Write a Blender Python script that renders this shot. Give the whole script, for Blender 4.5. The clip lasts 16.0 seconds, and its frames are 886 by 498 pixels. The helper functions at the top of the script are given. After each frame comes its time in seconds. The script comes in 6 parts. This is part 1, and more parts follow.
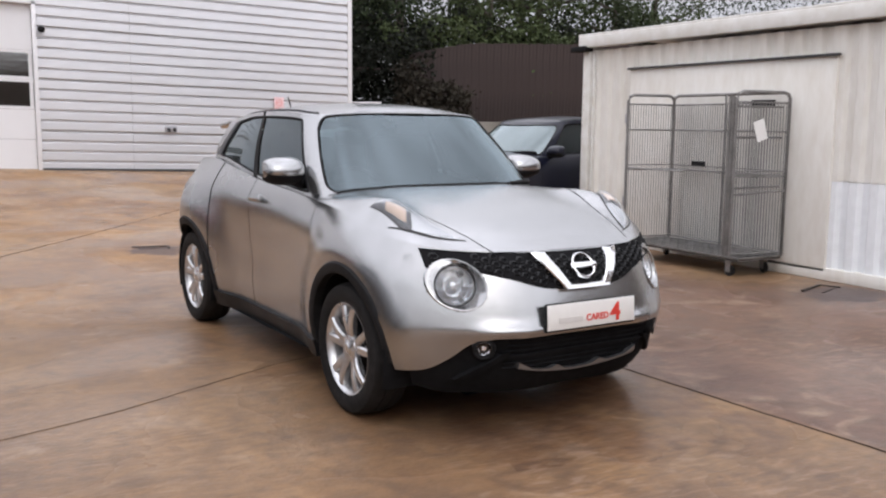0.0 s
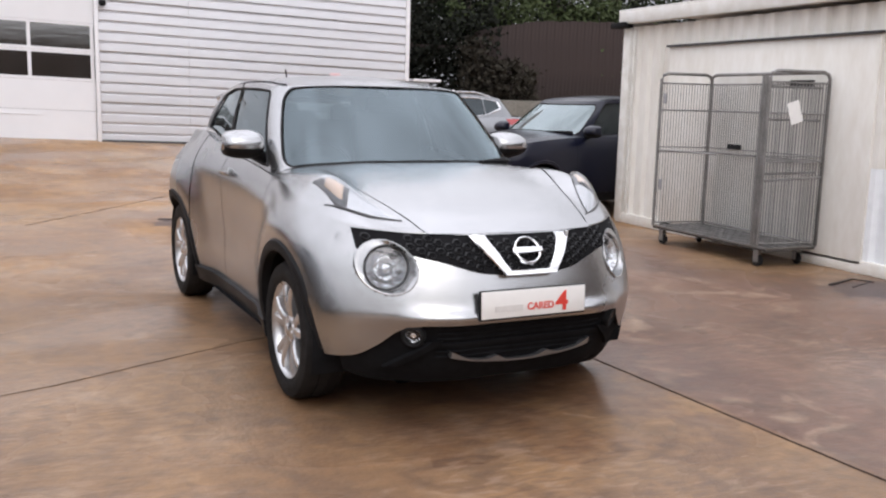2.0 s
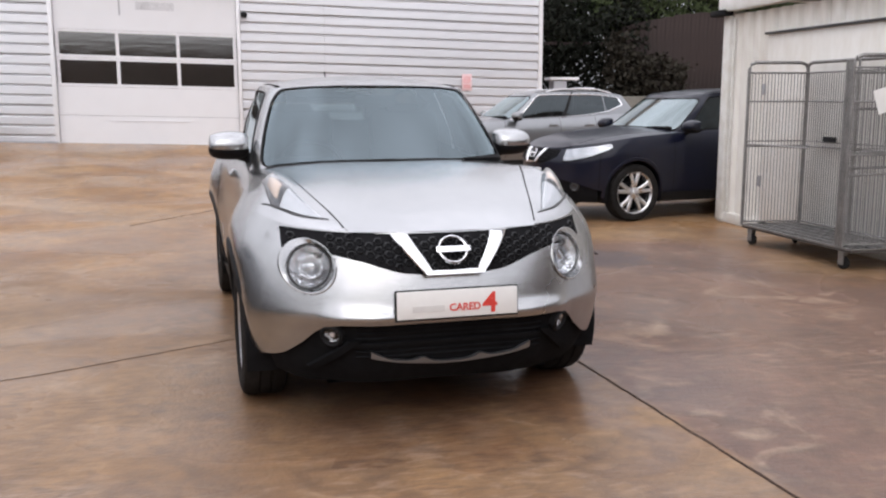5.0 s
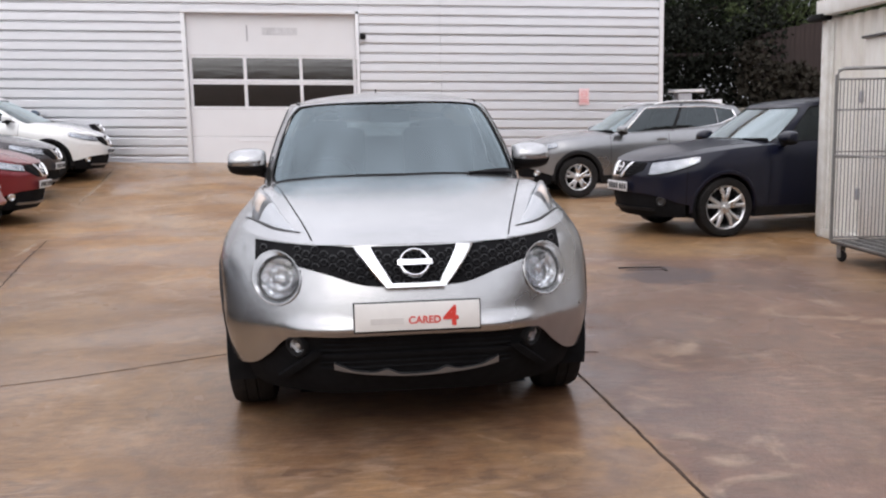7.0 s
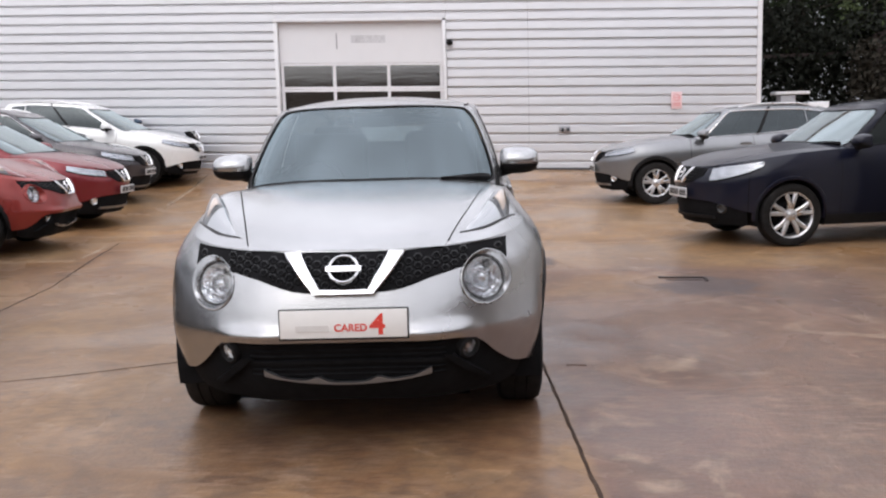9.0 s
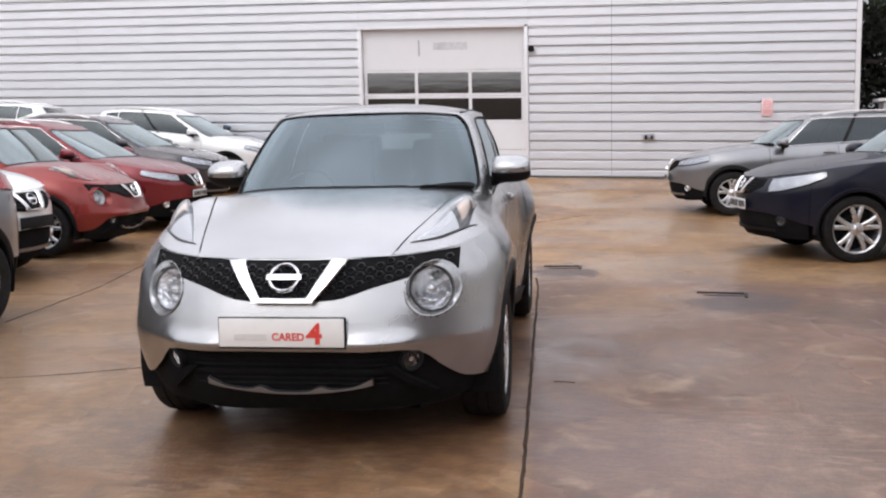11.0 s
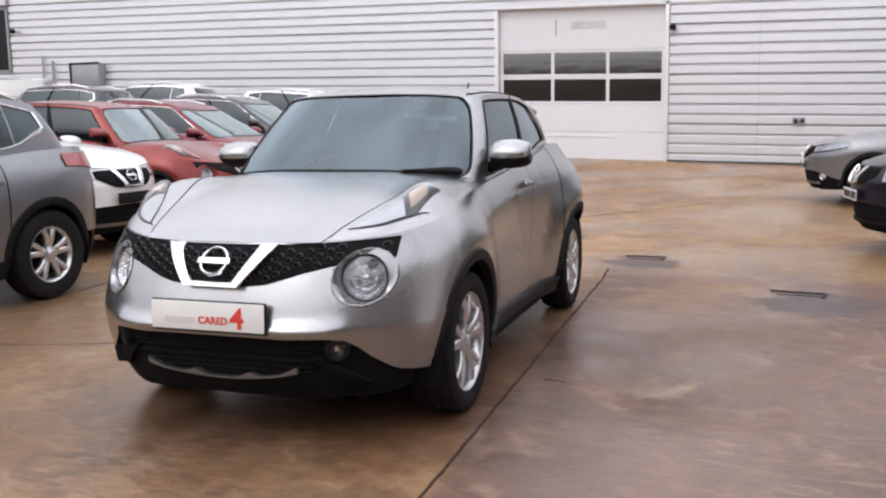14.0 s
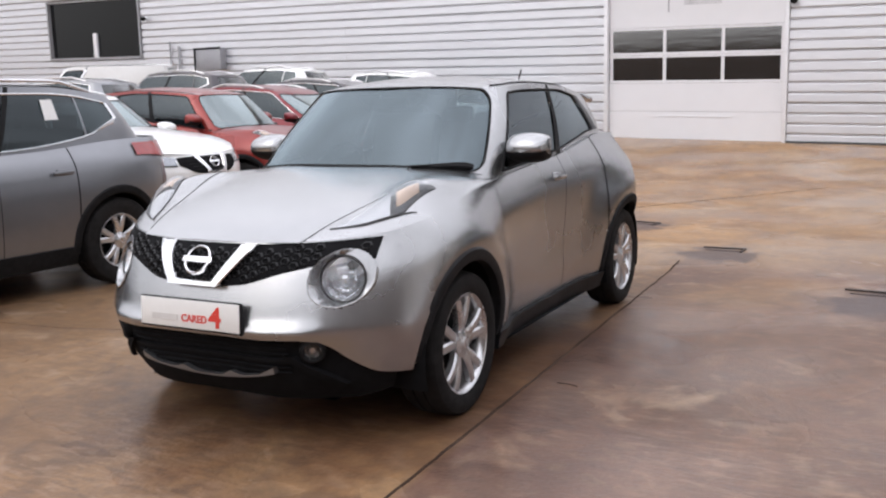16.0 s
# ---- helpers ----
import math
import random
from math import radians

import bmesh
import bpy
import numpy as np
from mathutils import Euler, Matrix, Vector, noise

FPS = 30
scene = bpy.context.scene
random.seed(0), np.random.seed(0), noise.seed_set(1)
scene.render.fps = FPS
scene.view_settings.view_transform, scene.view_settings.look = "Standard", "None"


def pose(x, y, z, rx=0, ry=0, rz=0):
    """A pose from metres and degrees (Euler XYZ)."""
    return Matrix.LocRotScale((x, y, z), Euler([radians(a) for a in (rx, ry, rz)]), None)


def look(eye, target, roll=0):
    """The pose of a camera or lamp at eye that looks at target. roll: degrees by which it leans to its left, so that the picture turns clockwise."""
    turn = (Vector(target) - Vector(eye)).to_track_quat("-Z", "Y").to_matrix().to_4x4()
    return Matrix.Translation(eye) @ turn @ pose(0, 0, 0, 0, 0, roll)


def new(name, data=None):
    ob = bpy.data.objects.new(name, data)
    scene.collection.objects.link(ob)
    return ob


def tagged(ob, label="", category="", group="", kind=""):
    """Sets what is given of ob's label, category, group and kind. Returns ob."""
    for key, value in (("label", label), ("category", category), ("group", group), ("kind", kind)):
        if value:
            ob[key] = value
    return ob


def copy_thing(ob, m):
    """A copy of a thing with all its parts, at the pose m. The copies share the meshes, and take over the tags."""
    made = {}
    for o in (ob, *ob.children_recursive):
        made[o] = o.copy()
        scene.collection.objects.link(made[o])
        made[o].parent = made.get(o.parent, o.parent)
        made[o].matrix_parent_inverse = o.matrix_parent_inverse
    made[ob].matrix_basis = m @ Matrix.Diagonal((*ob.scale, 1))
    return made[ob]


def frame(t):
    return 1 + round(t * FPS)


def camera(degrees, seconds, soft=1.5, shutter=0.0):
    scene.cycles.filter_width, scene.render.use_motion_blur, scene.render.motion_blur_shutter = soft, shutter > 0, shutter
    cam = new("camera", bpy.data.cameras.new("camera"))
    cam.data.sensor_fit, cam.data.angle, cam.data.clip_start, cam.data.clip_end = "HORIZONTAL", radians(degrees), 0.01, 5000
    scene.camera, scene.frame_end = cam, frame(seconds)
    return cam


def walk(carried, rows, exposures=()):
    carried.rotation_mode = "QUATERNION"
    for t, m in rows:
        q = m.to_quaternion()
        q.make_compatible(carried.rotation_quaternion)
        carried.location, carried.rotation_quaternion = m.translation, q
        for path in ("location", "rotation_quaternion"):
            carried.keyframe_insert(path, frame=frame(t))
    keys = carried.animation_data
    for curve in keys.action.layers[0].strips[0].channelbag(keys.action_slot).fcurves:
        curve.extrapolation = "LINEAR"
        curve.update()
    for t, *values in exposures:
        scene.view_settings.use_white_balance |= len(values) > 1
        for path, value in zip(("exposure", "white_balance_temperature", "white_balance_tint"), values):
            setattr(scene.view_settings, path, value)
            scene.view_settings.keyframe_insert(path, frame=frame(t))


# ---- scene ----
cam = camera(51.9, 16.0, soft=2.2)
PATH = [
    (0, (0.517, -0.108, 1.455), (1.504, 1.611, 1.184), 0.6),
    (0.5, (0.698, -0.24, 1.455), (1.671, 1.485, 1.179), 0.6),
    (1, (0.843, -0.277, 1.445), (1.791, 1.459, 1.151), 0.7),
    (1.5, (1.034, -0.217, 1.43), (1.923, 1.549, 1.126), 0.8),
    (2, (1.205, -0.196, 1.439), (2.034, 1.596, 1.121), 1.5),
    (2.5, (1.401, -0.266, 1.412), (2.137, 1.571, 1.12), 1.3),
    (3, (1.596, -0.399, 1.421), (2.23, 1.474, 1.124), 0.7),
    (3.5, (1.731, -0.406, 1.405), (2.336, 1.478, 1.117), -0.6),
    (4, (1.94, -0.345, 1.42), (2.499, 1.549, 1.105), -0.2),
    (4.2, (1.994, -0.363, 1.439), (2.543, 1.534, 1.12), -0.1),
    (6.3, (2.788, -0.58, 1.416), (3.048, 1.379, 1.106), -0.7),
    (6.5, (2.852, -0.569, 1.42), (3.088, 1.394, 1.116), -0.9),
    (7, (3.062, -0.605, 1.409), (3.201, 1.371, 1.127), -1.2),
    (7.5, (3.3, -0.691, 1.408), (3.37, 1.29, 1.138), -0.0),
    (8, (3.474, -0.694, 1.391), (3.508, 1.289, 1.131), -1.5),
    (8.5, (3.7, -0.541, 1.388), (3.654, 1.442, 1.134), -1.1),
    (9, (3.868, -0.497, 1.38), (3.744, 1.482, 1.117), -1.6),
    (9.2, (3.966, -0.51, 1.379), (3.798, 1.466, 1.123), -1.9),
    (11.3, (4.657, -0.306, 1.361), (4.25, 1.638, 1.121), -1.4),
    (11.5, (4.748, -0.306, 1.343), (4.299, 1.629, 1.104), -1.5),
    (12, (4.976, -0.314, 1.341), (4.436, 1.598, 1.105), -0.9),
    (12.5, (5.106, -0.234, 1.328), (4.534, 1.668, 1.091), -1.1),
    (13, (5.232, -0.078, 1.342), (4.609, 1.806, 1.095), -0.8),
    (13.5, (5.318, 0.034, 1.359), (4.652, 1.9, 1.084), -0.6),
    (14, (5.459, 0.121, 1.36), (4.736, 1.965, 1.084), -0.9),
    (14.5, (5.717, 0.157, 1.399), (4.892, 1.956, 1.114), -0.6),
    (15, (5.854, 0.252, 1.405), (4.981, 2.03, 1.123), -1.2),
    (15.5, (5.936, 0.365, 1.417), (5.027, 2.123, 1.133), -1.2),
    (16, (5.974, 0.496, 1.43), (4.993, 2.21, 1.112), -1.4),
]
EXPOSURES = [(0.0, 0.40), (1.0, 0.47), (2.5, 0.50), (4.2, 0.48), (6.3, 0.38), (9.2, 0.37), (12.5, 0.41), (16.0, 0.40)]
walk(cam, [(t, look(eye, target, roll)) for t, eye, target, roll in PATH], EXPOSURES)

# world, sun and exposure: a bright overcast day after rain
world = bpy.data.worlds.new("overcast_sky")
scene.world = world
world.use_nodes = True
wn = world.node_tree.nodes
sky = wn.new("ShaderNodeTexSky")
sky.sky_type, sky.sun_disc = "NISHITA", False
sky.sun_elevation, sky.sun_rotation = radians(48), radians(200)
sky.air_density, sky.dust_density = 1.0, 6.0
grey = wn.new("ShaderNodeHueSaturation")
grey.inputs["Saturation"].default_value = 0.35
cloud = wn.new("ShaderNodeMix")
cloud.data_type = "RGBA"
cloud.inputs[0].default_value = 0.75
# cloud layer: three times as bright overhead as at the horizon
way_ = wn.new("ShaderNodeTexCoord")
axes = wn.new("ShaderNodeSeparateXYZ")
up_ = wn.new("ShaderNodeMapRange")
up_.inputs[3].default_value, up_.inputs[4].default_value = 2.5, 11.4
tone = wn.new("ShaderNodeMix")
tone.data_type, tone.blend_type = "RGBA", "MULTIPLY"
tone.inputs[0].default_value = 1.0
tone.inputs[7].default_value = (0.98, 0.98, 1.09, 1)
world.node_tree.links.new(way_.outputs["Generated"], axes.inputs[0])
world.node_tree.links.new(axes.outputs[2], up_.inputs[0])
lump = wn.new("ShaderNodeTexNoise")
lump.inputs["Scale"].default_value, lump.inputs["Detail"].default_value = 2.2, 3
thick = wn.new("ShaderNodeMapRange")
thick.inputs[1].default_value, thick.inputs[2].default_value, thick.inputs[3].default_value, thick.inputs[4].default_value = 0.3, 0.7, 0.65, 1.35
uneven = wn.new("ShaderNodeMath")
uneven.operation = "MULTIPLY"
world.node_tree.links.new(way_.outputs["Generated"], lump.inputs["Vector"])
world.node_tree.links.new(lump.outputs[0], thick.inputs[0])
world.node_tree.links.new(up_.outputs[0], uneven.inputs[0])
world.node_tree.links.new(thick.outputs[0], uneven.inputs[1])
world.node_tree.links.new(uneven.outputs[0], tone.inputs[6])
world.node_tree.links.new(tone.outputs[2], cloud.inputs[7])
wn["Background"].inputs["Strength"].default_value = 0.15
world.node_tree.links.new(sky.outputs[0], grey.inputs["Color"])
world.node_tree.links.new(grey.outputs[0], cloud.inputs[6])
world.node_tree.links.new(cloud.outputs[2], wn["Background"].inputs["Color"])
sun = new("sun", bpy.data.lights.new("sun", "SUN"))
sun.data.energy, sun.data.angle, sun.data.color = 0.5, radians(170), (1.0, 0.99, 0.97)
sun.matrix_world = look((0, 0, 30), (-3, 6, 0))


# materials
def mat(name, color, rough=0.5, metal=0.0, coat=0.0, var=0.15, scale=6.0, bump=0.0, bscale=40.0, dirt=None, spec=0.5, stretch=(1, 1, 1)):
    """A surface with colour varied at two scales, uneven gloss and fine relief."""
    m = bpy.data.materials.new(name)
    m.use_nodes = True
    n, l = m.node_tree.nodes, m.node_tree.links
    b = n["Principled BSDF"]
    b.inputs["Metallic"].default_value, b.inputs["Coat Weight"].default_value = metal, coat
    b.inputs["Coat Roughness"].default_value = 0.04
    b.inputs["Specular IOR Level"].default_value = spec
    tc = n.new("ShaderNodeTexCoord")
    mp = n.new("ShaderNodeMapping")
    mp.inputs["Scale"].default_value = stretch
    l.new(tc.outputs["Object"], mp.inputs["Vector"])
    big, fine = n.new("ShaderNodeTexNoise"), n.new("ShaderNodeTexNoise")
    big.inputs["Scale"].default_value, fine.inputs["Scale"].default_value = scale * 0.25, scale * 4
    big.inputs["Detail"].default_value, fine.inputs["Detail"].default_value = 6, 3
    for t in (big, fine):
        l.new(mp.outputs[0], t.inputs["Vector"])
    add = n.new("ShaderNodeMath")
    add.operation = "ADD"
    l.new(big.outputs[0], add.inputs[0])
    l.new(fine.outputs[0], add.inputs[1])
    ramp = n.new("ShaderNodeMapRange")
    ramp.inputs[1].default_value, ramp.inputs[2].default_value = 0.7, 1.3
    l.new(add.outputs[0], ramp.inputs[0])
    mix = n.new("ShaderNodeMix")
    mix.data_type = "RGBA"
    c = Vector(color)
    other = Vector(dirt) if dirt else c * (1 - var)
    first = c if dirt else c * (1 + var)
    mix.inputs[6].default_value, mix.inputs[7].default_value = (*first, 1), (*other, 1)
    l.new(ramp.outputs[0], mix.inputs[0])
    l.new(mix.outputs[2], b.inputs["Base Color"])
    rr = n.new("ShaderNodeMapRange")
    rr.inputs[1].default_value, rr.inputs[2].default_value = 0.3, 0.7
    rr.inputs[3].default_value, rr.inputs[4].default_value = max(rough * 0.75, 0.01), min(rough * 1.25, 1)
    l.new(big.outputs[0], rr.inputs[0])
    l.new(rr.outputs[0], b.inputs["Roughness"])
    if bump:
        bn, bp = n.new("ShaderNodeTexNoise"), n.new("ShaderNodeBump")
        bn.inputs["Scale"].default_value, bn.inputs["Detail"].default_value = bscale, 4
        l.new(mp.outputs[0], bn.inputs["Vector"])
        bp.inputs["Strength"].default_value, bp.inputs["Distance"].default_value = min(bump, 1), 0.02
        l.new(bn.outputs[0], bp.inputs["Height"])
        l.new(bp.outputs[0], b.inputs["Normal"])
    return m


def paint(name, color, metal=0.0, rough=0.3):
    return mat(name, color, rough, metal, coat=0.8, var=0.03, scale=3, bump=0.015, bscale=160)


def glass(name, color, rough=0.02, alpha=0.5, sheen=(1, 1, 1), wave=0.0):
    """Tinted pane: a mix of clear passage and gloss."""
    m = bpy.data.materials.new(name)
    m.use_nodes = True
    n, l = m.node_tree.nodes, m.node_tree.links
    n.remove(n["Principled BSDF"])
    tr, gl, mx = n.new("ShaderNodeBsdfTransparent"), n.new("ShaderNodeBsdfGlossy"), n.new("ShaderNodeMixShader")
    fr = n.new("ShaderNodeLayerWeight")
    fr.inputs["Blend"].default_value = 0.5
    pw = n.new("ShaderNodeMath")
    pw.operation = "POWER"
    pw.inputs[1].default_value = 4.0
    l.new(fr.outputs["Facing"], pw.inputs[0])
    tr.inputs["Color"].default_value = (*color, 1)
    gl.inputs["Roughness"].default_value = rough
    gl.inputs["Color"].default_value = (*sheen, 1)
    no, bp = n.new("ShaderNodeTexNoise"), n.new("ShaderNodeBump")
    no.inputs["Scale"].default_value = 3
    bp.inputs["Strength"].default_value, bp.inputs["Distance"].default_value = wave, 0.02
    l.new(no.outputs[0], bp.inputs["Height"])
    l.new(bp.outputs[0], gl.inputs["Normal"])
    sc = n.new("ShaderNodeMath")
    sc.operation = "MULTIPLY_ADD"
    sc.inputs[1].default_value, sc.inputs[2].default_value = 1.0, alpha
    l.new(pw.outputs[0], sc.inputs[0])
    sc.use_clamp = True
    l.new(sc.outputs[0], mx.inputs[0])
    l.new(tr.outputs[0], mx.inputs[1])
    l.new(gl.outputs[0], mx.inputs[2])
    l.new(mx.outputs[0], n["Material Output"].inputs[0])
    return m


M_SILVER = mat("wet_silver_paint", (0.400, 0.402, 0.406), 0.245, 0.94, coat=0.4, var=0.04, scale=4, bump=0.04, bscale=150)


def drops(m, scale, height):
    """Raindrops standing on a surface."""
    n, l = m.node_tree.nodes, m.node_tree.links
    b = n["Principled BSDF"]
    tc, vo, mr, bp = n.new("ShaderNodeTexCoord"), n.new("ShaderNodeTexVoronoi"), n.new("ShaderNodeMapRange"), n.new("ShaderNodeBump")
    vo.inputs["Scale"].default_value, vo.inputs["Randomness"].default_value = scale, 1.0
    mr.inputs[1].default_value, mr.inputs[2].default_value, mr.inputs[3].default_value, mr.inputs[4].default_value = 0.10, 0.42, 1.0, 0.0
    l.new(tc.outputs["Object"], vo.inputs["Vector"])
    l.new(vo.outputs["Distance"], mr.inputs[0])
    bp.inputs["Strength"].default_value, bp.inputs["Distance"].default_value = 0.35, height
    l.new(mr.outputs[0], bp.inputs["Height"])
    l.new(bp.outputs[0], b.inputs["Coat Normal"])
    old = b.inputs["Normal"].links
    if old:
        l.new(old[0].from_socket, bp.inputs["Normal"])
    l.new(bp.outputs[0], b.inputs["Normal"])


drops(M_SILVER, 95, 0.0005)
M_GREY = paint("grey_paint", (0.205, 0.21, 0.225), 0.75, 0.3)
M_SILGREY = paint("silver_grey_paint", (0.22, 0.225, 0.235), 0.75, 0.32)
M_NAVY = mat("navy_paint", (0.0045, 0.0055, 0.015), 0.35, 0.0, coat=0.35, var=0.05, scale=3, bump=0.015, bscale=160, spec=0.2)
M_WHITE = paint("white_paint", (0.78, 0.78, 0.77))
M_RED = mat("red_paint", (0.21, 0.022, 0.017), 0.32, 0.35, coat=0.6, var=0.04, scale=3, bump=0.015, bscale=160, spec=0.3)
M_DRED = mat("dark_red_paint", (0.17, 0.012, 0.018), 0.32, 0.35, coat=0.6, var=0.04, scale=3, bump=0.015, bscale=160, spec=0.3)
M_DARK = paint("dark_grey_paint", (0.035, 0.03, 0.036), 0.4)
M_BLUE = paint("blue_paint", (0.03, 0.06, 0.10), 0.4)
M_BLACK = mat("black_plastic", (0.014, 0.014, 0.015), 0.6, var=0.3, bump=0.1, bscale=200, spec=0.12)
M_FIN = mat("dark_grey_plastic", (0.035, 0.035, 0.037), 0.4, var=0.2, bump=0.1, bscale=200)
M_COMB = mat("satin_black_plastic", (0.012, 0.012, 0.013), 0.45, var=0.2, spec=0.25)
# near-black of some plastic; the dimness of hollows is put into it too
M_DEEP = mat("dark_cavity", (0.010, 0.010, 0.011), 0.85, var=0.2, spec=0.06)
M_TYRE = mat("tyre_rubber", (0.017, 0.016, 0.016), 0.7, var=0.35, bump=0.25, bscale=120, spec=0.12)
M_ALLOY = mat("silver_alloy", (0.62, 0.62, 0.63), 0.28, 0.9, var=0.08)
M_CHROME = mat("chrome", (0.80, 0.80, 0.81), 0.16, 1.0, var=0.03)
M_GLASS = glass("tinted_car_glass", (0.05, 0.06, 0.063), 0.05, 0.07, (0.84, 0.95, 1.0))
M_WSCREEN = glass("windscreen_glass", (0.17, 0.21, 0.22), 0.03, 0.13, (0.78, 0.93, 1.0))
M_REARGLASS = glass("clear_rear_glass", (0.55, 0.60, 0.60), 0.03, 0.08)
M_WS2 = glass("rain_wet_windscreen_glass", (0.17, 0.21, 0.22), 0.05, 0.22, (0.86, 0.98, 1.0))
M_HOUSING = mat("dark_lamp_housing", (0.07, 0.07, 0.075), 0.3, 0.4, var=0.3, scale=30)
M_LAMP2 = mat("grey_lamp_reflector", (0.36, 0.37, 0.39), 0.22, 0.9, var=0.6, scale=14, bump=0.8, bscale=25)
M_LENS = glass("lamp_glass", (0.95, 0.96, 0.97), 0.01, 0.06)
M_MIRROR = mat("mirror_glass", (0.75, 0.78, 0.8), 0.02, 1.0, var=0.01)
M_AMBER = mat("amber_lens", (0.48, 0.35, 0.26), 0.15, coat=0.8, var=0.1)
M_REDLENS = mat("red_lens", (0.30, 0.018, 0.018), 0.12, coat=0.8, var=0.15)
M_LAMP = mat("lamp_reflector", (0.74, 0.75, 0.77), 0.16, 1.0, var=0.45, scale=30, bump=1.0, bscale=34)
M_SEAT = mat("seat_cloth", (0.03, 0.03, 0.034), 0.85, var=0.2, bump=0.3, bscale=250)
M_PLATE = mat("plate_white", (0.74, 0.73, 0.71), 0.35, var=0.03)
M_PLATE2 = mat("plate_pale", (0.60, 0.61, 0.62), 0.4, var=0.05)
M_REDINK = mat("red_ink", (0.62, 0.05, 0.035), 0.5, var=0.05)
M_GREYINK = mat("pale_grey_ink", (0.60, 0.58, 0.56), 0.5, var=0.05)
M_DARKINK = mat("dark_ink", (0.03, 0.03, 0.035), 0.5, var=0.1)


# mesh helpers
def curve(*pts):
    """A smooth function through a few knots."""
    x, y = np.array([p[0] for p in pts], float), np.array([p[1] for p in pts], float)
    d = np.diff(y) / np.diff(x)
    m = np.concatenate(([d[0]], np.where(d[1:] * d[:-1] > 0, 2 * d[1:] * d[:-1] / np.where(d[1:] + d[:-1] == 0, 1, d[1:] + d[:-1]), 0), [d[-1]]))

    def f(v):
        v = np.clip(np.asarray(v, float), x[0], x[-1])
        i = np.clip(np.searchsorted(x, v) - 1, 0, len(x) - 2)
        h = x[i + 1] - x[i]
        t = (v - x[i]) / h
        return (2 * t**3 - 3 * t**2 + 1) * y[i] + (t**3 - 2 * t**2 + t) * h * m[i] + (3 * t**2 - 2 * t**3) * y[i + 1] + (t**3 - t**2) * h * m[i + 1]
    return f


class Geo:
    """Vertices and faces, gathered piece by piece."""
    def __init__(self):
        self.v, self.f = [], []

    def add(self, v, f):
        k = len(self.v)
        self.v += [tuple(map(float, p)) for p in v]
        self.f += [tuple(k + i for i in q) for q in f]
        return self

    def grid(self, p, keep=None, wrap=False):
        p = np.asarray(p)
        nu, nv = p.shape[:2]
        f = []
        for i in range(nu if wrap else nu - 1):
            for j in range(nv - 1):
                if keep is None or keep(i, j):
                    a, b = i * nv + j, ((i + 1) % nu) * nv + j
                    f.append((a, b, b + 1, a + 1))
        return self.add(p.reshape(-1, 3), f)

    def box(self, c, s, m=None, bevel=0.0):
        bm = bmesh.new()
        bmesh.ops.create_cube(bm, size=1, matrix=Matrix.Translation(c) @ Matrix.Diagonal((*s, 1)))
        if bevel:
            bmesh.ops.bevel(bm, geom=bm.edges[:], offset=bevel, segments=2, affect="EDGES", profile=0.5)
        if m is not None:
            bmesh.ops.transform(bm, matrix=m, verts=bm.verts)
        bm.verts.index_update()
        self.add([v.co for v in bm.verts], [[v.index for v in f.verts] for f in bm.faces])
        bm.free()
        return self

    def lathe(self, prof, m=Matrix(), n=32, a0=0.0, a1=2 * math.pi):
        """prof: (radius, along x); turned round the x axis."""
        full = abs(a1 - a0) > 6.28
        a = np.linspace(a0, a1, n, endpoint=not full)
        p = np.array([[m @ Vector((h, r * math.cos(t), r * math.sin(t))) for r, h in prof] for t in a])
        return self.grid(p, wrap=full)

    def tube(self, pts, r, n=6, closed=False):
        pts = [Vector(p) for p in pts]
        rows = []
        for i, p in enumerate(pts):
            a = pts[i - 1] if i or closed else p
            b = pts[(i + 1) % len(pts)] if i < len(pts) - 1 or closed else p
            d = (b - a).normalized()
            up = Vector((0, 0, 1)) if abs(d.z) < 0.9 else Vector((1, 0, 0))
            s = d.cross(up).normalized()
            t = s.cross(d)
            rr = r if np.isscalar(r) else r[i]
            rows.append([p + (s * math.cos(k) + t * math.sin(k)) * rr for k in np.linspace(0, 2 * math.pi, n + 1)])
        self.grid(np.array(rows), wrap=closed)
        if not closed:
            for row in (rows[0], rows[-1]):
                self.add(row[:-1], [tuple(range(n))])
        return self

    def outward(self, c=(0, 1.3, 0.75)):
        """Turns every face away from c."""
        v, c = np.array(self.v), np.array(c)
        for i, q in enumerate(self.f):
            p = v[list(q)]
            n = np.cross(p[2] - p[0], p[3 % len(q)] - p[1])
            if np.dot(n, p.mean(0) - c) < 0:
                self.f[i] = q[::-1]
        return self

    def mesh(self, name, smooth=True, flip=False):
        me = bpy.data.meshes.new(name)
        me.from_pydata(self.v, [], [q[::-1] for q in self.f] if flip else self.f)
        me.validate()
        if smooth:
            me.polygons.foreach_set("use_smooth", [True] * len(me.polygons))
            me.set_sharp_from_angle(angle=radians(38))
        me.update()
        return me


def part(name, geo, material, parent=None, label="", smooth=True, at=None):
    """One mesh object; geo may be a mesh that is shared."""
    me = geo if isinstance(geo, bpy.types.Mesh) else geo.mesh(name, smooth)
    if not me.materials:
        me.materials.append(material)
    ob = new(name, me)
    if me.materials[0] != material:
        ob.material_slots[0].link = "OBJECT"
        ob.material_slots[0].material = material
    ob.parent = parent
    if at is not None:
        ob.matrix_basis = at
    if label:
        tagged(ob, label)
    return ob


def thing(name, label, category, group="", m=Matrix(), kind=""):
    ob = tagged(new(name), label, category, group, kind)
    ob.empty_display_size = 0.2
    ob.matrix_basis = m
    return ob


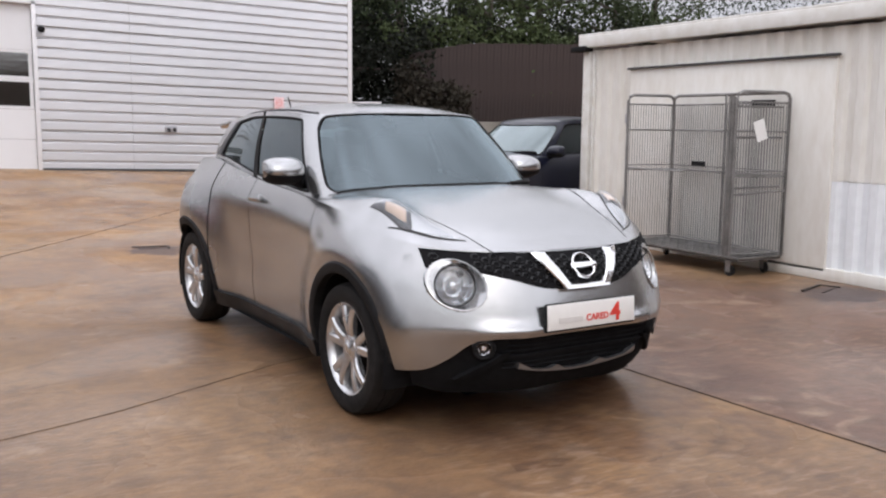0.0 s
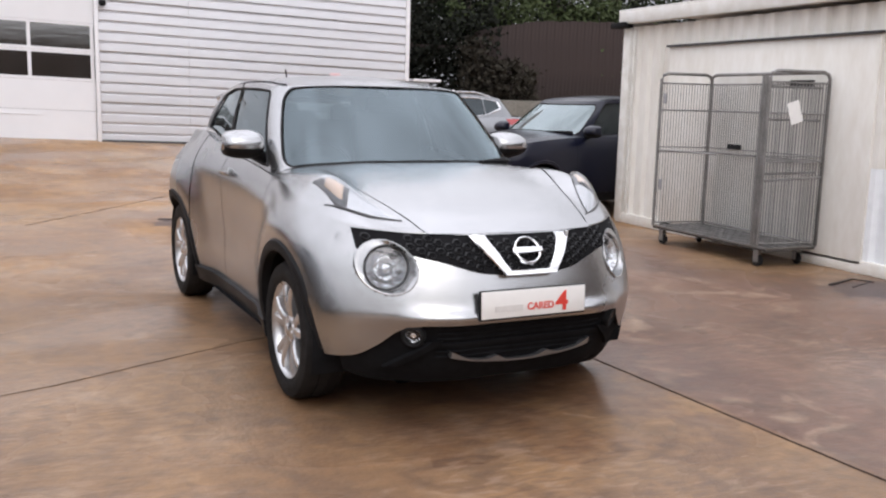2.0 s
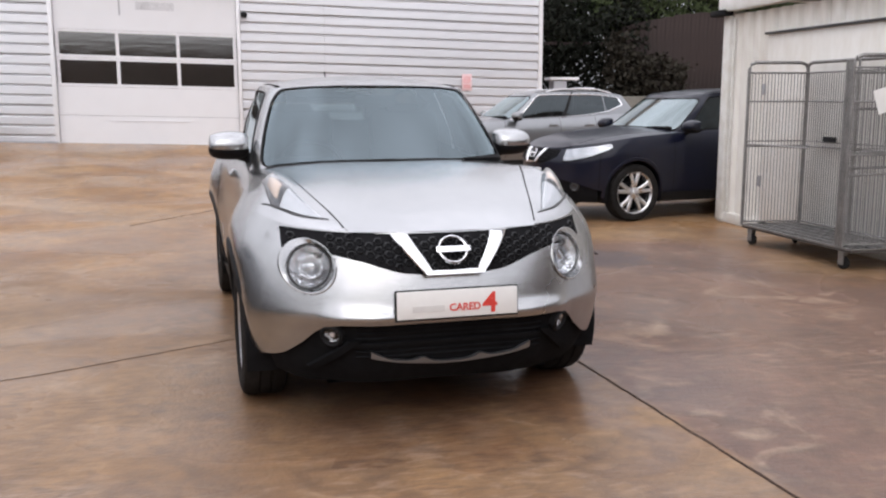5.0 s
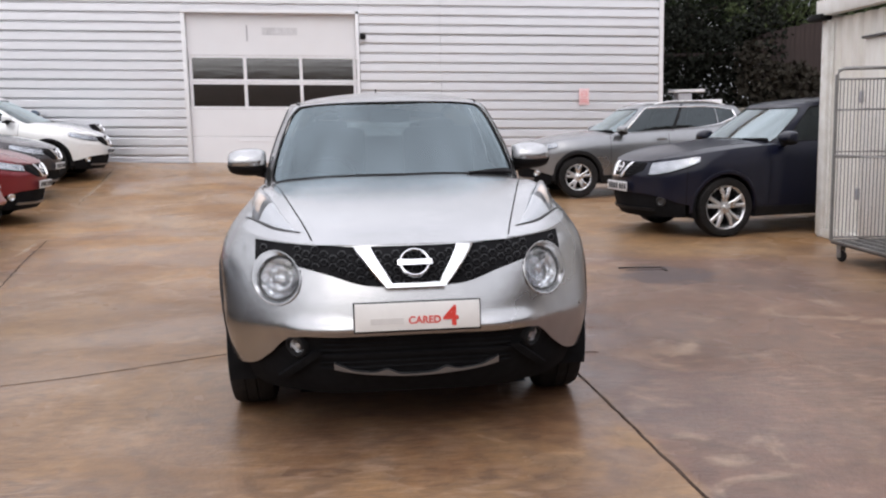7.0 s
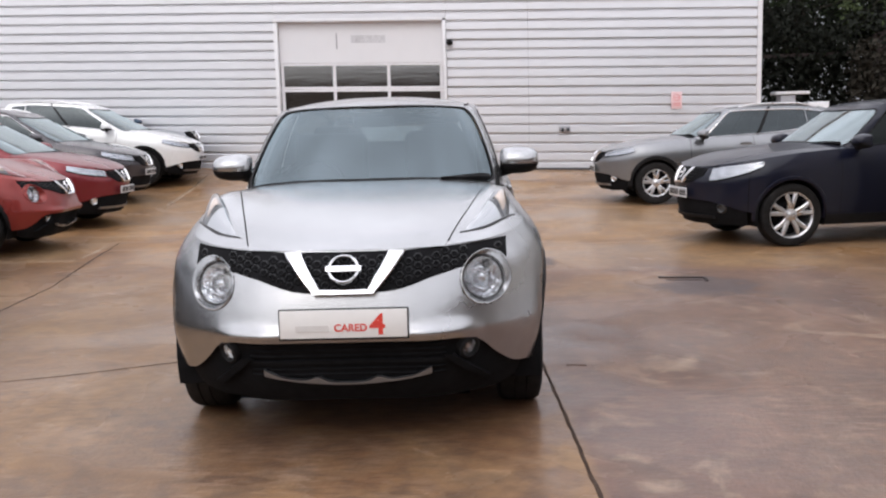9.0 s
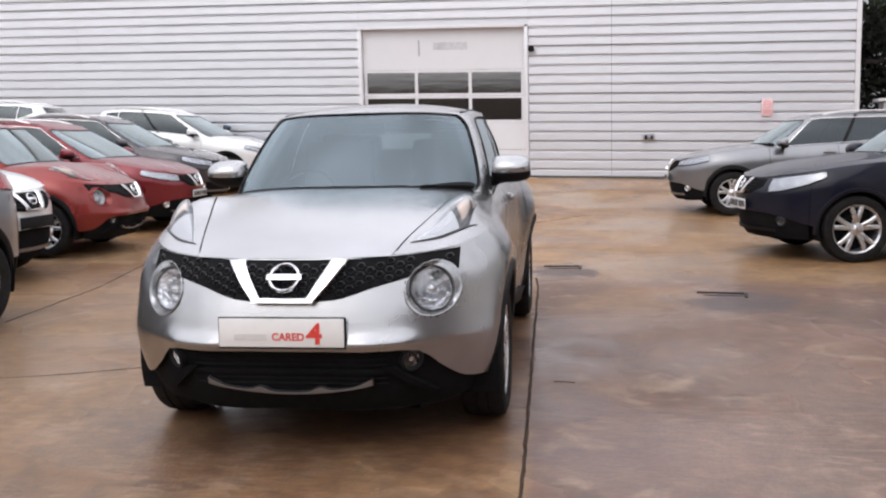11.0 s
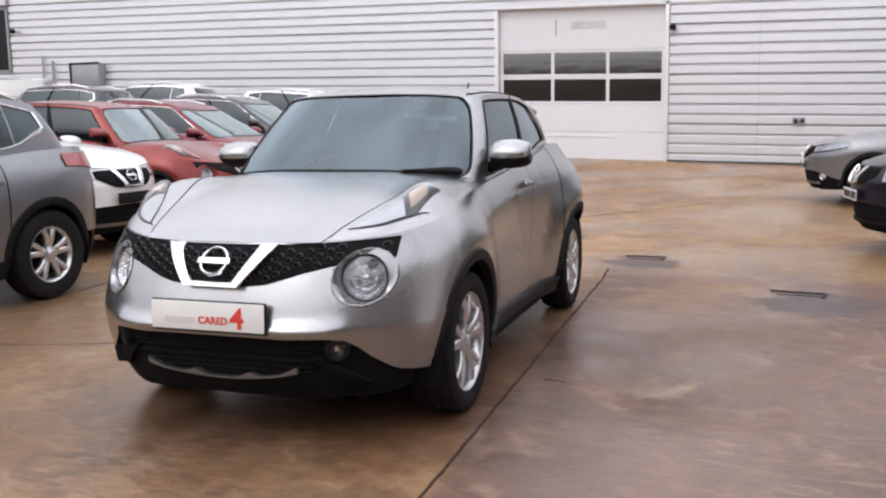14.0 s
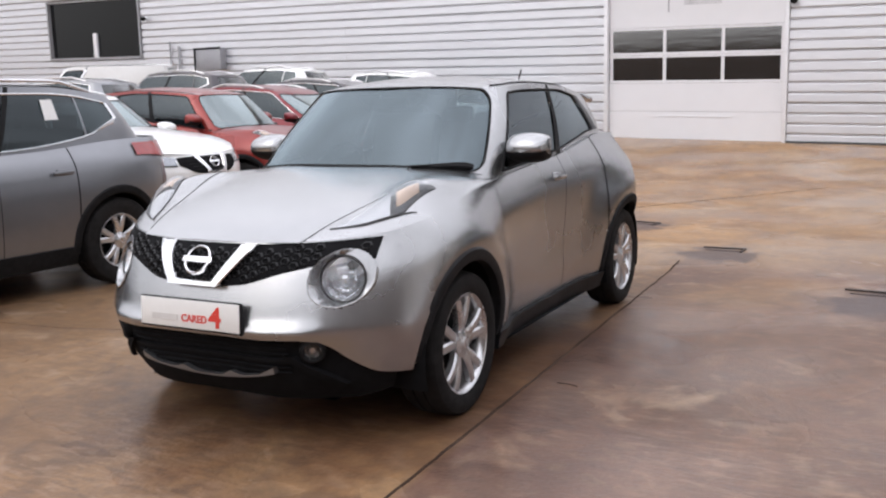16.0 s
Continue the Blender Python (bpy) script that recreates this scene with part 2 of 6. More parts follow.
def lettering(name, text, size, material, parent, m, label=""):
    cu = bpy.data.curves.new(name, "FONT")
    cu.body, cu.size, cu.extrude, cu.align_x, cu.align_y, cu.offset = text, size, 0.001, "CENTER", "CENTER", size * 0.022
    tmp = bpy.data.objects.new(name, cu)
    scene.collection.objects.link(tmp)
    bpy.context.view_layer.update()
    me = bpy.data.meshes.new_from_object(tmp.evaluated_get(bpy.context.evaluated_depsgraph_get()))
    bpy.data.objects.remove(tmp)
    me.materials.clear()
    return part(name, me, material, parent, label, at=m)


def rise(x, y):
    """Height of the yard: level by the car, rising to the building."""
    x, y = np.asarray(x, float), np.asarray(y, float)
    up = np.clip((y - 11.5) / 9.1, 0, 1.05) ** (1.6 + 0.6 * np.clip(x / 5, 0, 1) + 0.6 * np.clip((-1 - x) / 2, 0, 1) * np.clip((20 - y) / 2, 0, 1))
    ramp = 0.065 * np.clip(-1.5 - x, 0, 7) * np.clip((y - 8.7) / 1.5, 0, 1) * np.clip((20.5 - y) / 2.5, 0.25, 1)
    return 0.40 * up * np.clip(1 + 0.07 * (3.8 - x), 0.7, 1.7) + ramp


# ---- cars: y runs from nose to tail, the origin lies on the ground under the front axle
class Shape:
    """Measures of one car model."""
    def __init__(s, half, base, arch, hub, tyre, rim, twin, pan, sill, rear_lip, nose, nose_d, nose_n, tail, rear_d, rear_n, width, taper, flares, front, rear, shoulder, bonnet, crown, crests, lip, cab_base, cab_top, ledge, bulge, roof_w, roof_edge, roof_mid, wscreen_p, front_win, rear_win, quarter_win, back_p, win_v, win_lo, win_hi, holes, doors, scuttle, bonnet_x, mirror, handle_z, hidden_handle, handle_mat, arch_mat, trim_mat, lipw, dash_z, seat_y, head, seat_dz, badge_out, square=None, haunches=(), shelf=0.0, lean=0.0, corner=(0.05, 0.08), sill_out=0.012, sill_mat=None):
        s.half, s.base, s.arch, s.hub, s.tyre = half, base, arch, hub, tyre
        s.rim, s.twin, s.pan, s.sill, s.rear_lip = rim, twin, pan, sill, rear_lip
        s.nose, s.nose_d, s.nose_n, s.tail, s.rear_d = nose, nose_d, nose_n, tail, rear_d
        s.rear_n, s.width, s.taper, s.flares, s.front = rear_n, width, taper, flares, front
        s.rear, s.shoulder, s.bonnet, s.crown, s.crests = rear, shoulder, bonnet, crown, crests
        s.lip, s.cab_base, s.cab_top, s.ledge, s.bulge = lip, cab_base, cab_top, ledge, bulge
        s.roof_w, s.roof_edge, s.roof_mid, s.wscreen_p, s.front_win = roof_w, roof_edge, roof_mid, wscreen_p, front_win
        s.rear_win, s.quarter_win, s.back_p, s.win_v, s.doors = rear_win, quarter_win, back_p, win_v, doors
        s.scuttle, s.bonnet_x, s.mirror, s.handle_z, s.hidden_handle = scuttle, bonnet_x, mirror, handle_z, hidden_handle
        s.handle_mat, s.arch_mat, s.trim_mat, s.lipw, s.dash_z = handle_mat, arch_mat, trim_mat, lipw, dash_z
        s.seat_y, s.head, s.seat_dz, s.badge_out = seat_y, head, seat_dz, badge_out
        s.win_lo, s.win_hi, s.holes, s.cache = win_lo, win_hi, holes, {}
        s.shelf = shelf
        s.square, s.haunches, s.lean, s.corner, s.sill_out, s.sill_mat = square, haunches, lean, corner, sill_out, sill_mat

    def wid(s, y, z):
        w = s.width(z) * s.taper(y)
        for fy, fz, amp, sy, sz in s.flares:
            w = w + amp * np.exp(-((y - fy) / sy) ** 2 - ((z - fz) / sz) ** 2)
        for fy, fz, amp, r0, r1 in s.haunches:
            t = np.clip((r1 - np.hypot(y - fy, z - fz)) / (r1 - r0), 0, 1)
            w = w + amp * t * t * (3 - 2 * t)
        return w - 0.06 * np.clip(1 - (s.shoulder(y) - z) / 0.20, 0, 1) ** 2

    def fill(s, z):
        """How square the nose is in plan at that height; 1: as the bonnet's edge."""
        return s.square(z) if s.square else 1.0

    def col(s, p):
        """Perimeter 0..1 nose, 1..2 side, 2..3 tail: lateral share, y at the shoulder, shares of nose and tail."""
        p = np.abs(np.asarray(p, float))
        a = np.clip(p, 0, 1) * math.pi / 2
        b = np.clip(3 - p, 0, 1) * math.pi / 2
        e, g = 2 / s.nose_n, 2 / s.rear_n
        q = np.where(p < 1, np.sin(a) ** e, np.where(p > 2, np.sin(b) ** g, 1.0))
        ff, fr = 1 - np.cos(a) ** e, 1 - np.cos(b) ** g
        y = np.where(p < 1, s.nose + s.nose_d * ff, np.where(p > 2, s.tail - s.rear_d * fr, s.nose + s.nose_d + (s.tail - s.rear_d - s.nose - s.nose_d) * np.clip(p - 1, 0, 1)))
        return q, y, np.where(p < 1, (1 - ff) ** 1.2, 0), np.where(p > 2, (1 - fr) ** 1.2, 0)

    def p_of(s, y):
        if y < s.nose + s.nose_d:
            f = (y - s.nose) / s.nose_d
            return math.acos((1 - f) ** (s.nose_n / 2)) / (math.pi / 2)
        if y > s.tail - s.rear_d:
            f = (s.tail - y) / s.rear_d
            return 3 - math.acos((1 - f) ** (s.rear_n / 2)) / (math.pi / 2)
        return 1 + (y - s.nose - s.nose_d) / (s.tail - s.rear_d - s.nose - s.nose_d)

    def step_out(s, q, z):
        """The short shelf on either side of the plate, just over the lower opening."""
        t = np.clip((q - 0.12) / 0.2, 0, 1) * np.clip((0.66 - q) / 0.12, 0, 1)
        return s.shelf * t * np.exp(-(np.clip(z - 0.532, 0, 1) / (0.022 + 0.02 * q)) ** 2)

    def low(s, p):
        """Lower edge of the painted body, arches included."""
        q, y, _, _ = s.col(p)
        z = np.where(np.abs(p) < 1, s.lip(q), np.where(np.abs(p) > 2, s.rear_lip, s.sill))
        for c in (0.0, s.base):
            d = np.abs(y - c)
            z = np.where(d <= s.arch + 1e-6, s.hub + np.sqrt(np.clip(s.arch**2 - d**2, 0, None)), z)
        return z

    def skin(s, p, z, off=0.0):
        q, y0, f, r = s.col(p)
        y = y0 + f * s.front(z) + r * s.rear(z) - (s.step_out(q, z) * (np.abs(p) < 1) if s.shelf else 0)
        x = np.sign(np.where(p == 0, 1, p)) * np.where(np.abs(p) < 1, q ** s.fill(z), q) * (s.wid(y, z) + off)
        return np.stack(np.broadcast_arrays(x, y - f * off + r * off, z), -1)

    def face(s, x, z, off=0.0):
        """A place on the nose at that x and z."""
        x, z = np.broadcast_arrays(np.asarray(x, float), np.asarray(z, float))
        y = np.full(x.shape, s.nose)
        for _ in range(6):
            q = np.clip(np.abs(x) / s.wid(y, z), 0, 0.999) ** (1 / s.fill(z))
            f = 1 - (1 - q ** s.nose_n) ** (1 / s.nose_n)
            y = s.nose + s.nose_d * f + (1 - f) ** 1.2 * s.front(z) - (s.step_out(q, z) if s.shelf else 0)
        return np.stack((x, y - off, z), -1)

    def deck(s, x, y, off=0.0):
        """A place on the bonnet and wing tops."""
        x, y = np.broadcast_arrays(np.asarray(x, float), np.asarray(y, float))
        f = np.clip((y - s.nose) / s.nose_d, 0, 1)
        q = (1 - (1 - f) ** s.nose_n) ** (1 / s.nose_n)
        ze = s.shoulder(y)
        xe = np.maximum(q * s.wid(y, ze), 1e-4)
        r = np.clip(np.abs(x) / xe, 0, 1)
        z = ze + (s.bonnet(y) - ze) * (1 - r**s.crown)
        for fx, fy, amp, sx, sy in s.crests:
            z = z + amp * np.exp(-((np.abs(x) - fx) / sx) ** 2 - ((y - fy) / sy) ** 2) * (1 - r**6)
        return np.stack((x, y, z + off), -1)

    def cab(s, p, v, off=0.0):
        """The cabin's wall: v 0 at the waist, 1 at the roof's edge."""
        p, v = np.broadcast_arrays(np.asarray(p, float), np.asarray(v, float))
        sg, a = np.sign(np.where(p == 0, 1, p)), np.abs(p)

        def ring(yf, yr, df, dr, n):
            al, be = np.clip(a, 0, 1) * math.pi / 2, np.clip(3 - a, 0, 1) * math.pi / 2
            e = 2 / n
            q = np.where(a < 1, np.sin(al) ** e, np.where(a > 2, np.sin(be) ** e, 1))
            y = np.where(a < 1, yf + df * (1 - np.cos(al) ** e), np.where(a > 2, yr - dr * (1 - np.cos(be) ** e), yf + df + (yr - dr - yf - df) * np.clip(a - 1, 0, 1)))
            return q, y
        q0, y0 = ring(*s.cab_base)
        q1, y1 = ring(*s.cab_top)
        w0 = s.wid(y0, s.shoulder(y0)) - s.ledge(y0)
        x0 = q0 * w0
        z0 = np.where(a < 1, s.deck(np.minimum(x0, w0), y0)[..., 2], s.shoulder(y0)) - 0.012
        x1, z1 = q1 * (s.roof_w(y1)), s.roof_edge(y1)
        bul = np.sin(math.pi * v) * s.bulge + off
        x = x0 + (x1 - x0) * v + q0 * bul
        y = y0 + (y1 - y0) * v - np.where(a < 1, (1 - q0) * bul, 0) + np.where(a > 2, (1 - q0) * bul, 0)
        z = z0 + (z1 - z0) * v + off * 0.4
        return np.stack((sg * x, y, z), -1)


def span(*stops, step=0.06):
    """Even steps through the stops."""
    out = [stops[0]]
    for a, b in zip(stops, stops[1:]):
        out += list(np.linspace(a, b, max(2, int(abs(b - a) / step) + 1))[1:])
    return np.array(out)


def side_cols(s, y0, y1):
    """Perimeter steps from y0 to y1, fitted to the arches."""
    ys = []
    for c in (0.0, s.base):
        a = s.arch
        ys += [c - a - 0.002, c + a + 0.002] + [c - a * math.cos(t) for t in np.linspace(0, math.pi, 23)]
    ys += list(np.arange(y0, y1, 0.09)) + [y0, y1]
    inside = lambda y: any(abs(y - c) < s.arch - 1e-6 for c in (0.0, s.base))
    grid_ys = [y for y in ys if y0 <= y <= y1]
    arcs = {round(c - s.arch * math.cos(t), 6) for c in (0.0, s.base) for t in np.linspace(0, math.pi, 23)}
    keepers = sorted({round(y, 6) for y in grid_ys if not inside(y) or round(y, 6) in arcs})
    return np.array([s.p_of(y) for y in keepers])


ROWS = np.concatenate((np.linspace(0, 0.15, 4), np.linspace(0.2, 1, 13)))


def panel(s, ps, lo=None, hi=None, off=0.0, rows=ROWS):
    lo = s.low(ps) if lo is None else np.broadcast_to(lo, ps.shape)
    hi = s.shoulder(s.col(ps)[1]) if hi is None else np.broadcast_to(hi, ps.shape)
    z = lo[:, None] + (hi - lo)[:, None] * rows[None]
    return s.skin(ps[:, None] * np.ones_like(z), z, off)


def pierced(s, p):
    """Keeps the faces that lie outside the lamp openings of the nose."""
    c = (p[1:, 1:] + p[:-1, :-1] + p[1:, :-1] + p[:-1, 1:]) / 4
    out = np.ones(c.shape[:2], bool)
    for x, z, r in s.holes:
        out &= ~(((np.abs(c[..., 0]) - x) ** 2 + (c[..., 2] - z) ** 2 < r * r) & (c[..., 1] < -0.2))
    return lambda i, j: out[i, j]


def mirrored(p):
    return np.concatenate((-p[::-1], p[1:] if p[0] == 0 else p))


def wheel_meshes(radius, rim, width, spokes, twin):
    """Tyre, rim, dish and hub, axle along x, outer face at +x."""
    w = width / 2
    tyre = Geo().lathe([(rim - 0.012, -w * 0.8), (rim + 0.01, -w * 0.92), (radius - 0.045, -w), (radius - 0.015, -w * 0.9), (radius - 0.003, -w * 0.7), (radius, -w * 0.3), (radius - 0.006, -w * 0.28), (radius - 0.006, -w * 0.22), (radius, -w * 0.2),
                        (radius, w * 0.2), (radius - 0.006, w * 0.22), (radius - 0.006, w * 0.28), (radius, w * 0.3), (radius - 0.003, w * 0.7), (radius - 0.015, w * 0.9), (radius - 0.045, w), (rim + 0.01, w * 0.92), (rim - 0.012, w * 0.8)], n=56)
    rimg = Geo().lathe([(rim - 0.03, -w * 0.7), (rim - 0.028, w * 0.5), (rim - 0.016, w * 0.78), (rim - 0.004, w * 0.86), (rim + 0.004, w * 0.84), (rim + 0.004, w * 0.7)], n=56)
    disc = Geo().lathe([(0.0, 0.0), (0.14, 0.0), (0.145, -0.02), (rim - 0.03, -0.03)], n=40)
    sp = Geo()
    for k in range(spokes):
        a = 2 * math.pi * (k + 0.25) / spokes
        for d in ((-1, 1) if twin else (0,)):
            r0, r1 = 0.035, rim - 0.018
            rows = []
            for t in np.linspace(0, 1, 6):
                r = r0 + (r1 - r0) * t
                ang = a + d * (0.13 + 0.10 * t)
                hw = (0.026 if twin else 0.034) * (1 - 0.18 * t)
                xo = w * (0.80 + 0.06 * math.sin(math.pi * t)) - 0.022 * (1 - t) ** 2
                cx, cy = Vector((0, math.cos(ang), math.sin(ang))), Vector((0, -math.sin(ang), math.cos(ang)))
                rows.append([cx * r + cy * u * hw + Vector((xo + dx, 0, 0)) for u, dx in ((-1, -0.035), (-1, -0.008), (-0.6, 0), (0.6, 0), (1, -0.008), (1, -0.035))])
            sp.grid(np.array(rows))
    hub = Geo().lathe([(0.0, w * 0.86), (0.026, w * 0.85), (0.032, w * 0.80), (0.066, w * 0.72), (0.07, w * 0.5)], n=24)
    for k in range(5):
        a = 2 * math.pi * k / 5
        hub.lathe([(0.0, w * 0.79), (0.008, w * 0.78), (0.009, w * 0.68)], pose(0, 0.05 * math.cos(a), 0.05 * math.sin(a)), n=8)
    return tyre.mesh("tyre"), rimg.mesh("rim"), disc.mesh("brake_disc"), sp.mesh("spokes"), hub.mesh("hub")


def rod(s, name, meshes, root, x, y, z, side, steer=0.0):
    at = pose(x * side, y, z, 0, 0, (0 if side > 0 else 180) + steer)
    w = part("wheel", meshes[0], M_TYRE, root, "black tyre on a silver alloy wheel", at=at)
    for nm, me, mt in (("rim", meshes[1], M_ALLOY), ("brake_disc", meshes[2], M_DEEP), ("spokes", meshes[3], M_ALLOY), ("hub", meshes[4], M_ALLOY)):
        part(nm, me, mt, w)
    return w


def frame_at(s, x, z, sign):
    """A pose on the nose, its local x pointing out of the surface."""
    o = s.face(x, z)
    du, dv = s.face(x + 0.01, z) - o, s.face(x, z + 0.01) - o
    nrm = Vector(np.cross(du, dv)).normalized()
    if nrm.y > 0:
        nrm = -nrm
    up = Vector((0, 0, 1))
    side = up.cross(nrm).normalized()
    up = nrm.cross(side)
    m = Matrix((nrm, side, up)).transposed().to_4x4()
    m.translation = Vector(o)
    return m


def cached(s, key, make):
    if key not in s.cache:
        s.cache[key] = make()
    return s.cache[key]


def car(s, name, label, group, m, colour, detail=2, trim=None, plate="bars"):
    """The body that all cars share; detail 2 is the full fit-out, 1 leaves out the seats."""
    root = thing(name, label, "car", group, m)
    trim = trim or M_BLACK
    yd = s.doors
    pb = s.p_of(-s.arch - 0.05)

    def g(key, fn):
        return cached(s, key, lambda: fn().mesh(key))
    front = mirrored(span(0, 0.35, 0.75, pb, step=0.014 if s.holes else 0.04))
    fp = panel(s, front, rows=np.linspace(0, 1, 41 if s.holes else 17))
    part("front_bumper", g("front_bumper", lambda: Geo().grid(fp, keep=pierced(s, fp))), colour, root)
    for sd in (1, -1):
        for nm, a, b in (("front_wing", -s.arch - 0.045, yd[0]), ("front_door", yd[0] + 0.006, yd[1]), ("rear_door", yd[1] + 0.006, yd[2]), ("rear_wing", yd[2] + 0.006, s.base + s.arch + 0.12)):
            ps = side_cols(s, a, b)
            ob = part(nm, g(nm + str(sd), lambda: Geo().grid(panel(s, ps * sd))), colour, root)
            if "door" in nm:
                # sill-side cladding moulding and handle
                hy = b - 0.13 if nm == "front_door" or not s.hidden_handle else None
                if hy:
                    hz = s.handle_z
                    hp = s.skin(np.array([s.p_of(hy) * sd]), np.array([hz]))[0]
                    part("handle", g("handle" + str(sd), lambda: Geo().box((0.022 * sd, 0, 0), (0.022, 0.19, 0.032), bevel=0.009).box((0.0, 0, 0.004), (0.03, 0.1, 0.05), bevel=0.008)), s.handle_mat or colour, ob, at=pose(*hp, 0, 0, 0))
    tail = np.concatenate((span(s.p_of(s.base + s.arch + 0.126), 3 - 0.3, 3, step=0.05), -span(3, 3 - 0.3, s.p_of(s.base + s.arch + 0.126), step=0.05)[1:]))
    part("tailgate", g("tailgate", lambda: Geo().grid(panel(s, tail))), colour, root)
    # dark inner shell behind the panel gaps, and the floor pan
    shell_p = np.concatenate((span(0, pb, step=0.025), side_cols(s, -s.arch - 0.04, s.base + s.arch + 0.12), span(s.p_of(s.base + s.arch + 0.125), 3, step=0.08)))

    def inner():
        a = Geo()
        for sd in (1, -1):
            q = panel(s, shell_p * sd, off=-0.014)
            a.grid(q, keep=pierced(s, q))
            for c in (0.0, s.base):
                ang = np.linspace(-0.35, math.pi + 0.35, 24)
                a.grid(np.array([[(sd * x, c + (s.arch + 0.004) * math.cos(t), s.hub + (s.arch + 0.004) * math.sin(t)) for x in (s.half - 0.035, s.half - 0.10, s.half - 0.36)] for t in ang]))
                a.grid(np.array([[(sd * (s.half - 0.36), c + r * math.cos(t), s.hub + r * math.sin(t)) for r in (0.02, s.arch + 0.004)] for t in ang]))
        yy = span(s.nose + 0.12, s.tail - 0.15, step=0.3)
        a.grid(np.array([[(x, y, s.pan) for x in (-0.52, 0, 0.52)] for y in yy]))
        yy = span(s.arch + 0.05, s.base - s.arch - 0.05, step=0.3)
        for sd in (1, -1):
            a.grid(np.array([[(sd * x, y, s.pan) for x in (0.52, s.half - 0.10)] for y in yy]))
        return a
    part("underbody", g("underbody", inner), M_DEEP, root)
    # plastic cladding: sills, lower nose and tail, arch edges
    lownose = mirrored(span(0, 0.4, pb, step=0.05))
    part("lower_grille", g("lower_grille", lambda: Geo().grid(panel(s, lownose, lo=s.pan + 0.01 + (0.10 * np.clip((s.col(lownose)[0] - 0.72) / 0.28, 0, 1) ** 2 if s.lean else 0), hi=s.low(lownose) + 0.004, off=-0.022, rows=np.linspace(0, 1, 8)))), M_DEEP, root)
    part("rear_bumper_cladding", g("rear_cladding", lambda: Geo().grid(panel(s, tail, lo=s.pan + 0.03, hi=s.rear_lip + 0.004, off=-0.012, rows=np.linspace(0, 1, 6)))), trim, root)
    for sd in (1, -1):
        ys = np.array([s.p_of(y) for y in np.linspace(s.arch + 0.01, s.base - s.arch - 0.01, 16)])
        part("sill", g("sill" + str(sd), lambda: Geo().grid(np.concatenate((panel(s, ys * sd, lo=s.pan, hi=s.sill + 0.006, off=s.sill_out, rows=np.linspace(0, 1, 5)), panel(s, ys * sd, lo=s.sill + 0.006, hi=s.sill + 0.02, off=-0.004, rows=np.linspace(0, 1, 2))), 1))), s.sill_mat or trim, root)
        for c in (0.0, s.base):
            def lipring():
                ang = np.linspace(-0.16, math.pi + (0.0 if s.lean and c == 0 else 0.16), 34)
                rr = [(-0.012, -0.04), (-0.012, 0.006), (0.004, 0.013), (s.lipw * 0.8, 0.011), (s.lipw, 0.0), (s.lipw, -0.012)]
                pts = []
                for t in ang:
                    row = []
                    for dr, off in rr:
                        y, z = c + (s.arch + dr) * math.cos(t), s.hub + (s.arch + dr) * math.sin(t)
                        x = s.wid(y, z) * s.col(s.p_of(y))[0] ** (s.fill(z) if y < 0 else 1.0) + off
                        row.append((sd * x, y, z))
                    pts.append(row)
                return Geo().grid(np.array(pts))
            part("arch_trim", g("arch_trim%d%.1f" % (sd, c), lipring), s.arch_mat or colour, root)
    # bonnet, wing tops and scuttle
    n_t, n_s = 22, 25
    tt, ss = np.linspace(0, 1, n_t), np.linspace(-1, 1, n_s)

    def bonnet_pts(t, u):
        xf, xb = s.bonnet_x
        x = u * (xf + (xb - xf) * t)
        f = lambda xx: float(s.nose + s.nose_d * (1 - (1 - min(abs(xx) / s.half, 0.99) ** s.nose_n) ** (1 / s.nose_n)))
        y = f(u * xf) + 0.004 + (s.scuttle(abs(u)) - f(u * xf)) * t
        return s.deck(x, y)
    part("bonnet", g("bonnet", lambda: Geo().grid(np.array([[bonnet_pts(t, u) for u in ss] for t in tt]))), colour, root)
    for sd in (1, -1):
        def wingtop():
            rows = []
            for t in np.linspace(0, 1, 26):
                a = bonnet_pts(t, 1.0)
                y = a[1]
                f = min(max((y - s.nose) / s.nose_d, 0), 1)
                q = (1 - (1 - f) ** s.nose_n) ** (1 / s.nose_n)
                xe = q * float(s.wid(y, s.shoulder(y)))
                rows.append([s.deck(x, y) * np.array((sd, 1, 1)) for x in np.linspace(min(a[0] + 0.007, xe), xe, 9)])
            return Geo().grid(np.array(rows))
        part("wing_top", g("wing_top" + str(sd), wingtop), colour, root)

    def scuttle():
        rows = []
        for u in np.linspace(-1, 1, 21):
            a = bonnet_pts(1.0, u)
            b = s.cab(u * 0.9, 0.05)
            rows.append([a - np.array((0, 0.03, 0.014)), a + np.array((0, 0.005, -0.012)), (a * 0.4 + b * 0.6) - np.array((0, 0, 0.015)), b])
        return Geo().grid(np.array(rows))
    part("scuttle_panel", g("scuttle", scuttle), M_BLACK, root)
    for sd in (1, -1):
        def ledge():
            rows = []
            for p in span(0.72, 1, 2, 2.9, step=0.06):
                b = s.cab(p * sd, 0.0)
                y = b[1]
                f = min(max((y - s.nose) / s.nose_d, 0), 1)
                w = float(s.wid(y, s.shoulder(y)))
                if y > s.tail - s.rear_d:
                    fr = min((s.tail - y) / s.rear_d, 1)
                    w *= (1 - (1 - fr) ** s.rear_n) ** (1 / s.rear_n)
                e = np.array((sd * w, y, float(s.shoulder(y))))
                rows.append([e, (e + b) / 2 + np.array((0, 0, 0.006)), b])
            return Geo().grid(np.array(rows))
        part("waist_rail", g("ledge" + str(sd), ledge), colour, root)
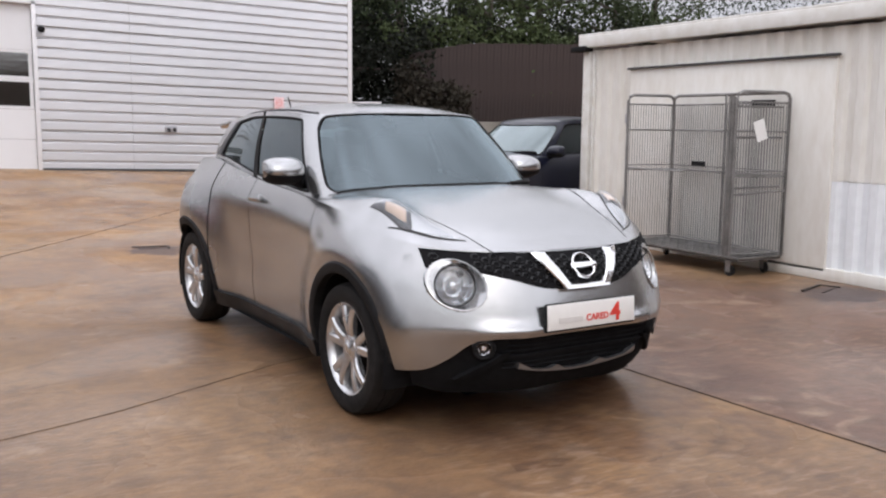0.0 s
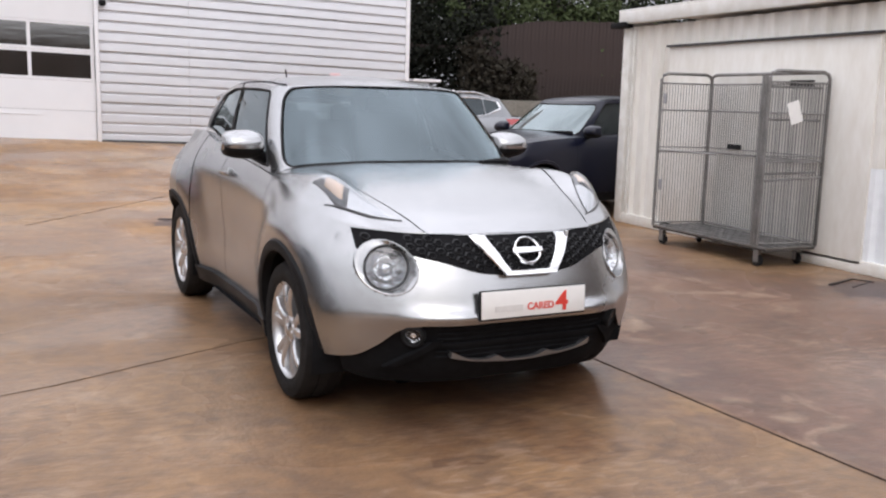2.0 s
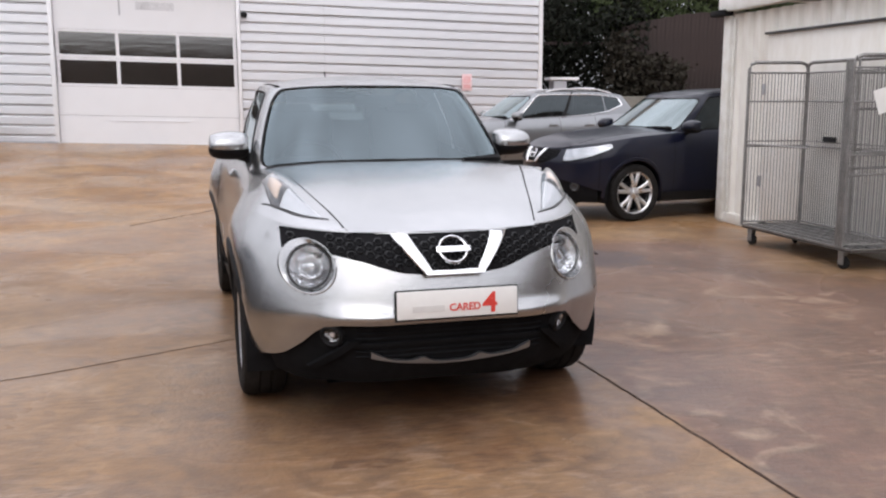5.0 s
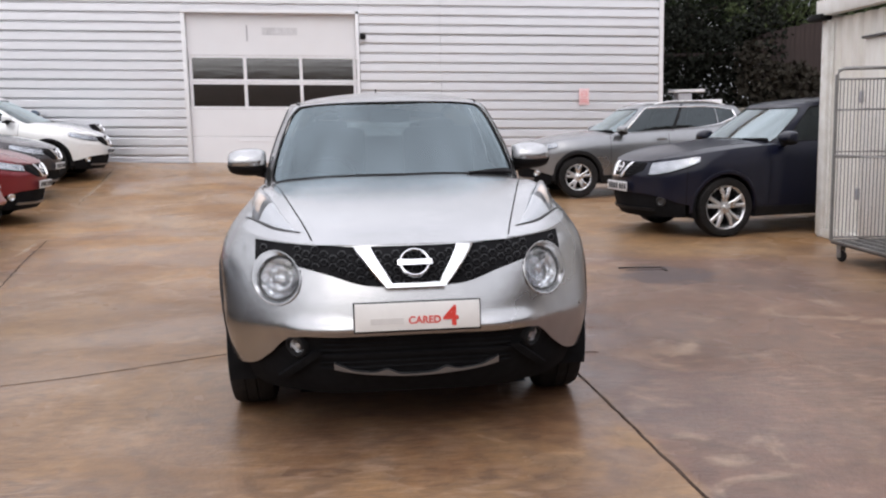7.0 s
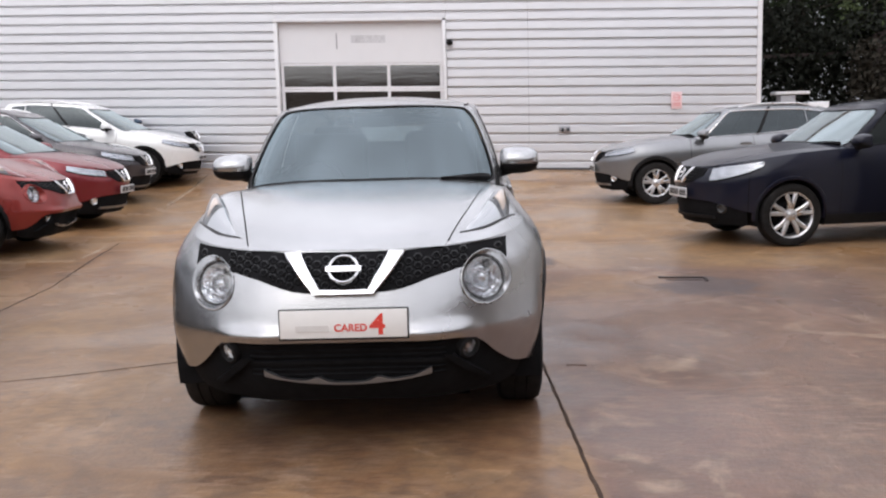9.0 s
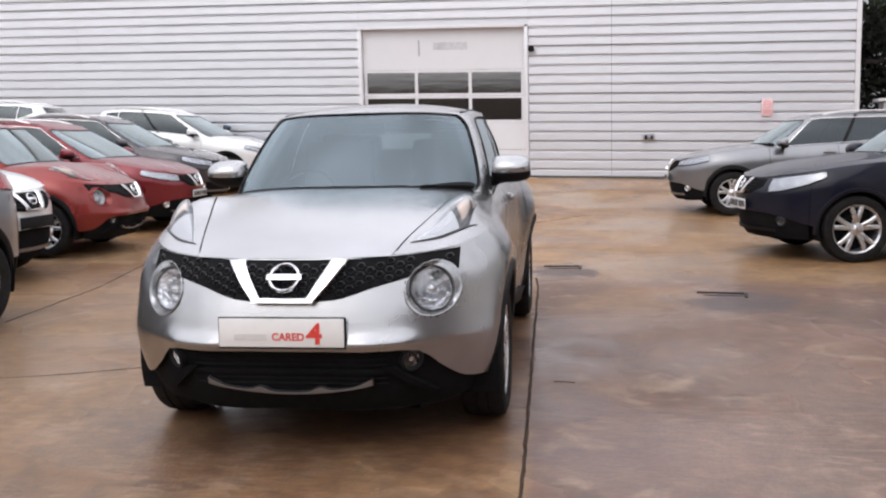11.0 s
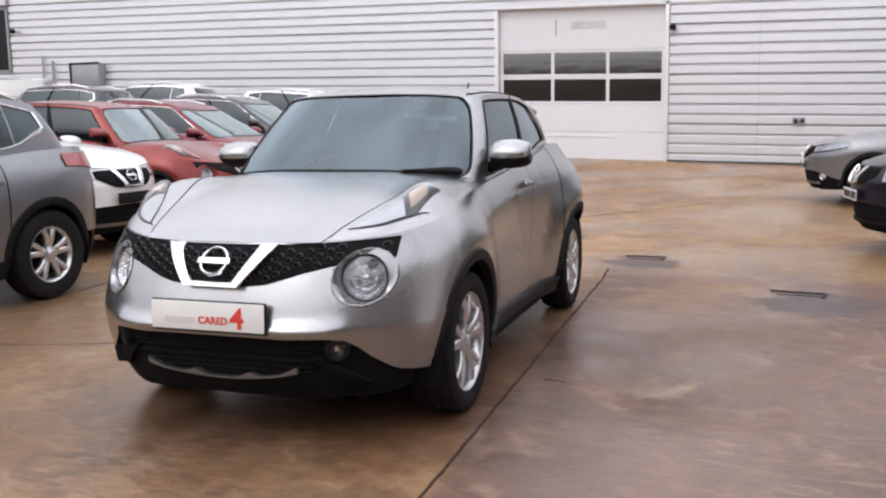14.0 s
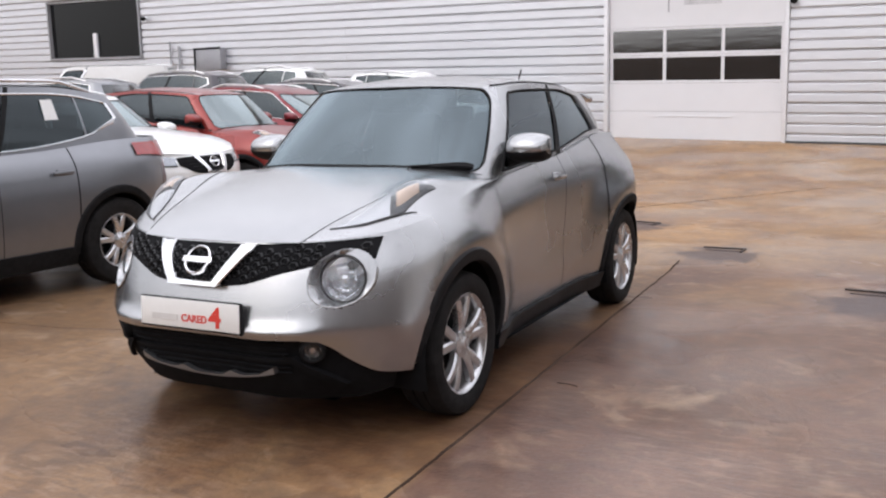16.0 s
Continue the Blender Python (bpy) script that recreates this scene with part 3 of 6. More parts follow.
    # cabin: pillars and roof in paint, windows cut out
    wp, fd, rd, rw = s.wscreen_p, s.front_win, s.rear_win, s.back_p
    v0, v1 = s.win_v
    vlo, vhi = (lambda p: s.win_lo(np.abs(p))), (lambda p: s.win_hi(np.abs(p)))
    breaks = sorted({0, wp, 1.0, *fd, *rd, 2.0, rw, 3.0} | set((s.quarter_win or ())))
    cp = mirrored(span(*breaks, step=0.05))
    cv = np.array([0, v0, *np.linspace(v0, v1, 9)[1:-1], v1, 1.0])

    def hole(p, v):
        a = abs(p)
        if a < wp:
            return 0.03 < v < v1
        if a > rw:
            return v0 < v < v1
        return v0 < v < v1 and (fd[0] < a < fd[1] or rd[0] < a < rd[1] or bool(s.quarter_win and s.quarter_win[0] < a < s.quarter_win[1]))
    pc, vc = (cp[1:] + cp[:-1]) / 2, (cv[1:] + cv[:-1]) / 2
    pil = lambda a: fd[1] - 1e-6 < abs(a) < rd[0] + 1e-6
    warp = lambda p, v: np.where(v <= v0, v / v0 * vlo(p), np.where(v >= v1, 1 - (1 - v) / (1 - v1) * (1 - vhi(p)), vlo(p) + (v - v0) / (v1 - v0) * (vhi(p) - vlo(p))))
    bend = lambda p, v: p + np.sign(p) * s.lean * (0.35 - v) * np.clip((np.abs(p) - 1.25) / 0.6, 0, 1) * np.clip((2.45 - np.abs(p)) / 0.4, 0, 1)

    def wcab(p, v, off=0.0):
        p, v = np.broadcast_arrays(np.asarray(p, float), np.asarray(v, float))
        return s.cab(bend(p, v), warp(p, v), off)
    grid_pts = wcab(cp[:, None], cv[None])
    part("pillar_frame", g("pillars", lambda: Geo().grid(grid_pts, keep=lambda i, j: not hole(pc[i], vc[j]) and not pil(pc[i]))), colour, root)
    for sd in (1, -1):
        part("centre_pillar", g("cpillar%d" % sd, lambda: Geo().grid(grid_pts, keep=lambda i, j: pil(pc[i]) and pc[i] * sd > 0)), M_BLACK, root)
    rp = span(0, 1, 2, 3, step=0.06)

    def roof():
        e = s.cab(rp, 1.0)
        k = np.linspace(-1, 1, 21)
        rows = []
        for x, y, z in e:
            zc = float(s.roof_mid(y))
            rows.append([(x * u, y, z + (zc - z) * (1 - abs(u) ** 2.4)) for u in k])
        return Geo().grid(np.array(rows))
    part("roof", g("roof", roof), colour, root)
    for sd in (1, -1):
        def ditch():
            pts = []
            for p in span(0.80, 1.0, 1.95, step=0.04):
                x, y, z = s.cab(p * sd, 1.0)
                u = 0.93
                pts.append((x * u, y, z + (float(s.roof_mid(y)) - z) * (1 - u**2.4) + 0.001))
            return Geo().tube(pts, 0.006, 5)
        part("roof_seam", g("ditch%d" % sd, ditch), M_BLACK, root)

    def pane(p0, p1, w0, w1, off=-0.006):
        return Geo().grid(wcab(np.linspace(p0, p1, 25)[:, None], np.linspace(w0, w1, 9)[None], off)).outward()

    def loop(p0, p1, w0, w1, rp, rv):
        """A rectangle with rounded corners in the cabin wall's own measure."""
        pts = []
        for cx, cy, a0 in ((p1 - rp, w1 - rv, 0), (p0 + rp, w1 - rv, 90), (p0 + rp, w0 + rv, 180), (p1 - rp, w0 + rv, 270)):
            pts += [(cx + rp * math.cos(radians(a0 + k)), cy + rv * math.sin(radians(a0 + k))) for k in np.linspace(0, 90, 9)]
        out = []
        for (x0, y0), (x1, y1) in zip(pts, pts[1:] + pts[:1]):
            n = max(1, int(math.hypot(x1 - x0, y1 - y0) / 0.06))
            out += [(x0 + (x1 - x0) * k / n, y0 + (y1 - y0) * k / n) for k in range(n)]
        return np.array(out)

    def ring_pts(q, c, grow):
        return c + (q - c) * grow

    def seal(p0, p1, w0, w1, b=0.012, rp=0.05, rv=0.08):
        q = loop(p0, p1, w0, w1, rp, rv)
        c, h = np.array(((p0 + p1) / 2, (w0 + w1) / 2)), np.array((abs(p1 - p0) / 2, (w1 - w0) / 2))
        rows = [ring_pts(q, c, (h + np.array((b / 0.9, b)) * k) / h) for k in (-1.3, -0.4, 0.6, 1.0)]
        return Geo().grid(np.stack([wcab(r[:, 0], r[:, 1], o) for r, o in zip(rows, (0.000, 0.005, 0.005, -0.002))], 1), wrap=True)

    def fillet(p0, p1, w0, w1, rp, rv):
        """Painted corners that round off a window opening."""
        out = []
        for cx, cy, a0, ex, ey in ((p1 - rp, w1 - rv, 0, p1, w1), (p0 + rp, w1 - rv, 90, p0, w1), (p0 + rp, w0 + rv, 180, p0, w0), (p1 - rp, w0 + rv, 270, p1, w0)):
            arc = np.array([(cx + rp * math.cos(radians(a0 + k)), cy + rv * math.sin(radians(a0 + k))) for k in np.linspace(0, 90, 9)])
            e = np.array((ex, ey))
            rows = [arc + (e - arc) * t for t in (0, 0.5, 1)]
            out.append(Geo().grid(np.stack([wcab(r[:, 0], r[:, 1], 0.0015) for r in rows], 1)).mesh("screen_corner"))
        return out
    for me in cached(s, "ws_fillet", lambda: fillet(-wp, wp, 0.03, v1, 0.13, 0.16)):
        part("screen_corner", me, colour, root)
    part("windscreen", g("windscreen", lambda: pane(-wp, wp, 0.02, v1)), M_WSCREEN if detail > 1 else M_WS2, root, "dark tinted windscreen").visible_shadow = False
    part("windscreen_seal", g("ws_seal", lambda: seal(-wp, wp, 0.03, v1, 0.007 if s.lean else 0.012, 0.13, 0.16)), M_BLACK, root)
    back = Geo().grid(np.array([[wcab(p, v, -0.006) for v in np.linspace(v0, v1, 7)] for p in [*np.linspace(rw, 3, 10), *(-np.linspace(3, rw, 10)[1:])]]))
    part("rear_window", g("rear_window", lambda: back.outward()), M_REARGLASS, root).visible_shadow = False
    for sd in (1, -1):
        for nm, (a, b) in (("front_side_window", fd), ("rear_side_window", rd)) + ((("quarter_window", s.quarter_win),) if s.quarter_win else ()):
            part(nm, g(nm + str(sd), lambda: pane(a * sd, b * sd, v0, v1)), M_GLASS, root).visible_shadow = False
        lo, hi = (fd[0], (s.quarter_win or rd)[1])
        part("window_trim", g("win_seal" + str(sd), lambda: seal(lo * sd, hi * sd, v0, v1, 0.012, *s.corner) if sd > 0 else seal(-hi, -lo, v0, v1, 0.012, *s.corner)), s.trim_mat, root)
    if s.lean:
        for sd in (1, -1):
            part("rear_pillar_panel", g("rpillar%d" % sd, lambda: Geo().grid(wcab(sd * np.linspace(rd[1] - 0.005, rd[1] + 0.075, 6)[:, None], np.linspace(v0, v1, 7)[None], 0.003))), M_FIN, root, "dark pillar panel that hides the rear handle")
    # wipers
    for x0, x1 in ((0.26, 0.62),):
        def wiper():
            k = np.linspace(0, 1, 7)
            pts = [s.cab(x0 * 1.05 + (x1 - x0) * t, 0.030 + 0.050 * t + 0.010 * math.sin(math.pi * t), 0.012) for t in k]
            return Geo().tube(pts, [0.007, 0.009, 0.012, 0.015, 0.018, 0.020, 0.014], 5).tube([pts[0] + np.array((0, -0.06, -0.02)), pts[0] + np.array((0, -0.02, 0.005)), pts[3] + np.array((0, 0, 0.006))], 0.005, 5)
        part("wiper", g("wiper%.1f" % x0, wiper), M_BLACK, root)
    # door mirrors
    for sd in (1, -1):
        mx, my, mz = s.mirror
        def shell():
            rows = []
            for t in np.linspace(0, 1, 12):
                a = math.pi * t
                hw, hh = 0.150 * math.sin(a) ** 0.28 if 0 < t < 1 else 0.0, 0.086 * math.sin(a) ** 0.34 if 0 < t < 1 else 0.0
                xx = -0.115 + 0.22 * (1 - math.cos(a)) / 2
                rows.append([(sd * xx, 0.055 + min(-hw * 0.85 * math.cos(k), 0.02), hh * math.sin(k) * (1.0 - 0.15 * t)) for k in np.linspace(-math.pi, math.pi, 20)])
            return Geo().grid(np.array(rows))
        mo = part("door_mirror", g("mirror" + str(sd), shell), colour, root, at=pose(mx * sd, my, mz))
        part("mirror_glass", g("mglass" + str(sd), lambda: Geo().box((-sd * 0.005, 0.076, 0.0), (0.17, 0.006, 0.115), bevel=0.002)), M_MIRROR, mo)
        part("mirror_stem", g("mstem" + str(sd), lambda: Geo().tube([(-sd * 0.06, 0.04, -0.05), (-sd * 0.13, 0.05, -0.075), (-sd * 0.21, 0.06, -0.085)], [0.034, 0.03, 0.034], 8)), M_BLACK, mo)
        def cup():
            rows = []
            for t in np.linspace(0.04, 0.96, 12):
                a = math.pi * t
                hw, hh = 0.153 * math.sin(a) ** 0.28, 0.0885 * math.sin(a) ** 0.34
                xx = -0.116 + 0.222 * (1 - math.cos(a)) / 2
                rows.append([(sd * xx, 0.055 + min(-hw * 0.85 * math.cos(k), 0.022), hh * math.sin(k) * (1.0 - 0.15 * t)) for k in np.linspace(-2.75, -0.30, 12)])
            return Geo().grid(np.array(rows))
        part("mirror_cup", g("mcup" + str(sd), cup), M_BLACK, mo, "dark plastic underside")
    # wheels
    wm = cached(s, "wheels", lambda: wheel_meshes(s.tyre, s.rim, 0.215, 5, s.twin))
    for sd in (1, -1):
        for y in (0.0, s.base):
            rod(s, "wheel", wm, root, s.half - 0.125, y, s.tyre, sd)
    # cabin inside
    if detail:
        def dash():
            a = Geo()
            rows = []
            for u in np.linspace(-1, 1, 15):
                b = s.cab(u * 0.8, 0.0)
                rows.append([(b[0] * 0.96, b[1] + d, s.dash_z + h) for d, h in ((0.03, -0.02), (0.25, 0.03 + 0.04 * math.exp(-((u + 0.5) / 0.25) ** 2)), (0.5, 0.02), (0.56, -0.08), (0.5, -0.4))])
            return a.grid(np.array(rows))
        part("dashboard", g("dash", dash), M_DEEP, root)
        part("cabin_floor", g("cfloor", lambda: Geo().box((0, (s.base + 0.6) / 2 + 0.1, 0.62), (1.36, s.base - 0.3, 0.05))), M_DEEP, root)
        if detail > 1:
            ring = [(-0.37 + 0.185 * math.cos(a), s.seat_y - 0.52 + 0.10 * math.sin(a), s.dash_z - 0.02 + 0.16 * math.sin(a)) for a in np.linspace(0, 2 * math.pi, 29)[:-1]]
            part("steering_wheel", g("steer", lambda: Geo().tube(ring, 0.016, 6, True).box((-0.37, s.seat_y - 0.52, s.dash_z - 0.02), (0.34, 0.03, 0.06), bevel=0.01)), M_BLACK, root)
        def seat():
            a = Geo()
            a.box((0, 0, 0.78), (0.50, 0.50, 0.16), bevel=0.05)
            a.box((0, 0, 0), (0.48, 0.13, 0.62), pose(0, 0.28, 1.06, -14), bevel=0.045)
            a.box((0, 0, 0), (0.25, 0.09, 0.17), pose(0, 0.37, 1.42 + s.head, -12), bevel=0.035)
            for x in (-0.06, 0.06):
                a.tube([(x, 0.34, 1.30), (x, 0.365, 1.40)], 0.007, 5)
            return a
        for x in (-0.37, 0.37):
            part("front_seat", g("seat", seat), M_SEAT, root, at=pose(x, s.seat_y, s.seat_dz))
        part("rear_seat", g("rseat", lambda: Geo().box((0, 0, 0), (1.22, 0.14, 0.6), pose(0, s.seat_y + 1.0, 1.0, -16), bevel=0.05).box((-0.36, s.seat_y + 1.08, 1.34), (0.24, 0.09, 0.12), bevel=0.03).box((0.36, s.seat_y + 1.08, 1.34), (0.24, 0.09, 0.12), bevel=0.03)), M_SEAT, root)
        part("rear_view_mirror", g("rvm", lambda: Geo().box((0, 0, 0), (0.24, 0.03, 0.065), pose(*s.cab(0.0, 0.86, -0.09)), bevel=0.014)), M_BLACK, root)
    return root


def strip(s, xs, lo, hi, off, n=8, thick=0.012, where=None, cut=False):
    """A plate that follows the nose between two heights, with a turned-in edge."""
    xs = np.asarray(xs, float)
    t = np.linspace(0, 1, n)
    z = lo[:, None] + (hi - lo)[:, None] * t[None]
    p = (where or s.face)(xs[:, None] * np.ones_like(z), z, off)
    q = p + np.array((0, thick, 0))
    a = Geo().grid(p, keep=pierced(s, p) if cut else None)
    for e, f in ((p[:, 0], q[:, 0]), (p[:, -1], q[:, -1]), (p[0], q[0]), (p[-1], q[-1])):
        a.grid(np.stack((e, f), 1))
    return a


def round_lamp(s, root, x, z, r, sd, rimcol):
    """A lamp set back in a painted dish whose rim follows the bodywork."""
    m0 = frame_at(s, x * sd, z, sd)
    nrm = (m0.to_3x3() @ Vector((1, 0, 0)) * 0.6 + Vector((0, -0.4, 0.03))).normalized()
    side = Vector((0, 0, 1)).cross(nrm).normalized()
    m = Matrix((nrm, side, nrm.cross(side))).transposed().to_4x4()
    m.translation = m0.translation - nrm * 0.028
    ang = np.linspace(0, 2 * math.pi, 49)[:-1]
    rows = []
    for t in ang:
        rim = lambda k, o: s.face(sd * x + r * k * math.cos(t), z + r * k * math.sin(t), o)
        ins = lambda k, h: np.array(m @ Vector((h, r * k * math.cos(t), r * k * math.sin(t))))
        rows.append([rim(1.24, -0.004), rim(1.225, 0.006), rim(1.19, 0.009), rim(1.15, 0.007), ins(1.10, 0.002), ins(1.05, -0.008)])
    b = part("headlamp", Geo().grid(np.array(rows), wrap=True), rimcol, root, "round headlamp with clear glass in a painted dish")
    r *= 1.05
    part("dark_ring", Geo().lathe([(r * 1.01, -0.014), (r * 0.98, -0.009), (r * 0.93, -0.011), (r * 0.90, -0.03)], m, 40), M_FIN, b)
    part("reflector", Geo().lathe([(0.0, -0.070), (r * 0.25, -0.075), (r * 0.6, -0.06), (r * 0.91, -0.015)], m, 36), M_LAMP, b)
    part("inner_ring", Geo().lathe([(r * 0.46, -0.055), (r * 0.48, -0.035), (r * 0.53, -0.035), (r * 0.55, -0.06)], m, 36), M_LAMP, b)
    part("projector", Geo().lathe([(0.0, -0.025), (r * 0.2, -0.030), (r * 0.30, -0.045), (r * 0.32, -0.07)], m, 24), M_LAMP, b)
    part("turn_lamp", Geo().lathe([(0.0, -0.014), (r * 0.14, -0.018), (r * 0.2, -0.04)], m @ pose(0, r * 0.30, r * 0.58), 16), M_FIN, b)
    part("lamp_glass", Geo().lathe([(0.0, 0.016), (r * 0.4, 0.012), (r * 0.75, 0.004), (r * 0.98, -0.006)], m, 36).outward(), M_LENS, b).visible_shadow = False


def emblem(s, root, z, r, mt):
    m = frame_at(s, 0.0, z, 1)
    m = Matrix.Translation((0, -s.badge_out, 0)) @ m
    a = Geo()
    a.lathe([(r * 0.80, -0.004), (r * 0.82, 0.008), (r * 0.90, 0.011), (r * 0.98, 0.008), (r, -0.004)], m, 40)
    a.box((0.004, 0, 0), (0.018, r * 2.25, r * 0.42), m, bevel=0.004)
    part("badge", a, mt, root, "plain chrome ring-and-bar badge")


def number_plate(root, m, kind, mt=None):
    """A plate; kind: bars for unreadable marks."""
    b = part("number_plate", Geo().box((0, 0, 0), (0.52, 0.008, 0.111), bevel=0.003), mt or M_PLATE2, root, at=m)
    if kind == "bars":
        for i, x in enumerate((-0.2, -0.135, -0.07, -0.005, 0.085, 0.15, 0.215)):
            part("plate_mark", cached(COMPACT, "pmark", lambda: Geo().box((0, -0.006, 0), (0.046, 0.004, 0.07)).mesh("plate_mark")), M_DARKINK, b, at=pose(x, 0, 0))
    return b


COMPACT = Shape(
    half=0.892, base=2.53, arch=0.388, hub=0.345, tyre=0.334, rim=0.236, twin=True, pan=0.195, sill=0.288, rear_lip=0.42,
    nose=-0.70, nose_d=0.53, nose_n=2.25, tail=3.20, rear_d=0.55, rear_n=2.2,
    width=curve((0.2, 0.76), (0.35, 0.805), (0.5, 0.828), (0.68, 0.840), (0.85, 0.845), (0.98, 0.845), (1.06, 0.836), (1.2, 0.81), (1.3, 0.79)),
    taper=curve((-0.8, 0.95), (-0.3, 0.985), (0, 1.0), (0.6, 0.985), (1.3, 0.975), (2.0, 0.985), (2.5, 1.0), (3.0, 0.97), (3.3, 0.93)),
    flares=[(-0.42, 0.44, 0.022, 0.25, 0.20), (2.57, 0.84, 0.026, 0.40, 0.22), (2.7, 1.14, -0.050, 0.5, 0.13), (1.25, 0.58, -0.030, 0.55, 0.16), (1.10, 0.86, -0.024, 0.60, 0.22)],
    shelf=0.022, haunches=[(0.0, 0.345, 0.056, 0.46, 0.74), (2.53, 0.345, 0.044, 0.44, 0.80)], square=curve((0.2, 0.85), (0.45, 0.72), (0.62, 0.82), (0.80, 0.97), (0.87, 1.0)), lean=0.14, corner=(0.025, 0.05), sill_out=0.024, sill_mat=M_COMB,
    front=curve((0.2, 0.02), (0.3, -0.06), (0.45, -0.10), (0.505, -0.134), (0.53, -0.147), (0.56, -0.140), (0.62, -0.124), (0.70, -0.097), (0.78, -0.064), (0.872, 0)),
    rear=curve((0.2, -0.05), (0.45, 0.05), (0.8, 0.06), (1.0, 0.02), (1.2, 0)),
    shoulder=curve((-0.70, 0.872), (-0.5, 0.89), (-0.3, 0.925), (0, 0.975), (0.35, 1.02), (0.8, 1.05), (1.5, 1.10), (2.0, 1.16), (2.4, 1.20), (2.8, 1.19), (3.2, 1.13)),
    bonnet=curve((-0.70, 0.872), (-0.55, 0.935), (-0.3, 1.005), (0, 1.065), (0.35, 1.115), (0.7, 1.13)), crown=3.6, crests=[(0.71, -0.10, 0.125, 0.11, 0.30), (0.71, 0.25, 0.03, 0.12, 0.25)],
    lip=curve((0, 0.50), (0.50, 0.50), (0.60, 0.485), (0.72, 0.40), (0.84, 0.335), (1, 0.31)),
    cab_base=(0.33, 2.95, 0.42, 0.35, 2.6), cab_top=(0.82, 2.76, 0.36, 0.22, 2.8), ledge=curve((0.5, 0.01), (1.4, 0.015), (2.4, 0.060), (3.0, 0.075)), bulge=0.02,
    roof_w=curve((0.86, 0.595), (1.5, 0.60), (2.55, 0.53)), roof_edge=curve((0.82, 1.525), (1.0, 1.505), (1.3, 1.522), (1.6, 1.526), (2.0, 1.518), (2.76, 1.445)),
    roof_mid=curve((0.82, 1.525), (1.05, 1.566), (1.45, 1.59), (2.0, 1.578), (2.76, 1.475)),
    wscreen_p=0.725, front_win=(0.945, 1.42), rear_win=(1.46, 1.89), quarter_win=None, back_p=2.35, win_v=(0.07, 0.93), win_lo=curve((0.9, 0.07), (1.4, 0.08), (1.65, 0.085), (1.89, 0.11), (2.3, 0.2)), win_hi=curve((0.0, 0.985), (0.6, 0.98), (0.9, 0.93), (1.6, 0.93), (1.86, 0.88), (2.3, 0.9)), holes=[(0.605, 0.735, 0.113)],
    doors=(0.52, 1.50, 2.14), scuttle=lambda u: 0.30 + 0.27 * u**2.4, bonnet_x=(0.425, 0.755),
    mirror=(0.850, 0.80, 1.185), handle_z=0.985, hidden_handle=True, handle_mat=None, arch_mat=M_BLACK, trim_mat=M_BLACK, lipw=0.048,
    dash_z=1.06, seat_y=1.35, head=-0.09, seat_dz=0.0, badge_out=0.03)

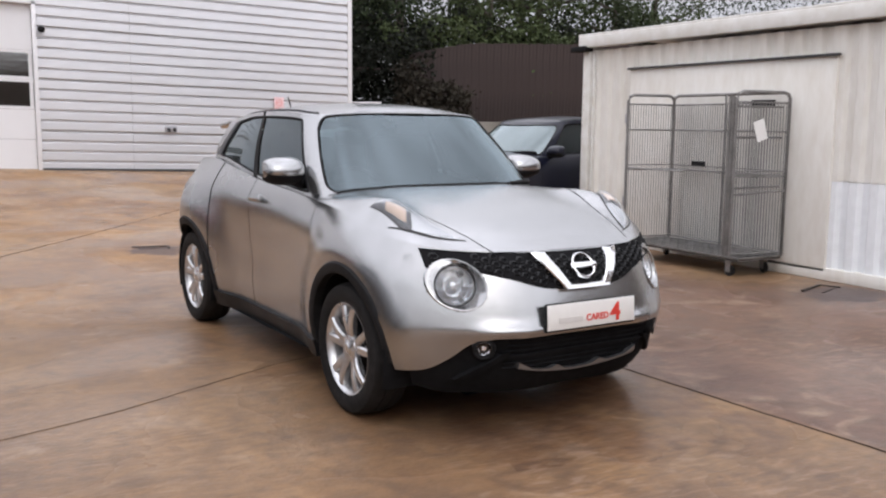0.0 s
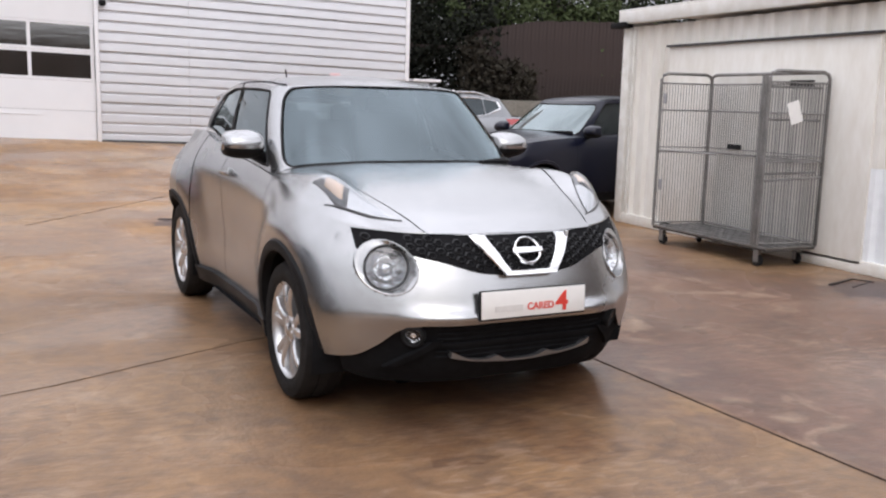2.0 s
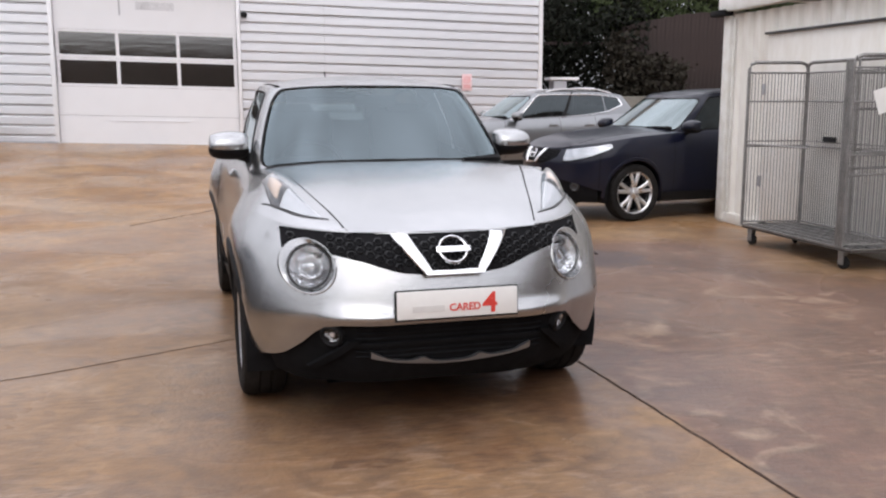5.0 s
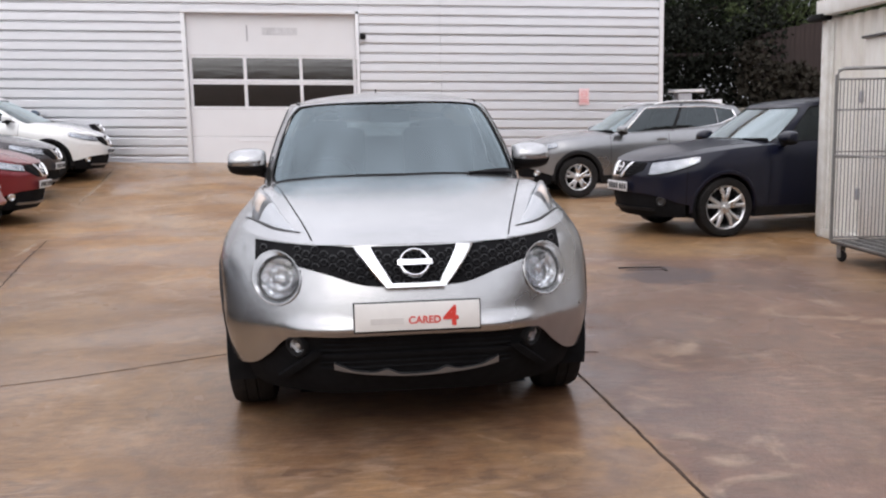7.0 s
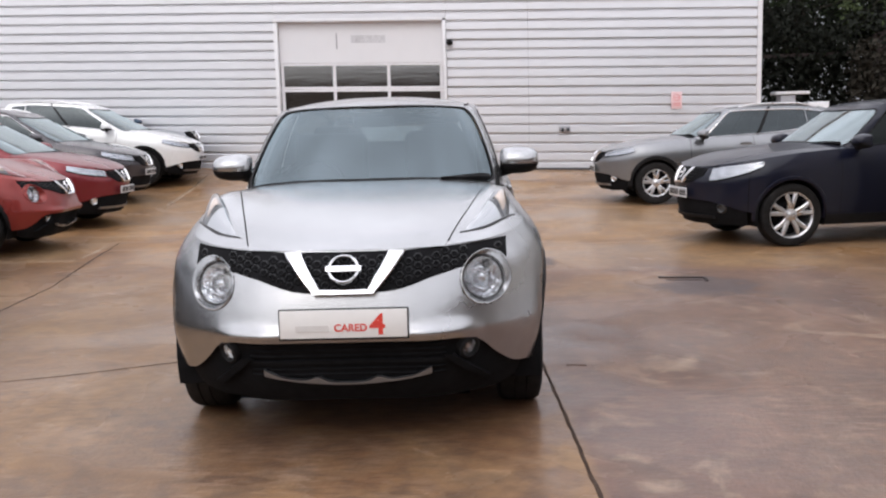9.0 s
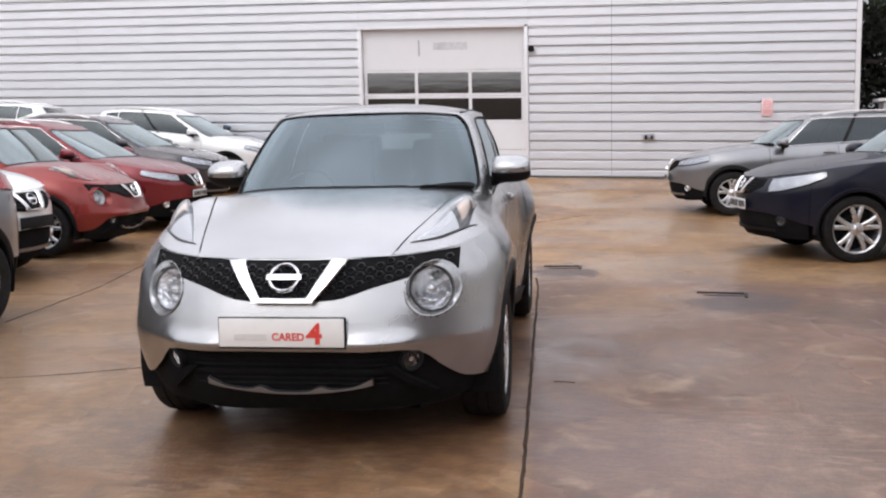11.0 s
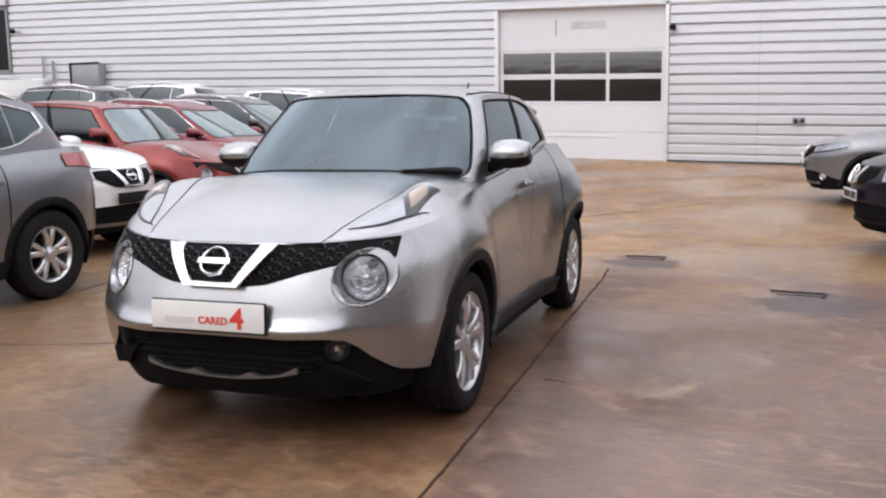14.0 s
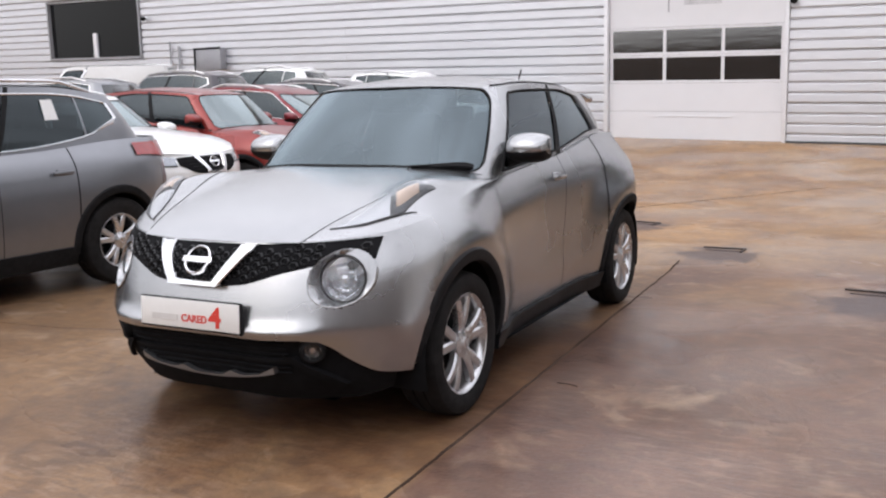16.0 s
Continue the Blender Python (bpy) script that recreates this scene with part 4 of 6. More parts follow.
CROSS_ARGS = dict(
    half=0.895, base=2.646, arch=0.385, hub=0.355, tyre=0.345, rim=0.225, twin=True, pan=0.22, sill=0.36, rear_lip=0.50,
    nose=-0.80, nose_d=0.60, nose_n=2.0, tail=3.45, rear_d=0.50, rear_n=2.7,
    width=curve((0.2, 0.79), (0.35, 0.84), (0.55, 0.865), (0.75, 0.872), (0.9, 0.865), (1.02, 0.85), (1.1, 0.83), (1.2, 0.81), (1.3, 0.79)),
    taper=curve((-0.9, 0.95), (-0.3, 0.985), (0, 1.0), (0.6, 0.99), (1.3, 0.985), (2.0, 0.99), (2.6, 1.0), (3.2, 0.97), (3.5, 0.94)),
    flares=[(0.0, 0.78, 0.022, 0.45, 0.24), (2.646, 0.84, 0.028, 0.5, 0.26)],
    front=curve((0.2, 0.02), (0.35, -0.07), (0.5, -0.10), (0.7, -0.10), (0.8, -0.06), (0.88, 0)),
    rear=curve((0.2, -0.05), (0.45, 0.06), (0.8, 0.06), (1.0, 0.03), (1.2, 0)),
    shoulder=curve((-0.80, 0.87), (-0.5, 0.93), (0, 1.0), (0.4, 1.03), (1.0, 1.06), (2.0, 1.10), (2.8, 1.15), (3.5, 1.16)),
    bonnet=curve((-0.80, 0.87), (-0.6, 0.95), (-0.2, 1.03), (0.2, 1.08), (0.5, 1.11), (0.8, 1.12)), crown=3.0, crests=[(0.70, -0.1, 0.018, 0.1, 0.4)],
    lip=curve((0, 0.52), (0.55, 0.50), (0.75, 0.46), (0.9, 0.40), (1, 0.36)),
    cab_base=(0.44, 3.28, 0.42, 0.40, 2.6), cab_top=(1.08, 2.98, 0.24, 0.25, 2.8), ledge=curve((0.5, 0.005), (2.4, 0.01), (3.2, 0.05)), bulge=0.022,
    roof_w=curve((1.0, 0.60), (1.6, 0.61), (3.0, 0.56)), roof_edge=curve((1.08, 1.50), (1.5, 1.535), (2.2, 1.535), (2.98, 1.47)),
    roof_mid=curve((1.08, 1.50), (1.3, 1.555), (1.9, 1.59), (2.5, 1.57), (2.98, 1.49)),
    wscreen_p=0.74, front_win=(0.92, 1.38), rear_win=(1.41, 1.80), quarter_win=(1.81, 2.02), back_p=2.42, win_v=(0.07, 0.90), win_lo=curve((0.9, 0.05), (1.5, 0.08), (1.8, 0.16), (2.02, 0.46), (2.4, 0.2)), win_hi=curve((0.9, 0.90), (1.5, 0.90), (1.8, 0.88), (2.02, 0.82), (2.4, 0.9)), holes=[],
    doors=(0.56, 1.58, 2.255), scuttle=lambda u: 0.40 + 0.27 * u**2.4, bonnet_x=(0.50, 0.72),
    mirror=(0.93, 0.72, 1.12), handle_z=0.96, hidden_handle=False, handle_mat=None, arch_mat=M_BLACK, trim_mat=M_CHROME, lipw=0.055,
    dash_z=1.06, seat_y=1.5, head=-0.09, seat_dz=0.0, badge_out=0.02)
CROSSOVER = Shape(**CROSS_ARGS)
TALL = Shape(**{**CROSS_ARGS, "tyre": 0.36, "hub": 0.37, "arch": 0.40, "roof_edge": curve((1.08, 1.585), (1.5, 1.625), (2.2, 1.625), (2.98, 1.54)), "roof_mid": curve((1.08, 1.585), (1.3, 1.645), (1.9, 1.68), (2.5, 1.66), (2.98, 1.56)),
                "shoulder": curve((-0.80, 0.90), (-0.5, 0.96), (0, 1.03), (0.4, 1.06), (1.0, 1.09), (2.0, 1.13), (2.8, 1.19), (3.5, 1.20)), "cab_top": (1.08, 3.0, 0.24, 0.25, 2.8)})
HATCH = Shape(**{**CROSS_ARGS, "roof_edge": curve((1.08, 1.36), (1.5, 1.39), (2.2, 1.38), (2.98, 1.30)), "roof_mid": curve((1.08, 1.36), (1.3, 1.415), (1.9, 1.44), (2.5, 1.42), (2.98, 1.32)), "arch_mat": None,
                 "shoulder": curve((-0.80, 0.74), (-0.5, 0.80), (0, 0.87), (0.4, 0.90), (1.0, 0.93), (2.0, 0.97), (2.8, 1.0), (3.5, 1.0)), "bonnet": curve((-0.80, 0.74), (-0.6, 0.82), (-0.2, 0.90), (0.2, 0.95), (0.5, 0.98), (0.8, 0.99))})
RAKED = Shape(**{**CROSS_ARGS, "cab_base": (0.24, 3.28, 0.42, 0.40, 2.6), "cab_top": (1.24, 2.98, 0.24, 0.25, 2.8), "scuttle": lambda u: 0.20 + 0.27 * u**2.4,
                 "roof_edge": curve((1.24, 1.50), (1.6, 1.535), (2.2, 1.535), (2.98, 1.47)), "roof_mid": curve((1.24, 1.50), (1.45, 1.555), (1.9, 1.59), (2.5, 1.57), (2.98, 1.49))})
LONG = Shape(**{**CROSS_ARGS, "bonnet": curve((-0.80, 0.88), (-0.62, 0.985), (-0.2, 1.08), (0.2, 1.14), (0.5, 1.17), (0.8, 1.18)), "shoulder": curve((-0.80, 0.88), (-0.5, 0.95), (0, 1.03), (0.4, 1.06), (1.0, 1.09), (2.0, 1.13), (2.8, 1.17), (3.5, 1.18))})
VAN = Shape(**{**CROSS_ARGS, "base": 2.8, "tail": 3.75, "nose": -0.78, "bonnet_x": (0.5, 0.70), "scuttle": lambda u: 0.06 + 0.25 * u**2.4, "cab_base": (0.10, 3.72, 0.42, 0.3, 2.8), "cab_top": (0.95, 3.66, 0.22, 0.2, 3.2), "roof_w": curve((0.9, 0.70), (3.7, 0.70)),
               "roof_edge": curve((0.95, 1.80), (1.3, 1.86), (3.66, 1.86)), "roof_mid": curve((0.95, 1.80), (1.2, 1.90), (3.4, 1.93), (3.66, 1.90)), "front_win": (0.92, 1.18), "rear_win": (1.19, 1.20), "quarter_win": None, "arch_mat": None, "doors": (0.5, 1.45, 2.35), "flares": []})
CROSS_OLD = Shape(**{**CROSS_ARGS, "arch_mat": None, "lipw": 0.03, "trim_mat": M_BLACK, "nose": -0.82, "sill": 0.33, "rim": 0.252})


def compact_face(s, root, colour, amber=True):
    """Grille band with hexagons, chrome V, badge, lamps of the small crossover."""
    xs = np.linspace(-0.70, 0.70, 121)
    hi = curve((0, 0.868), (0.25, 0.868), (0.5, 0.876), (0.70, 0.888))(np.abs(xs))
    lo = curve((0, 0.70), (0.20, 0.712), (0.4, 0.765), (0.55, 0.795), (0.70, 0.805))(np.abs(xs))
    gr = part("grille", strip(s, xs, lo, hi, 0.008, 14, cut=True), M_DEEP, root, "black honeycomb grille")
    # honeycomb ribs
    cells = {-1: Geo(), 0: Geo(), 1: Geo()}
    r = 0.021
    for i in range(-18, 19):
        for j in range(0, 7):
            x, z = i * r * 1.85, 0.705 + j * r * 1.6 + (i % 2) * r * 0.8
            l_, h_ = float(np.interp(abs(x), np.abs(xs[60:]), lo[60:])), float(np.interp(abs(x), np.abs(xs[60:]), hi[60:]))
            if not (l_ + r * 0.7 < z < h_ - r * 0.7) or abs(x) > 0.67 or math.hypot(abs(x) - 0.605, z - 0.735) < 0.128:
                continue
            o = s.face(x, z, 0.010)
            k = [(math.cos(t), math.sin(t)) for t in np.linspace(0, 2 * math.pi, 7)]
            ring = [s.face(x + r * 0.98 * c, z + r * 0.82 * q, 0.010) for c, q in k]
            inn = [s.face(x + r * 0.70 * c, z + r * 0.60 * q, 0.016) for c, q in k]
            cells[0 if abs(x) < 0.2 else int(math.copysign(1, x))].grid(np.stack((np.array(ring), np.array(inn), np.array([s.face(x + r * 0.6 * c, z + r * 0.5 * q, 0.009) for c, q in k])), 1))
    for a in cells.values():
        if a.v:
            tagged(part("honeycomb", a, M_COMB, gr), kind="stuff")
    # chrome V, inner field, badge
    v = Geo()
    for sd in (1, -1):
        k = np.linspace(0, 1, 12)
        zo = 0.872 - 0.165 * k
        xo = 0.262 - 0.132 * k**1.1
        xi = xo - (0.074 - 0.028 * k)
        rows = [[s.face(sd * (xi[i] + (xo[i] - xi[i]) * u), zo[i], h) for u, h in ((0, 0.012), (0, 0.036), (0.12, 0.042), (0.88, 0.042), (1, 0.036), (1, 0.012))] for i in range(12)]
        v.grid(np.array(rows))
    xb = np.linspace(-0.130, 0.130, 13)
    v.grid(np.array([[s.face(x, z, h) for z, h in ((0.704, 0.012), (0.706, 0.041), (0.708, 0.045), (0.721, 0.041), (0.726, 0.032), (0.726, 0.012))] for x in xb]))
    part("chrome_surround", v, M_CHROME, root, "chrome V-shaped grille surround")
    emblem(s, root, 0.802, 0.068, M_CHROME)
    # lamps
    for sd in (1, -1):
        round_lamp(s, root, 0.605, 0.735, 0.093, sd, colour)
        m = frame_at(s, 0.525 * sd, 0.445, sd)
        fo = part("fog_lamp", Geo().lathe([(0.055, -0.03), (0.053, 0.0), (0.044, 0.006), (0.034, -0.006)], m, 24), M_BLACK, root)
        part("fog_reflector", Geo().lathe([(0.0, -0.012), (0.012, -0.012), (0.014, -0.03), (0.026, -0.028), (0.033, -0.008)], m, 20), M_LAMP, fo)
        part("fog_glass", Geo().lathe([(0.0, 0.002), (0.02, 0.0), (0.034, -0.005)], m, 20), M_LENS, fo).visible_shadow = False
        # wing-top lamp beside the bonnet's edge, and the dark lid line before it
        inner = curve((0, 0.520), (0.5, 0.624), (1, 0.722))
        outer = curve((0, 0.515), (0.35, 0.638), (0.65, 0.722), (1, 0.738))
        in_y = curve((0, -0.495), (0.5, -0.23), (1, -0.03))
        out_y = curve((0, -0.510), (0.35, -0.412), (0.65, -0.29), (1, -0.025))

        def lamp(a, b, h0, lift, grow=1.0):
            rows = []
            for k in np.linspace(a, b, 17):
                row = []
                for u in np.linspace(-1, 1, 11):
                    w = 0.5 + 0.5 * u * grow
                    x = float(inner(k)) * (1 - w) + float(outer(k)) * w
                    y = float(in_y(k)) * (1 - w) + float(out_y(k)) * w
                    row.append(s.deck(x, y, h0 + lift * math.sin(math.pi * min(max(k, 0), 1) ** 1.5) ** 0.8 * (1 - abs(u) ** 2.5)) * np.array((sd, 1, 1)))
                rows.append(row)
            return Geo().grid(np.array(rows))
        lp = part("marker_lamp", lamp(0, 1, 0.002, 0.004, 1.05), M_FIN, root, "clear wing-top lamp with a dark edge")
        part("lamp_panel", lamp(0.02, 0.50, 0.005, 0.014, 0.95), colour, lp, "pale panel under the lamp cover")
        part("lamp_housing", lamp(0.53, 0.96, 0.004, 0.012, 0.88), M_HOUSING, lp)
        part("amber_lens", lamp(0.56, 0.82, 0.006, 0.024, 0.66), M_AMBER, lp)
        part("lamp_cover", lamp(0, 1, 0.006, 0.040, 1.0).outward(), M_LENS, lp).visible_shadow = False
        lid = np.linspace(0, 1, 16)
        lid_x, lid_y = curve((0, 0.492), (0.4, 0.615), (0.75, 0.700), (1, 0.755)), curve((0, -0.522), (0.4, -0.436), (0.75, -0.340), (1, -0.245))
        part("eyelid_line", Geo().tube([s.deck(float(lid_x(k)), float(lid_y(k)), 0.001) * np.array((sd, 1, 1)) for k in lid], [0.003 + 0.004 * math.sin(math.pi * k) for k in lid], 6), M_FIN, root)
        fin = np.linspace(0, 1, 8)
        part("bumper_fin", Geo().grid(np.array([[s.face(sd * (0.40 + 0.16 * k + w * 0.055), 0.425 - 0.135 * k, h) for w, h in ((0, -0.018), (0.1, 0.006), (0.9, 0.010), (1, -0.018))] for k in fin])), M_DEEP, root)
    # silver lip under the lower opening, with two raised lugs
    xs2 = np.linspace(-0.36, 0.36, 61)
    lug = np.exp(-((np.abs(xs2) - 0.13) / 0.035) ** 2)
    lo2 = 0.300 + 0.35 * xs2**2
    part("bumper_lip", strip(s, xs2, lo2, lo2 + 0.009 + 0.020 * lug + 0.02 * np.clip(np.abs(xs2) - 0.28, 0, 1) / 0.08, 0.006, 4, 0.03), M_SILGREY, root, "silver skid lip")
    part("lower_bar", strip(s, np.linspace(-0.5, 0.5, 31), np.full(31, 0.395), np.full(31, 0.410), -0.006, 3, 0.03), M_DEEP, root)
    ridge = np.linspace(-0.42, 0.42, 29)
    for z in (0.345, 0.37, 0.43, 0.455, 0.48):
        part("lower_slat", Geo().tube([s.face(x, z, -0.018) for x in ridge], 0.005, 4), M_DEEP, root)


def slim_face(s, root, colour, old=False):
    """Nose of the larger crossover: V grille and swept lamps."""
    xs = np.linspace(-0.40, 0.40, 31)
    hi = curve((0, 0.865), (0.3, 0.862), (0.4, 0.855))(np.abs(xs))
    lo = curve((0, 0.68), (0.2, 0.69), (0.4, 0.775))(np.abs(xs))
    gr = part("grille", cached(s, "gr", lambda: strip(s, xs, lo, hi, 0.008).mesh("grille")), M_DEEP, root)
    def bars():
        a = Geo()
        for z in (0.73, 0.76, 0.79, 0.82, 0.845):
            k = np.linspace(-0.36, 0.36, 15) * (0.5 + 0.5 * (z - 0.66) / 0.19)
            a.tube([s.face(x, z, 0.012) for x in k], 0.006, 4)
        return a.mesh("slats")
    part("slats", cached(s, "slats", bars), M_BLACK, gr)
    def vee():
        v = Geo()
        for sd in (1, -1):
            k = np.linspace(0, 1, 10)
            zo, xo = 0.868 - 0.17 * k, 0.235 - 0.11 * k
            xi = xo - (0.07 - 0.02 * k)
            v.grid(np.array([[s.face(sd * (xi[i] + (xo[i] - xi[i]) * u), zo[i], h) for u, h in ((0, 0.008), (0.1, 0.034), (0.9, 0.034), (1, 0.008))] for i in range(10)]))
        v.grid(np.array([[s.face(x, z, h) for z, h in ((0.685, 0.008), (0.69, 0.034), (0.712, 0.034), (0.716, 0.008))] for x in np.linspace(-0.13, 0.13, 9)]))
        return v.mesh("chrome_surround")
    part("chrome_surround", cached(s, "vee", vee), M_CHROME, root)
    emblem(s, root, 0.80, 0.062, M_CHROME)
    for sd in (1, -1):
        ps = span(0.40, 0.90, step=0.03) if old else span(0.34, 0.84, step=0.03)
        k = (ps - ps[0]) / (ps[-1] - ps[0])
        top = s.shoulder(s.col(ps)[1]) - 0.004
        bot = (0.72 + 0.16 * k**1.5) if old else (0.775 + 0.085 * k**1.6)
        top, bot = np.minimum(top, 0.86 + 0.07 * k), np.minimum(bot, top - 0.01)
        lp = part("headlamp", cached(s, "hl%d" % sd, lambda: Geo().grid(panel(s, ps * sd, lo=bot, hi=top, off=0.006, rows=np.linspace(0, 1, 6))).mesh("headlamp")), M_LAMP2, root, "swept clear headlamp")
        part("lamp_cover", cached(s, "hc%d" % sd, lambda: Geo().grid(panel(s, ps * sd, lo=bot, hi=top, off=0.014, rows=np.linspace(0, 1, 6))).outward().mesh("lamp_cover")), M_LENS, lp)
        part("lamp_bezel", cached(s, "hb%d" % sd, lambda: Geo().tube([s.skin(np.array([p * sd]), np.array([z]), 0.010)[0] for p, z in zip(ps, bot)], 0.007, 5).mesh("lamp_bezel")), M_BLACK, lp)
        m = frame_at(s, 0.60 * sd, 0.42, sd)
        part("fog_lamp", cached(s, "fog%d" % sd, lambda: Geo().lathe([(0.0, -0.015), (0.03, -0.012), (0.045, 0.004), (0.06, -0.02)], m, 20).mesh("fog_lamp")), M_FIN if old else M_LAMP, root)
    # roof rails and tail lamps
    for sd in (1, -1):
        def rail():
            pts = []
            for p in np.linspace(1.05, 1.95, 14):
                e = s.cab(p * sd, 1.0)
                lift = 0.05 * min(1, 4 * (p - 1.05) / 0.9 + 0.12, 4 * (1.95 - p) / 0.9 + 0.12)
                pts.append(e * np.array((0.98, 1, 1)) + np.array((0, 0, lift)))
            return Geo().tube(pts, 0.014, 6).mesh("roof_rail")
        if not old:
            part("roof_rail", cached(s, "rail%d" % sd, rail), M_ALLOY, root, "silver roof rail")
        ps = span(1.98, 2.62, step=0.04)
        part("tail_lamp", cached(s, "tl%d" % sd, lambda: Geo().grid(panel(s, ps * sd, lo=s.shoulder(s.col(ps)[1]) - 0.20 + 0.10 * (2.62 - ps), hi=s.shoulder(s.col(ps)[1]) - 0.035, off=0.014, rows=np.linspace(0, 1, 5))).mesh("tail_lamp")), M_REDLENS, root, "red tail lamp")
    part("lower_bar", cached(s, "lbar", lambda: strip(s, np.linspace(-0.5, 0.5, 31), np.full(31, 0.30), np.full(31, 0.335), 0.004, 3, 0.03).mesh("lower_bar")), M_BLACK if old else M_SILGREY, root)


def small_crossover(label, group, m, colour, detail=1):
    root = car(COMPACT, "car", label, group, m, colour, detail)
    compact_face(COMPACT, root, colour)
    return root


def large_crossover(s, label, group, m, colour, plate=None, detail=1):
    root = car(s, "car", label, group, m, colour, detail)
    slim_face(s, root, colour, s is CROSS_OLD)
    number_plate(root, Matrix.Translation(Vector(s.face(0.0, 0.58, 0.03))), "bars" if plate is None else "", plate)
    return root


# ---- the yard
M_GROUND = bpy.data.materials.new("wet_stained_concrete")


DRAIN_SMEARS = ((5.60, 7.22, 0.46, 0.46), (4.10, 8.85, 0.36, 0.42), (2.80, 10.45, 0.36, 0.45), (7.55, 5.0, 0.46, 0.36))


def ground_material(m):
    m.use_nodes = True
    n, l = m.node_tree.nodes, m.node_tree.links
    b = n["Principled BSDF"]
    tc = n.new("ShaderNodeTexCoord")

    def noise_at(scale, detail=6, stretch=(1, 1, 1), rot=0.0, dist=0.0):
        mp, t = n.new("ShaderNodeMapping"), n.new("ShaderNodeTexNoise")
        mp.inputs["Scale"].default_value, mp.inputs["Rotation"].default_value = stretch, (0, 0, rot)
        t.inputs["Scale"].default_value, t.inputs["Detail"].default_value, t.inputs["Distortion"].default_value = scale, detail, dist
        l.new(tc.outputs["Object"], mp.inputs["Vector"])
        l.new(mp.outputs[0], t.inputs["Vector"])
        return t.outputs[0]

    def remap(v, a, c, lo=0.0, hi=1.0):
        r = n.new("ShaderNodeMapRange")
        for i, x in enumerate((a, c, lo, hi)):
            r.inputs[i + 1].default_value = x
        l.new(v, r.inputs[0])
        return r.outputs[0]

    def mixc(f, a, c):
        x = n.new("ShaderNodeMix")
        x.data_type = "RGBA"
        l.new(f, x.inputs[0])
        for i, v in ((6, a), (7, c)):
            if isinstance(v, tuple):
                x.inputs[i].default_value = (*v, 1)
            else:
                l.new(v, x.inputs[i])
        return x.outputs[2]
    sep = n.new("ShaderNodeSeparateXYZ")
    l.new(tc.outputs["Object"], sep.inputs[0])
    def both(p, q):
        x = n.new("ShaderNodeMath")
        x.operation = "MULTIPLY"
        l.new(p, x.inputs[0])
        l.new(q, x.inputs[1])
        return x.outputs[0]

    def shifted(v, w, k):
        x = n.new("ShaderNodeMath")
        x.operation = "MULTIPLY_ADD"
        x.inputs[1].default_value = k
        l.new(w, x.inputs[0])
        l.new(v, x.inputs[2])
        return x.outputs[0]
    big, mid, fine = noise_at(0.25, 4), noise_at(0.9, 8, (1, 0.8, 1), 0.2, 0.8), noise_at(14, 8)
    cloud_ = noise_at(0.55, 6, (1, 0.8, 1), 0.9, 1.0)
    streak = noise_at(1.7, 7, (1.1, 0.9, 1), 0.06, 0.9)
    # brown near slabs, yellow ochre silt towards the building, a greyer slab beyond the long joint
    brown = mixc(remap(mid, 0.34, 0.66), (0.268, 0.152, 0.074), (0.160, 0.088, 0.046))
    silt = mixc(remap(mid, 0.36, 0.64), (0.392, 0.216, 0.088), (0.240, 0.121, 0.050))
    silt = mixc(remap(cloud_, 0.52, 0.66, 0.0, 0.6), silt, (0.43, 0.29, 0.165))
    far = remap(shifted(sep.outputs[1], cloud_, 7.0), 10.2, 13.2)
    # silt washed against the container as well
    heap = n.new("ShaderNodeMath")
    heap.operation = "MAXIMUM"
    l.new(far, heap.inputs[0])
    l.new(both(remap(shifted(sep.outputs[0], cloud_, 1.5), 7.0, 8.2, 0.0, 0.8), remap(sep.outputs[1], 4.2, 6.2)), heap.inputs[1])
    far = heap.outputs[0]
    ochre = mixc(far, brown, silt)
    ochre = mixc(remap(big, 0.46, 0.62, 0.0, 0.8), ochre, (0.320, 0.195, 0.096))
    greyc = mixc(remap(mid, 0.36, 0.64), (0.194, 0.109, 0.076), (0.125, 0.067, 0.048))
    gx = shifted(sep.outputs[0], sep.outputs[1], 0.066)
    near = both(remap(shifted(sep.outputs[1], cloud_, 5.0), 12.2, 10.2), remap(heap.outputs[0], 0.2, 0.8, 1.0, 0.0))
    col = mixc(both(both(remap(gx, 4.40, 4.46), near), remap(big, 0.30, 0.55, 0.6, 1.0)), ochre, greyc)

    # wet patch at the middle car; the car's ground shade is put into its colour
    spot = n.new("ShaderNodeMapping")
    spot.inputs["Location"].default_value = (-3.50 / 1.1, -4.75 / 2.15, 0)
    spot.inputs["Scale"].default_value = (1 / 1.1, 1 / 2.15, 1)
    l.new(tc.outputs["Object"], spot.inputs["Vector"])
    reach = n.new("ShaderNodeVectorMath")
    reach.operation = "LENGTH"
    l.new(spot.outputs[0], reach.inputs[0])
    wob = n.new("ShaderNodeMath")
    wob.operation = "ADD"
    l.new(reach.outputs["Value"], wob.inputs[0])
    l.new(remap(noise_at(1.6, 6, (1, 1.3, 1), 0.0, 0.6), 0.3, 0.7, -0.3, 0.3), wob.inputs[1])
    shade_damp = remap(wob.outputs[0], 1.15, 0.60)
    col = mixc(remap(streak, 0.50, 0.72, 0.0, 0.32), col, (0.10, 0.068, 0.052))
    patchy = remap(noise_at(0.8, 5, (1, 1, 1), 0.0, 0.4), 0.42, 0.60)
    dash = noise_at(5.0, 6, (1.0, 1.1, 1), 0.06, 0.8)
    col = mixc(both(remap(dash, 0.54, 0.70, 0.0, 0.50), patchy), col, (0.075, 0.050, 0.040))
